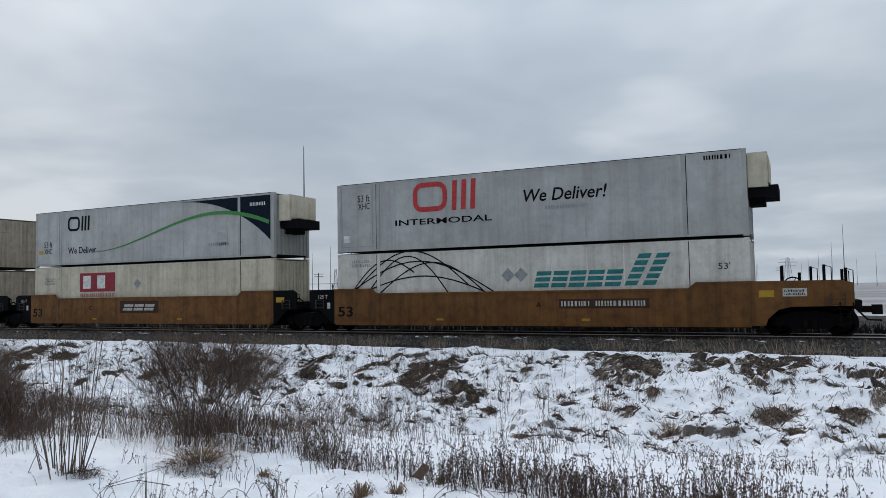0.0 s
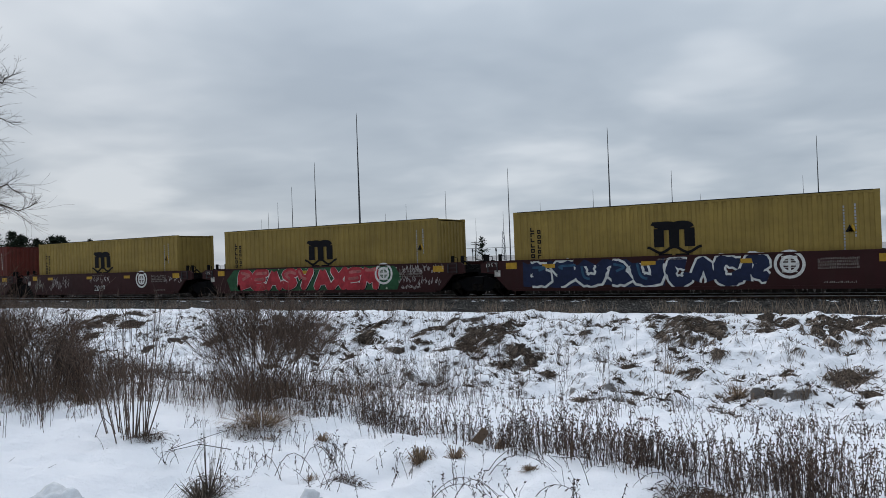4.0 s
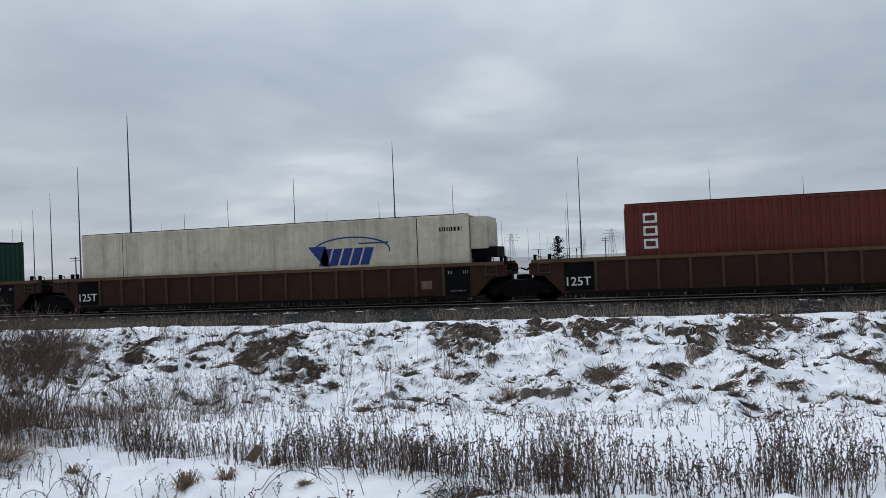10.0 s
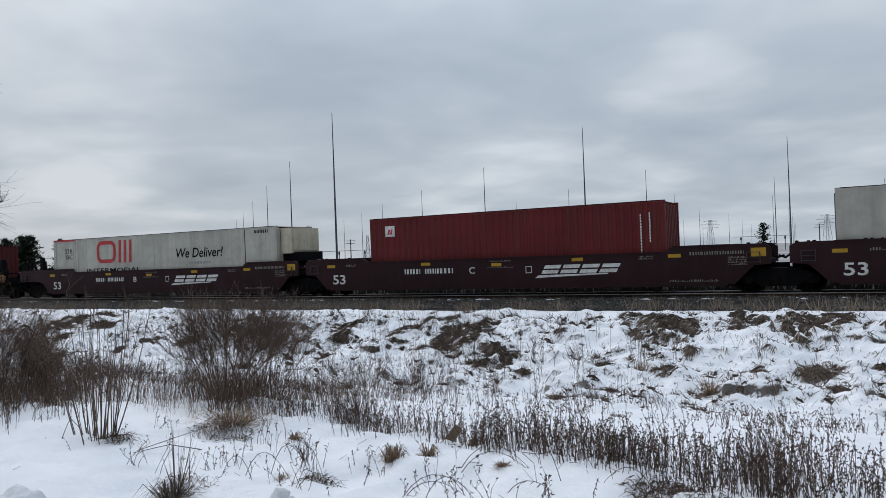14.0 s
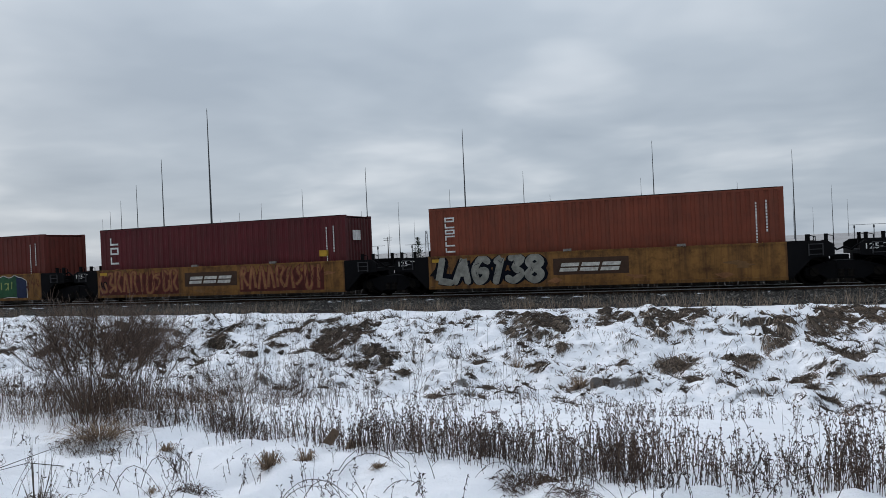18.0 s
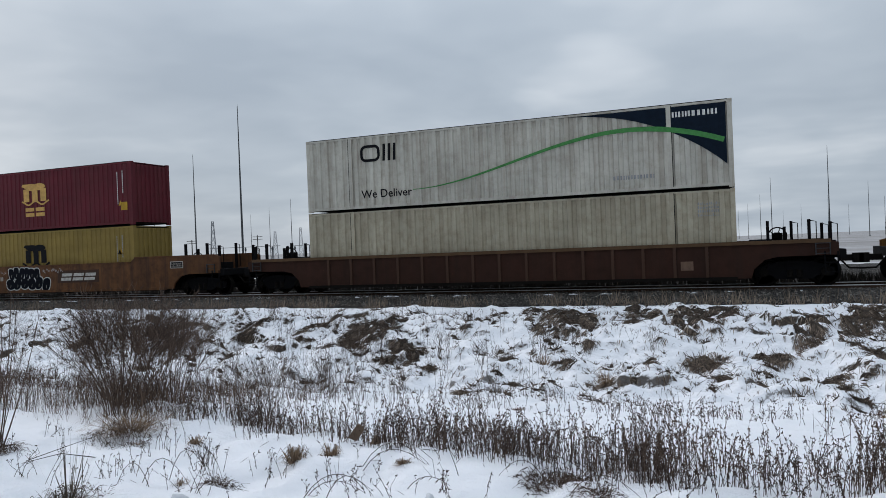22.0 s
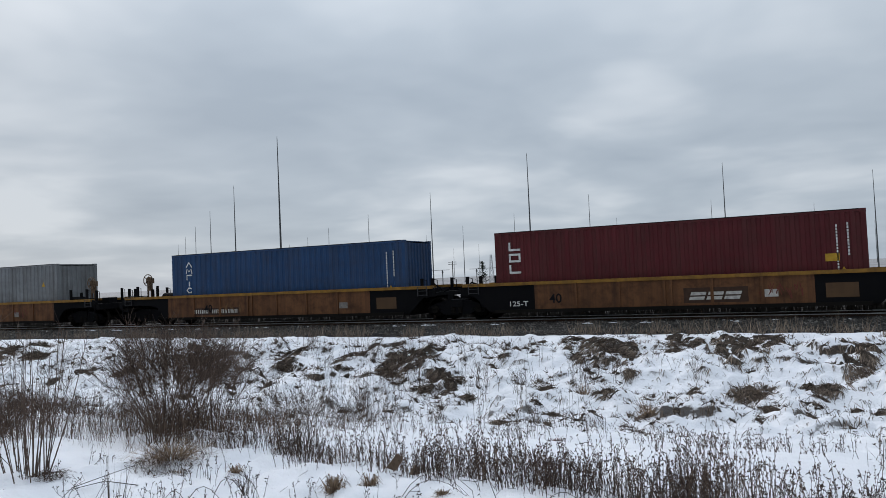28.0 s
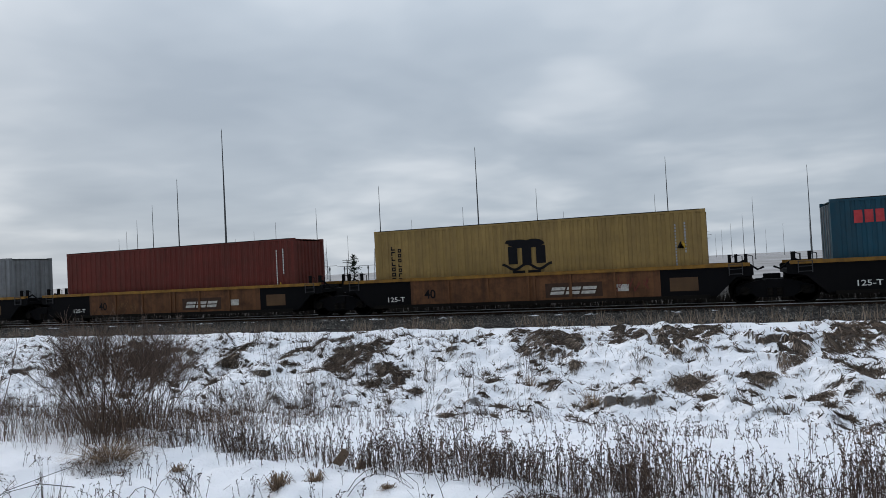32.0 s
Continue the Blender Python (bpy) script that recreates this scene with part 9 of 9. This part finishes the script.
forked_stick(-8.35, 5.75, 40, "short bent stick stuck in the near snow", (([(0, 0, 0), (0.08, 0, 0.2), (0.13, 0.0, 0.3)], 0.008), ([(0.12, 0, 0.28), (0.2, 0.0, 0.18), (0.27, 0.0, 0.04)], 0.007)))


def stem_tangle(x, y, wide, count, seed, label):
    """A low mound of tangled dead stems half buried in snow."""
    rnd, g = random.Random(seed), Geo()
    for _ in range(count):
        a, r = rnd.uniform(0, 6.283), rnd.random() ** 0.5 * wide
        px, py = x + math.cos(a) * r, y + math.sin(a) * r * 0.7
        z = ground_z(px, py) - 0.02
        lift = (1 - r / wide) * wide * 0.45 + 0.03
        b, reach = rnd.uniform(0, 6.283), rnd.uniform(0.06, 0.22)
        q = (px + math.cos(b) * reach, py + math.sin(b) * reach, z + lift * rnd.uniform(0.2, 1.0))
        m = ((px + q[0]) / 2, (py + q[1]) / 2, z + lift * rnd.uniform(0.7, 1.4))
        twig(g, [(px, py, z), m, q], 0.0022, 0.0012)
        for _ in range(2):
            blade(g, m, (m[0] + rnd.gauss(0, 0.03), m[1] + rnd.gauss(0, 0.03), m[2] - rnd.uniform(0.0, 0.05)), rnd.uniform(0.003, 0.008), 0.004)
    solid("stem_tangle", g, BROWN_STALK, label, "dead plant", "tangled dead plants in the snow")


stem_tangle(-1.5, 6.55, 0.3, 260, 91, "low tangle of dead leafy stems half buried in snow")
stem_tangle(-1.05, 6.3, 0.2, 90, 92, "low tangle of dead leafy stems half buried in snow")
stem_tangle(-7.0, 7.0, 0.5, 160, 93, "tangle of dead stems under a bare shrub")
stem_tangle(-4.5, 5.75, 0.14, 70, 94, "small tangle of dead leaves in the near snow")
stem_tangle(-5.4, 5.0, 0.28, 60, 95, "drooping dead leafy stems in the near snow")
stem_tangle(-7.6, 5.95, 0.18, 120, 96, "dark dead leaves at the foot of upright stems")

def wooden_offcut(x, y, turn, tilt, size):
    g = Geo()
    w, h, t = size
    g.plate([(-w / 2, 0), (w / 2, 0), (w / 2, h * 0.82), (w * 0.28, h), (-w / 2, h * 0.93)], -t / 2, t / 2)
    ob = solid("broken_board", g, plain("weathered_board", (0.15, 0.105, 0.075), 0.85, 0.0, 0.35, 14.0), "broken piece of weathered brown board stuck in the snow", "board", "broken boards")
    ob.matrix_world = pose(x, y, ground_z(x, y) - 0.04, tilt, 0, turn) @ pose(0, 0, 0, 0, 38, 0)


def make_litter():
    """Bits of stem and leaf lying on the near snow."""
    rnd, g = random.Random(77), Geo()
    for _ in range(200):
        x, y = rnd.uniform(-9.5, 3.5), rnd.uniform(3.2, 8.6)
        if x < -6 and rnd.random() < 0.6:
            continue
        a, size = rnd.uniform(0, 6.283), rnd.uniform(0.02, 0.12)
        z = ground_z(x, y) + 0.008
        q = (x + math.cos(a) * size, y + math.sin(a) * size)
        twig(g, [(x, y, z), (q[0], q[1], ground_z(*q) + rnd.uniform(0.005, 0.05))], 0.0025, 0.0015)
    for _ in range(420):
        x, y = rnd.uniform(-8.2, 2.0), rnd.uniform(5.2, 7.6)
        if noise.noise((x * 1.3, y * 1.6, 12.0)) < 0.16:
            continue
        weed(g, x, y, rnd.triangular(0.05, 0.36, 0.14), rnd, rnd.randrange(4, 12), 0.3)
    solid("plant_litter", g, STALK, "bits of dead stem and leaf on the near snow", "litter", kind="stuff")


make_litter()
wooden_offcut(-4.02, 7.4, 14, -12, (0.10, 0.23, 0.03))
wooden_offcut(-3.8, 7.5, 40, -25, (0.085, 0.16, 0.025))

SNOW_LUMP = plain("packed_snow", (0.60, 0.615, 0.64), 0.7, 0.0, 0.3, 9.0)


def snow_chunk(x, y, size, seed):
    """A broken lump of ploughed snow."""
    bm = bmesh.new()
    bmesh.ops.create_icosphere(bm, subdivisions=4, radius=1.0)
    for v in bm.verts:
        p = v.co.copy()
        k = 0.9 + 0.6 * noise.noise(p * 1.1 + Vector((seed * 3.7, 0, 0))) + 0.35 * abs(noise.noise(p * 2.6 + Vector((0, seed, 0)))) + 0.2 * noise.noise(p * 5.0) + 0.07 * noise.noise(p * 12.0)
        v.co = Vector((p.x * size * k, p.y * size * 0.8 * k, p.z * size * 0.8 * k))
    me = bpy.data.meshes.new("snow_chunk")
    bm.to_mesh(me)
    bm.free()
    me.polygons.foreach_set("use_smooth", [True] * len(me.polygons))
    me.materials.append(SNOW_LUMP)
    ob = new("snow_chunk", me)
    ob.matrix_world = pose(x, y, ground_z(x, y) - size * 0.12, 0, 0, seed * 40)
    tagged(ob, "broken lump of ploughed snow lying on the snow", "snow", "snow lumps by the road")


for k, (x, y, s) in enumerate(((-6.22, 3.95, 0.34), (-4.15, 4.8, 0.2), (-2.3, 5.6, 0.13), (-6.75, 3.5, 0.17), (-5.5, 4.05, 0.12), (-7.5, 3.0, 0.2), (-7.1, 3.15, 0.16), (-4.6, 4.5, 0.12))):
    snow_chunk(x, y, s, k + 1)

# ---------------------------------------------------------------- what moves


def motions():
    """The whole train rolls past towards +x, and its wheels turn."""
    for ob, x, z in MOVERS:
        walk(ob, [(t, pose(x + s, TRACK_Y, z)) for t, s in TRAVEL])
    # one turning for the leading and one for the trailing axle of a bogie; all the others share it
    shared = {}
    times, ways = zip(*TRAVEL)
    for axle, along in BOGIES:
        if along not in shared:
            rows = []
            for k in range(961):
                t = k / 30
                angle = math.degrees(float(np.interp(t, times, ways)) / 0.46)
                rows.append((t, pose(along, 0, 0.46, 0, angle, 0)))
            walk(axle, rows)
            shared[along] = axle.animation_data
        else:
            axle.rotation_mode = "QUATERNION"
            keys = axle.animation_data_create()
            keys.action = shared[along].action
            keys.action_slot = shared[along].action_slot


motions()
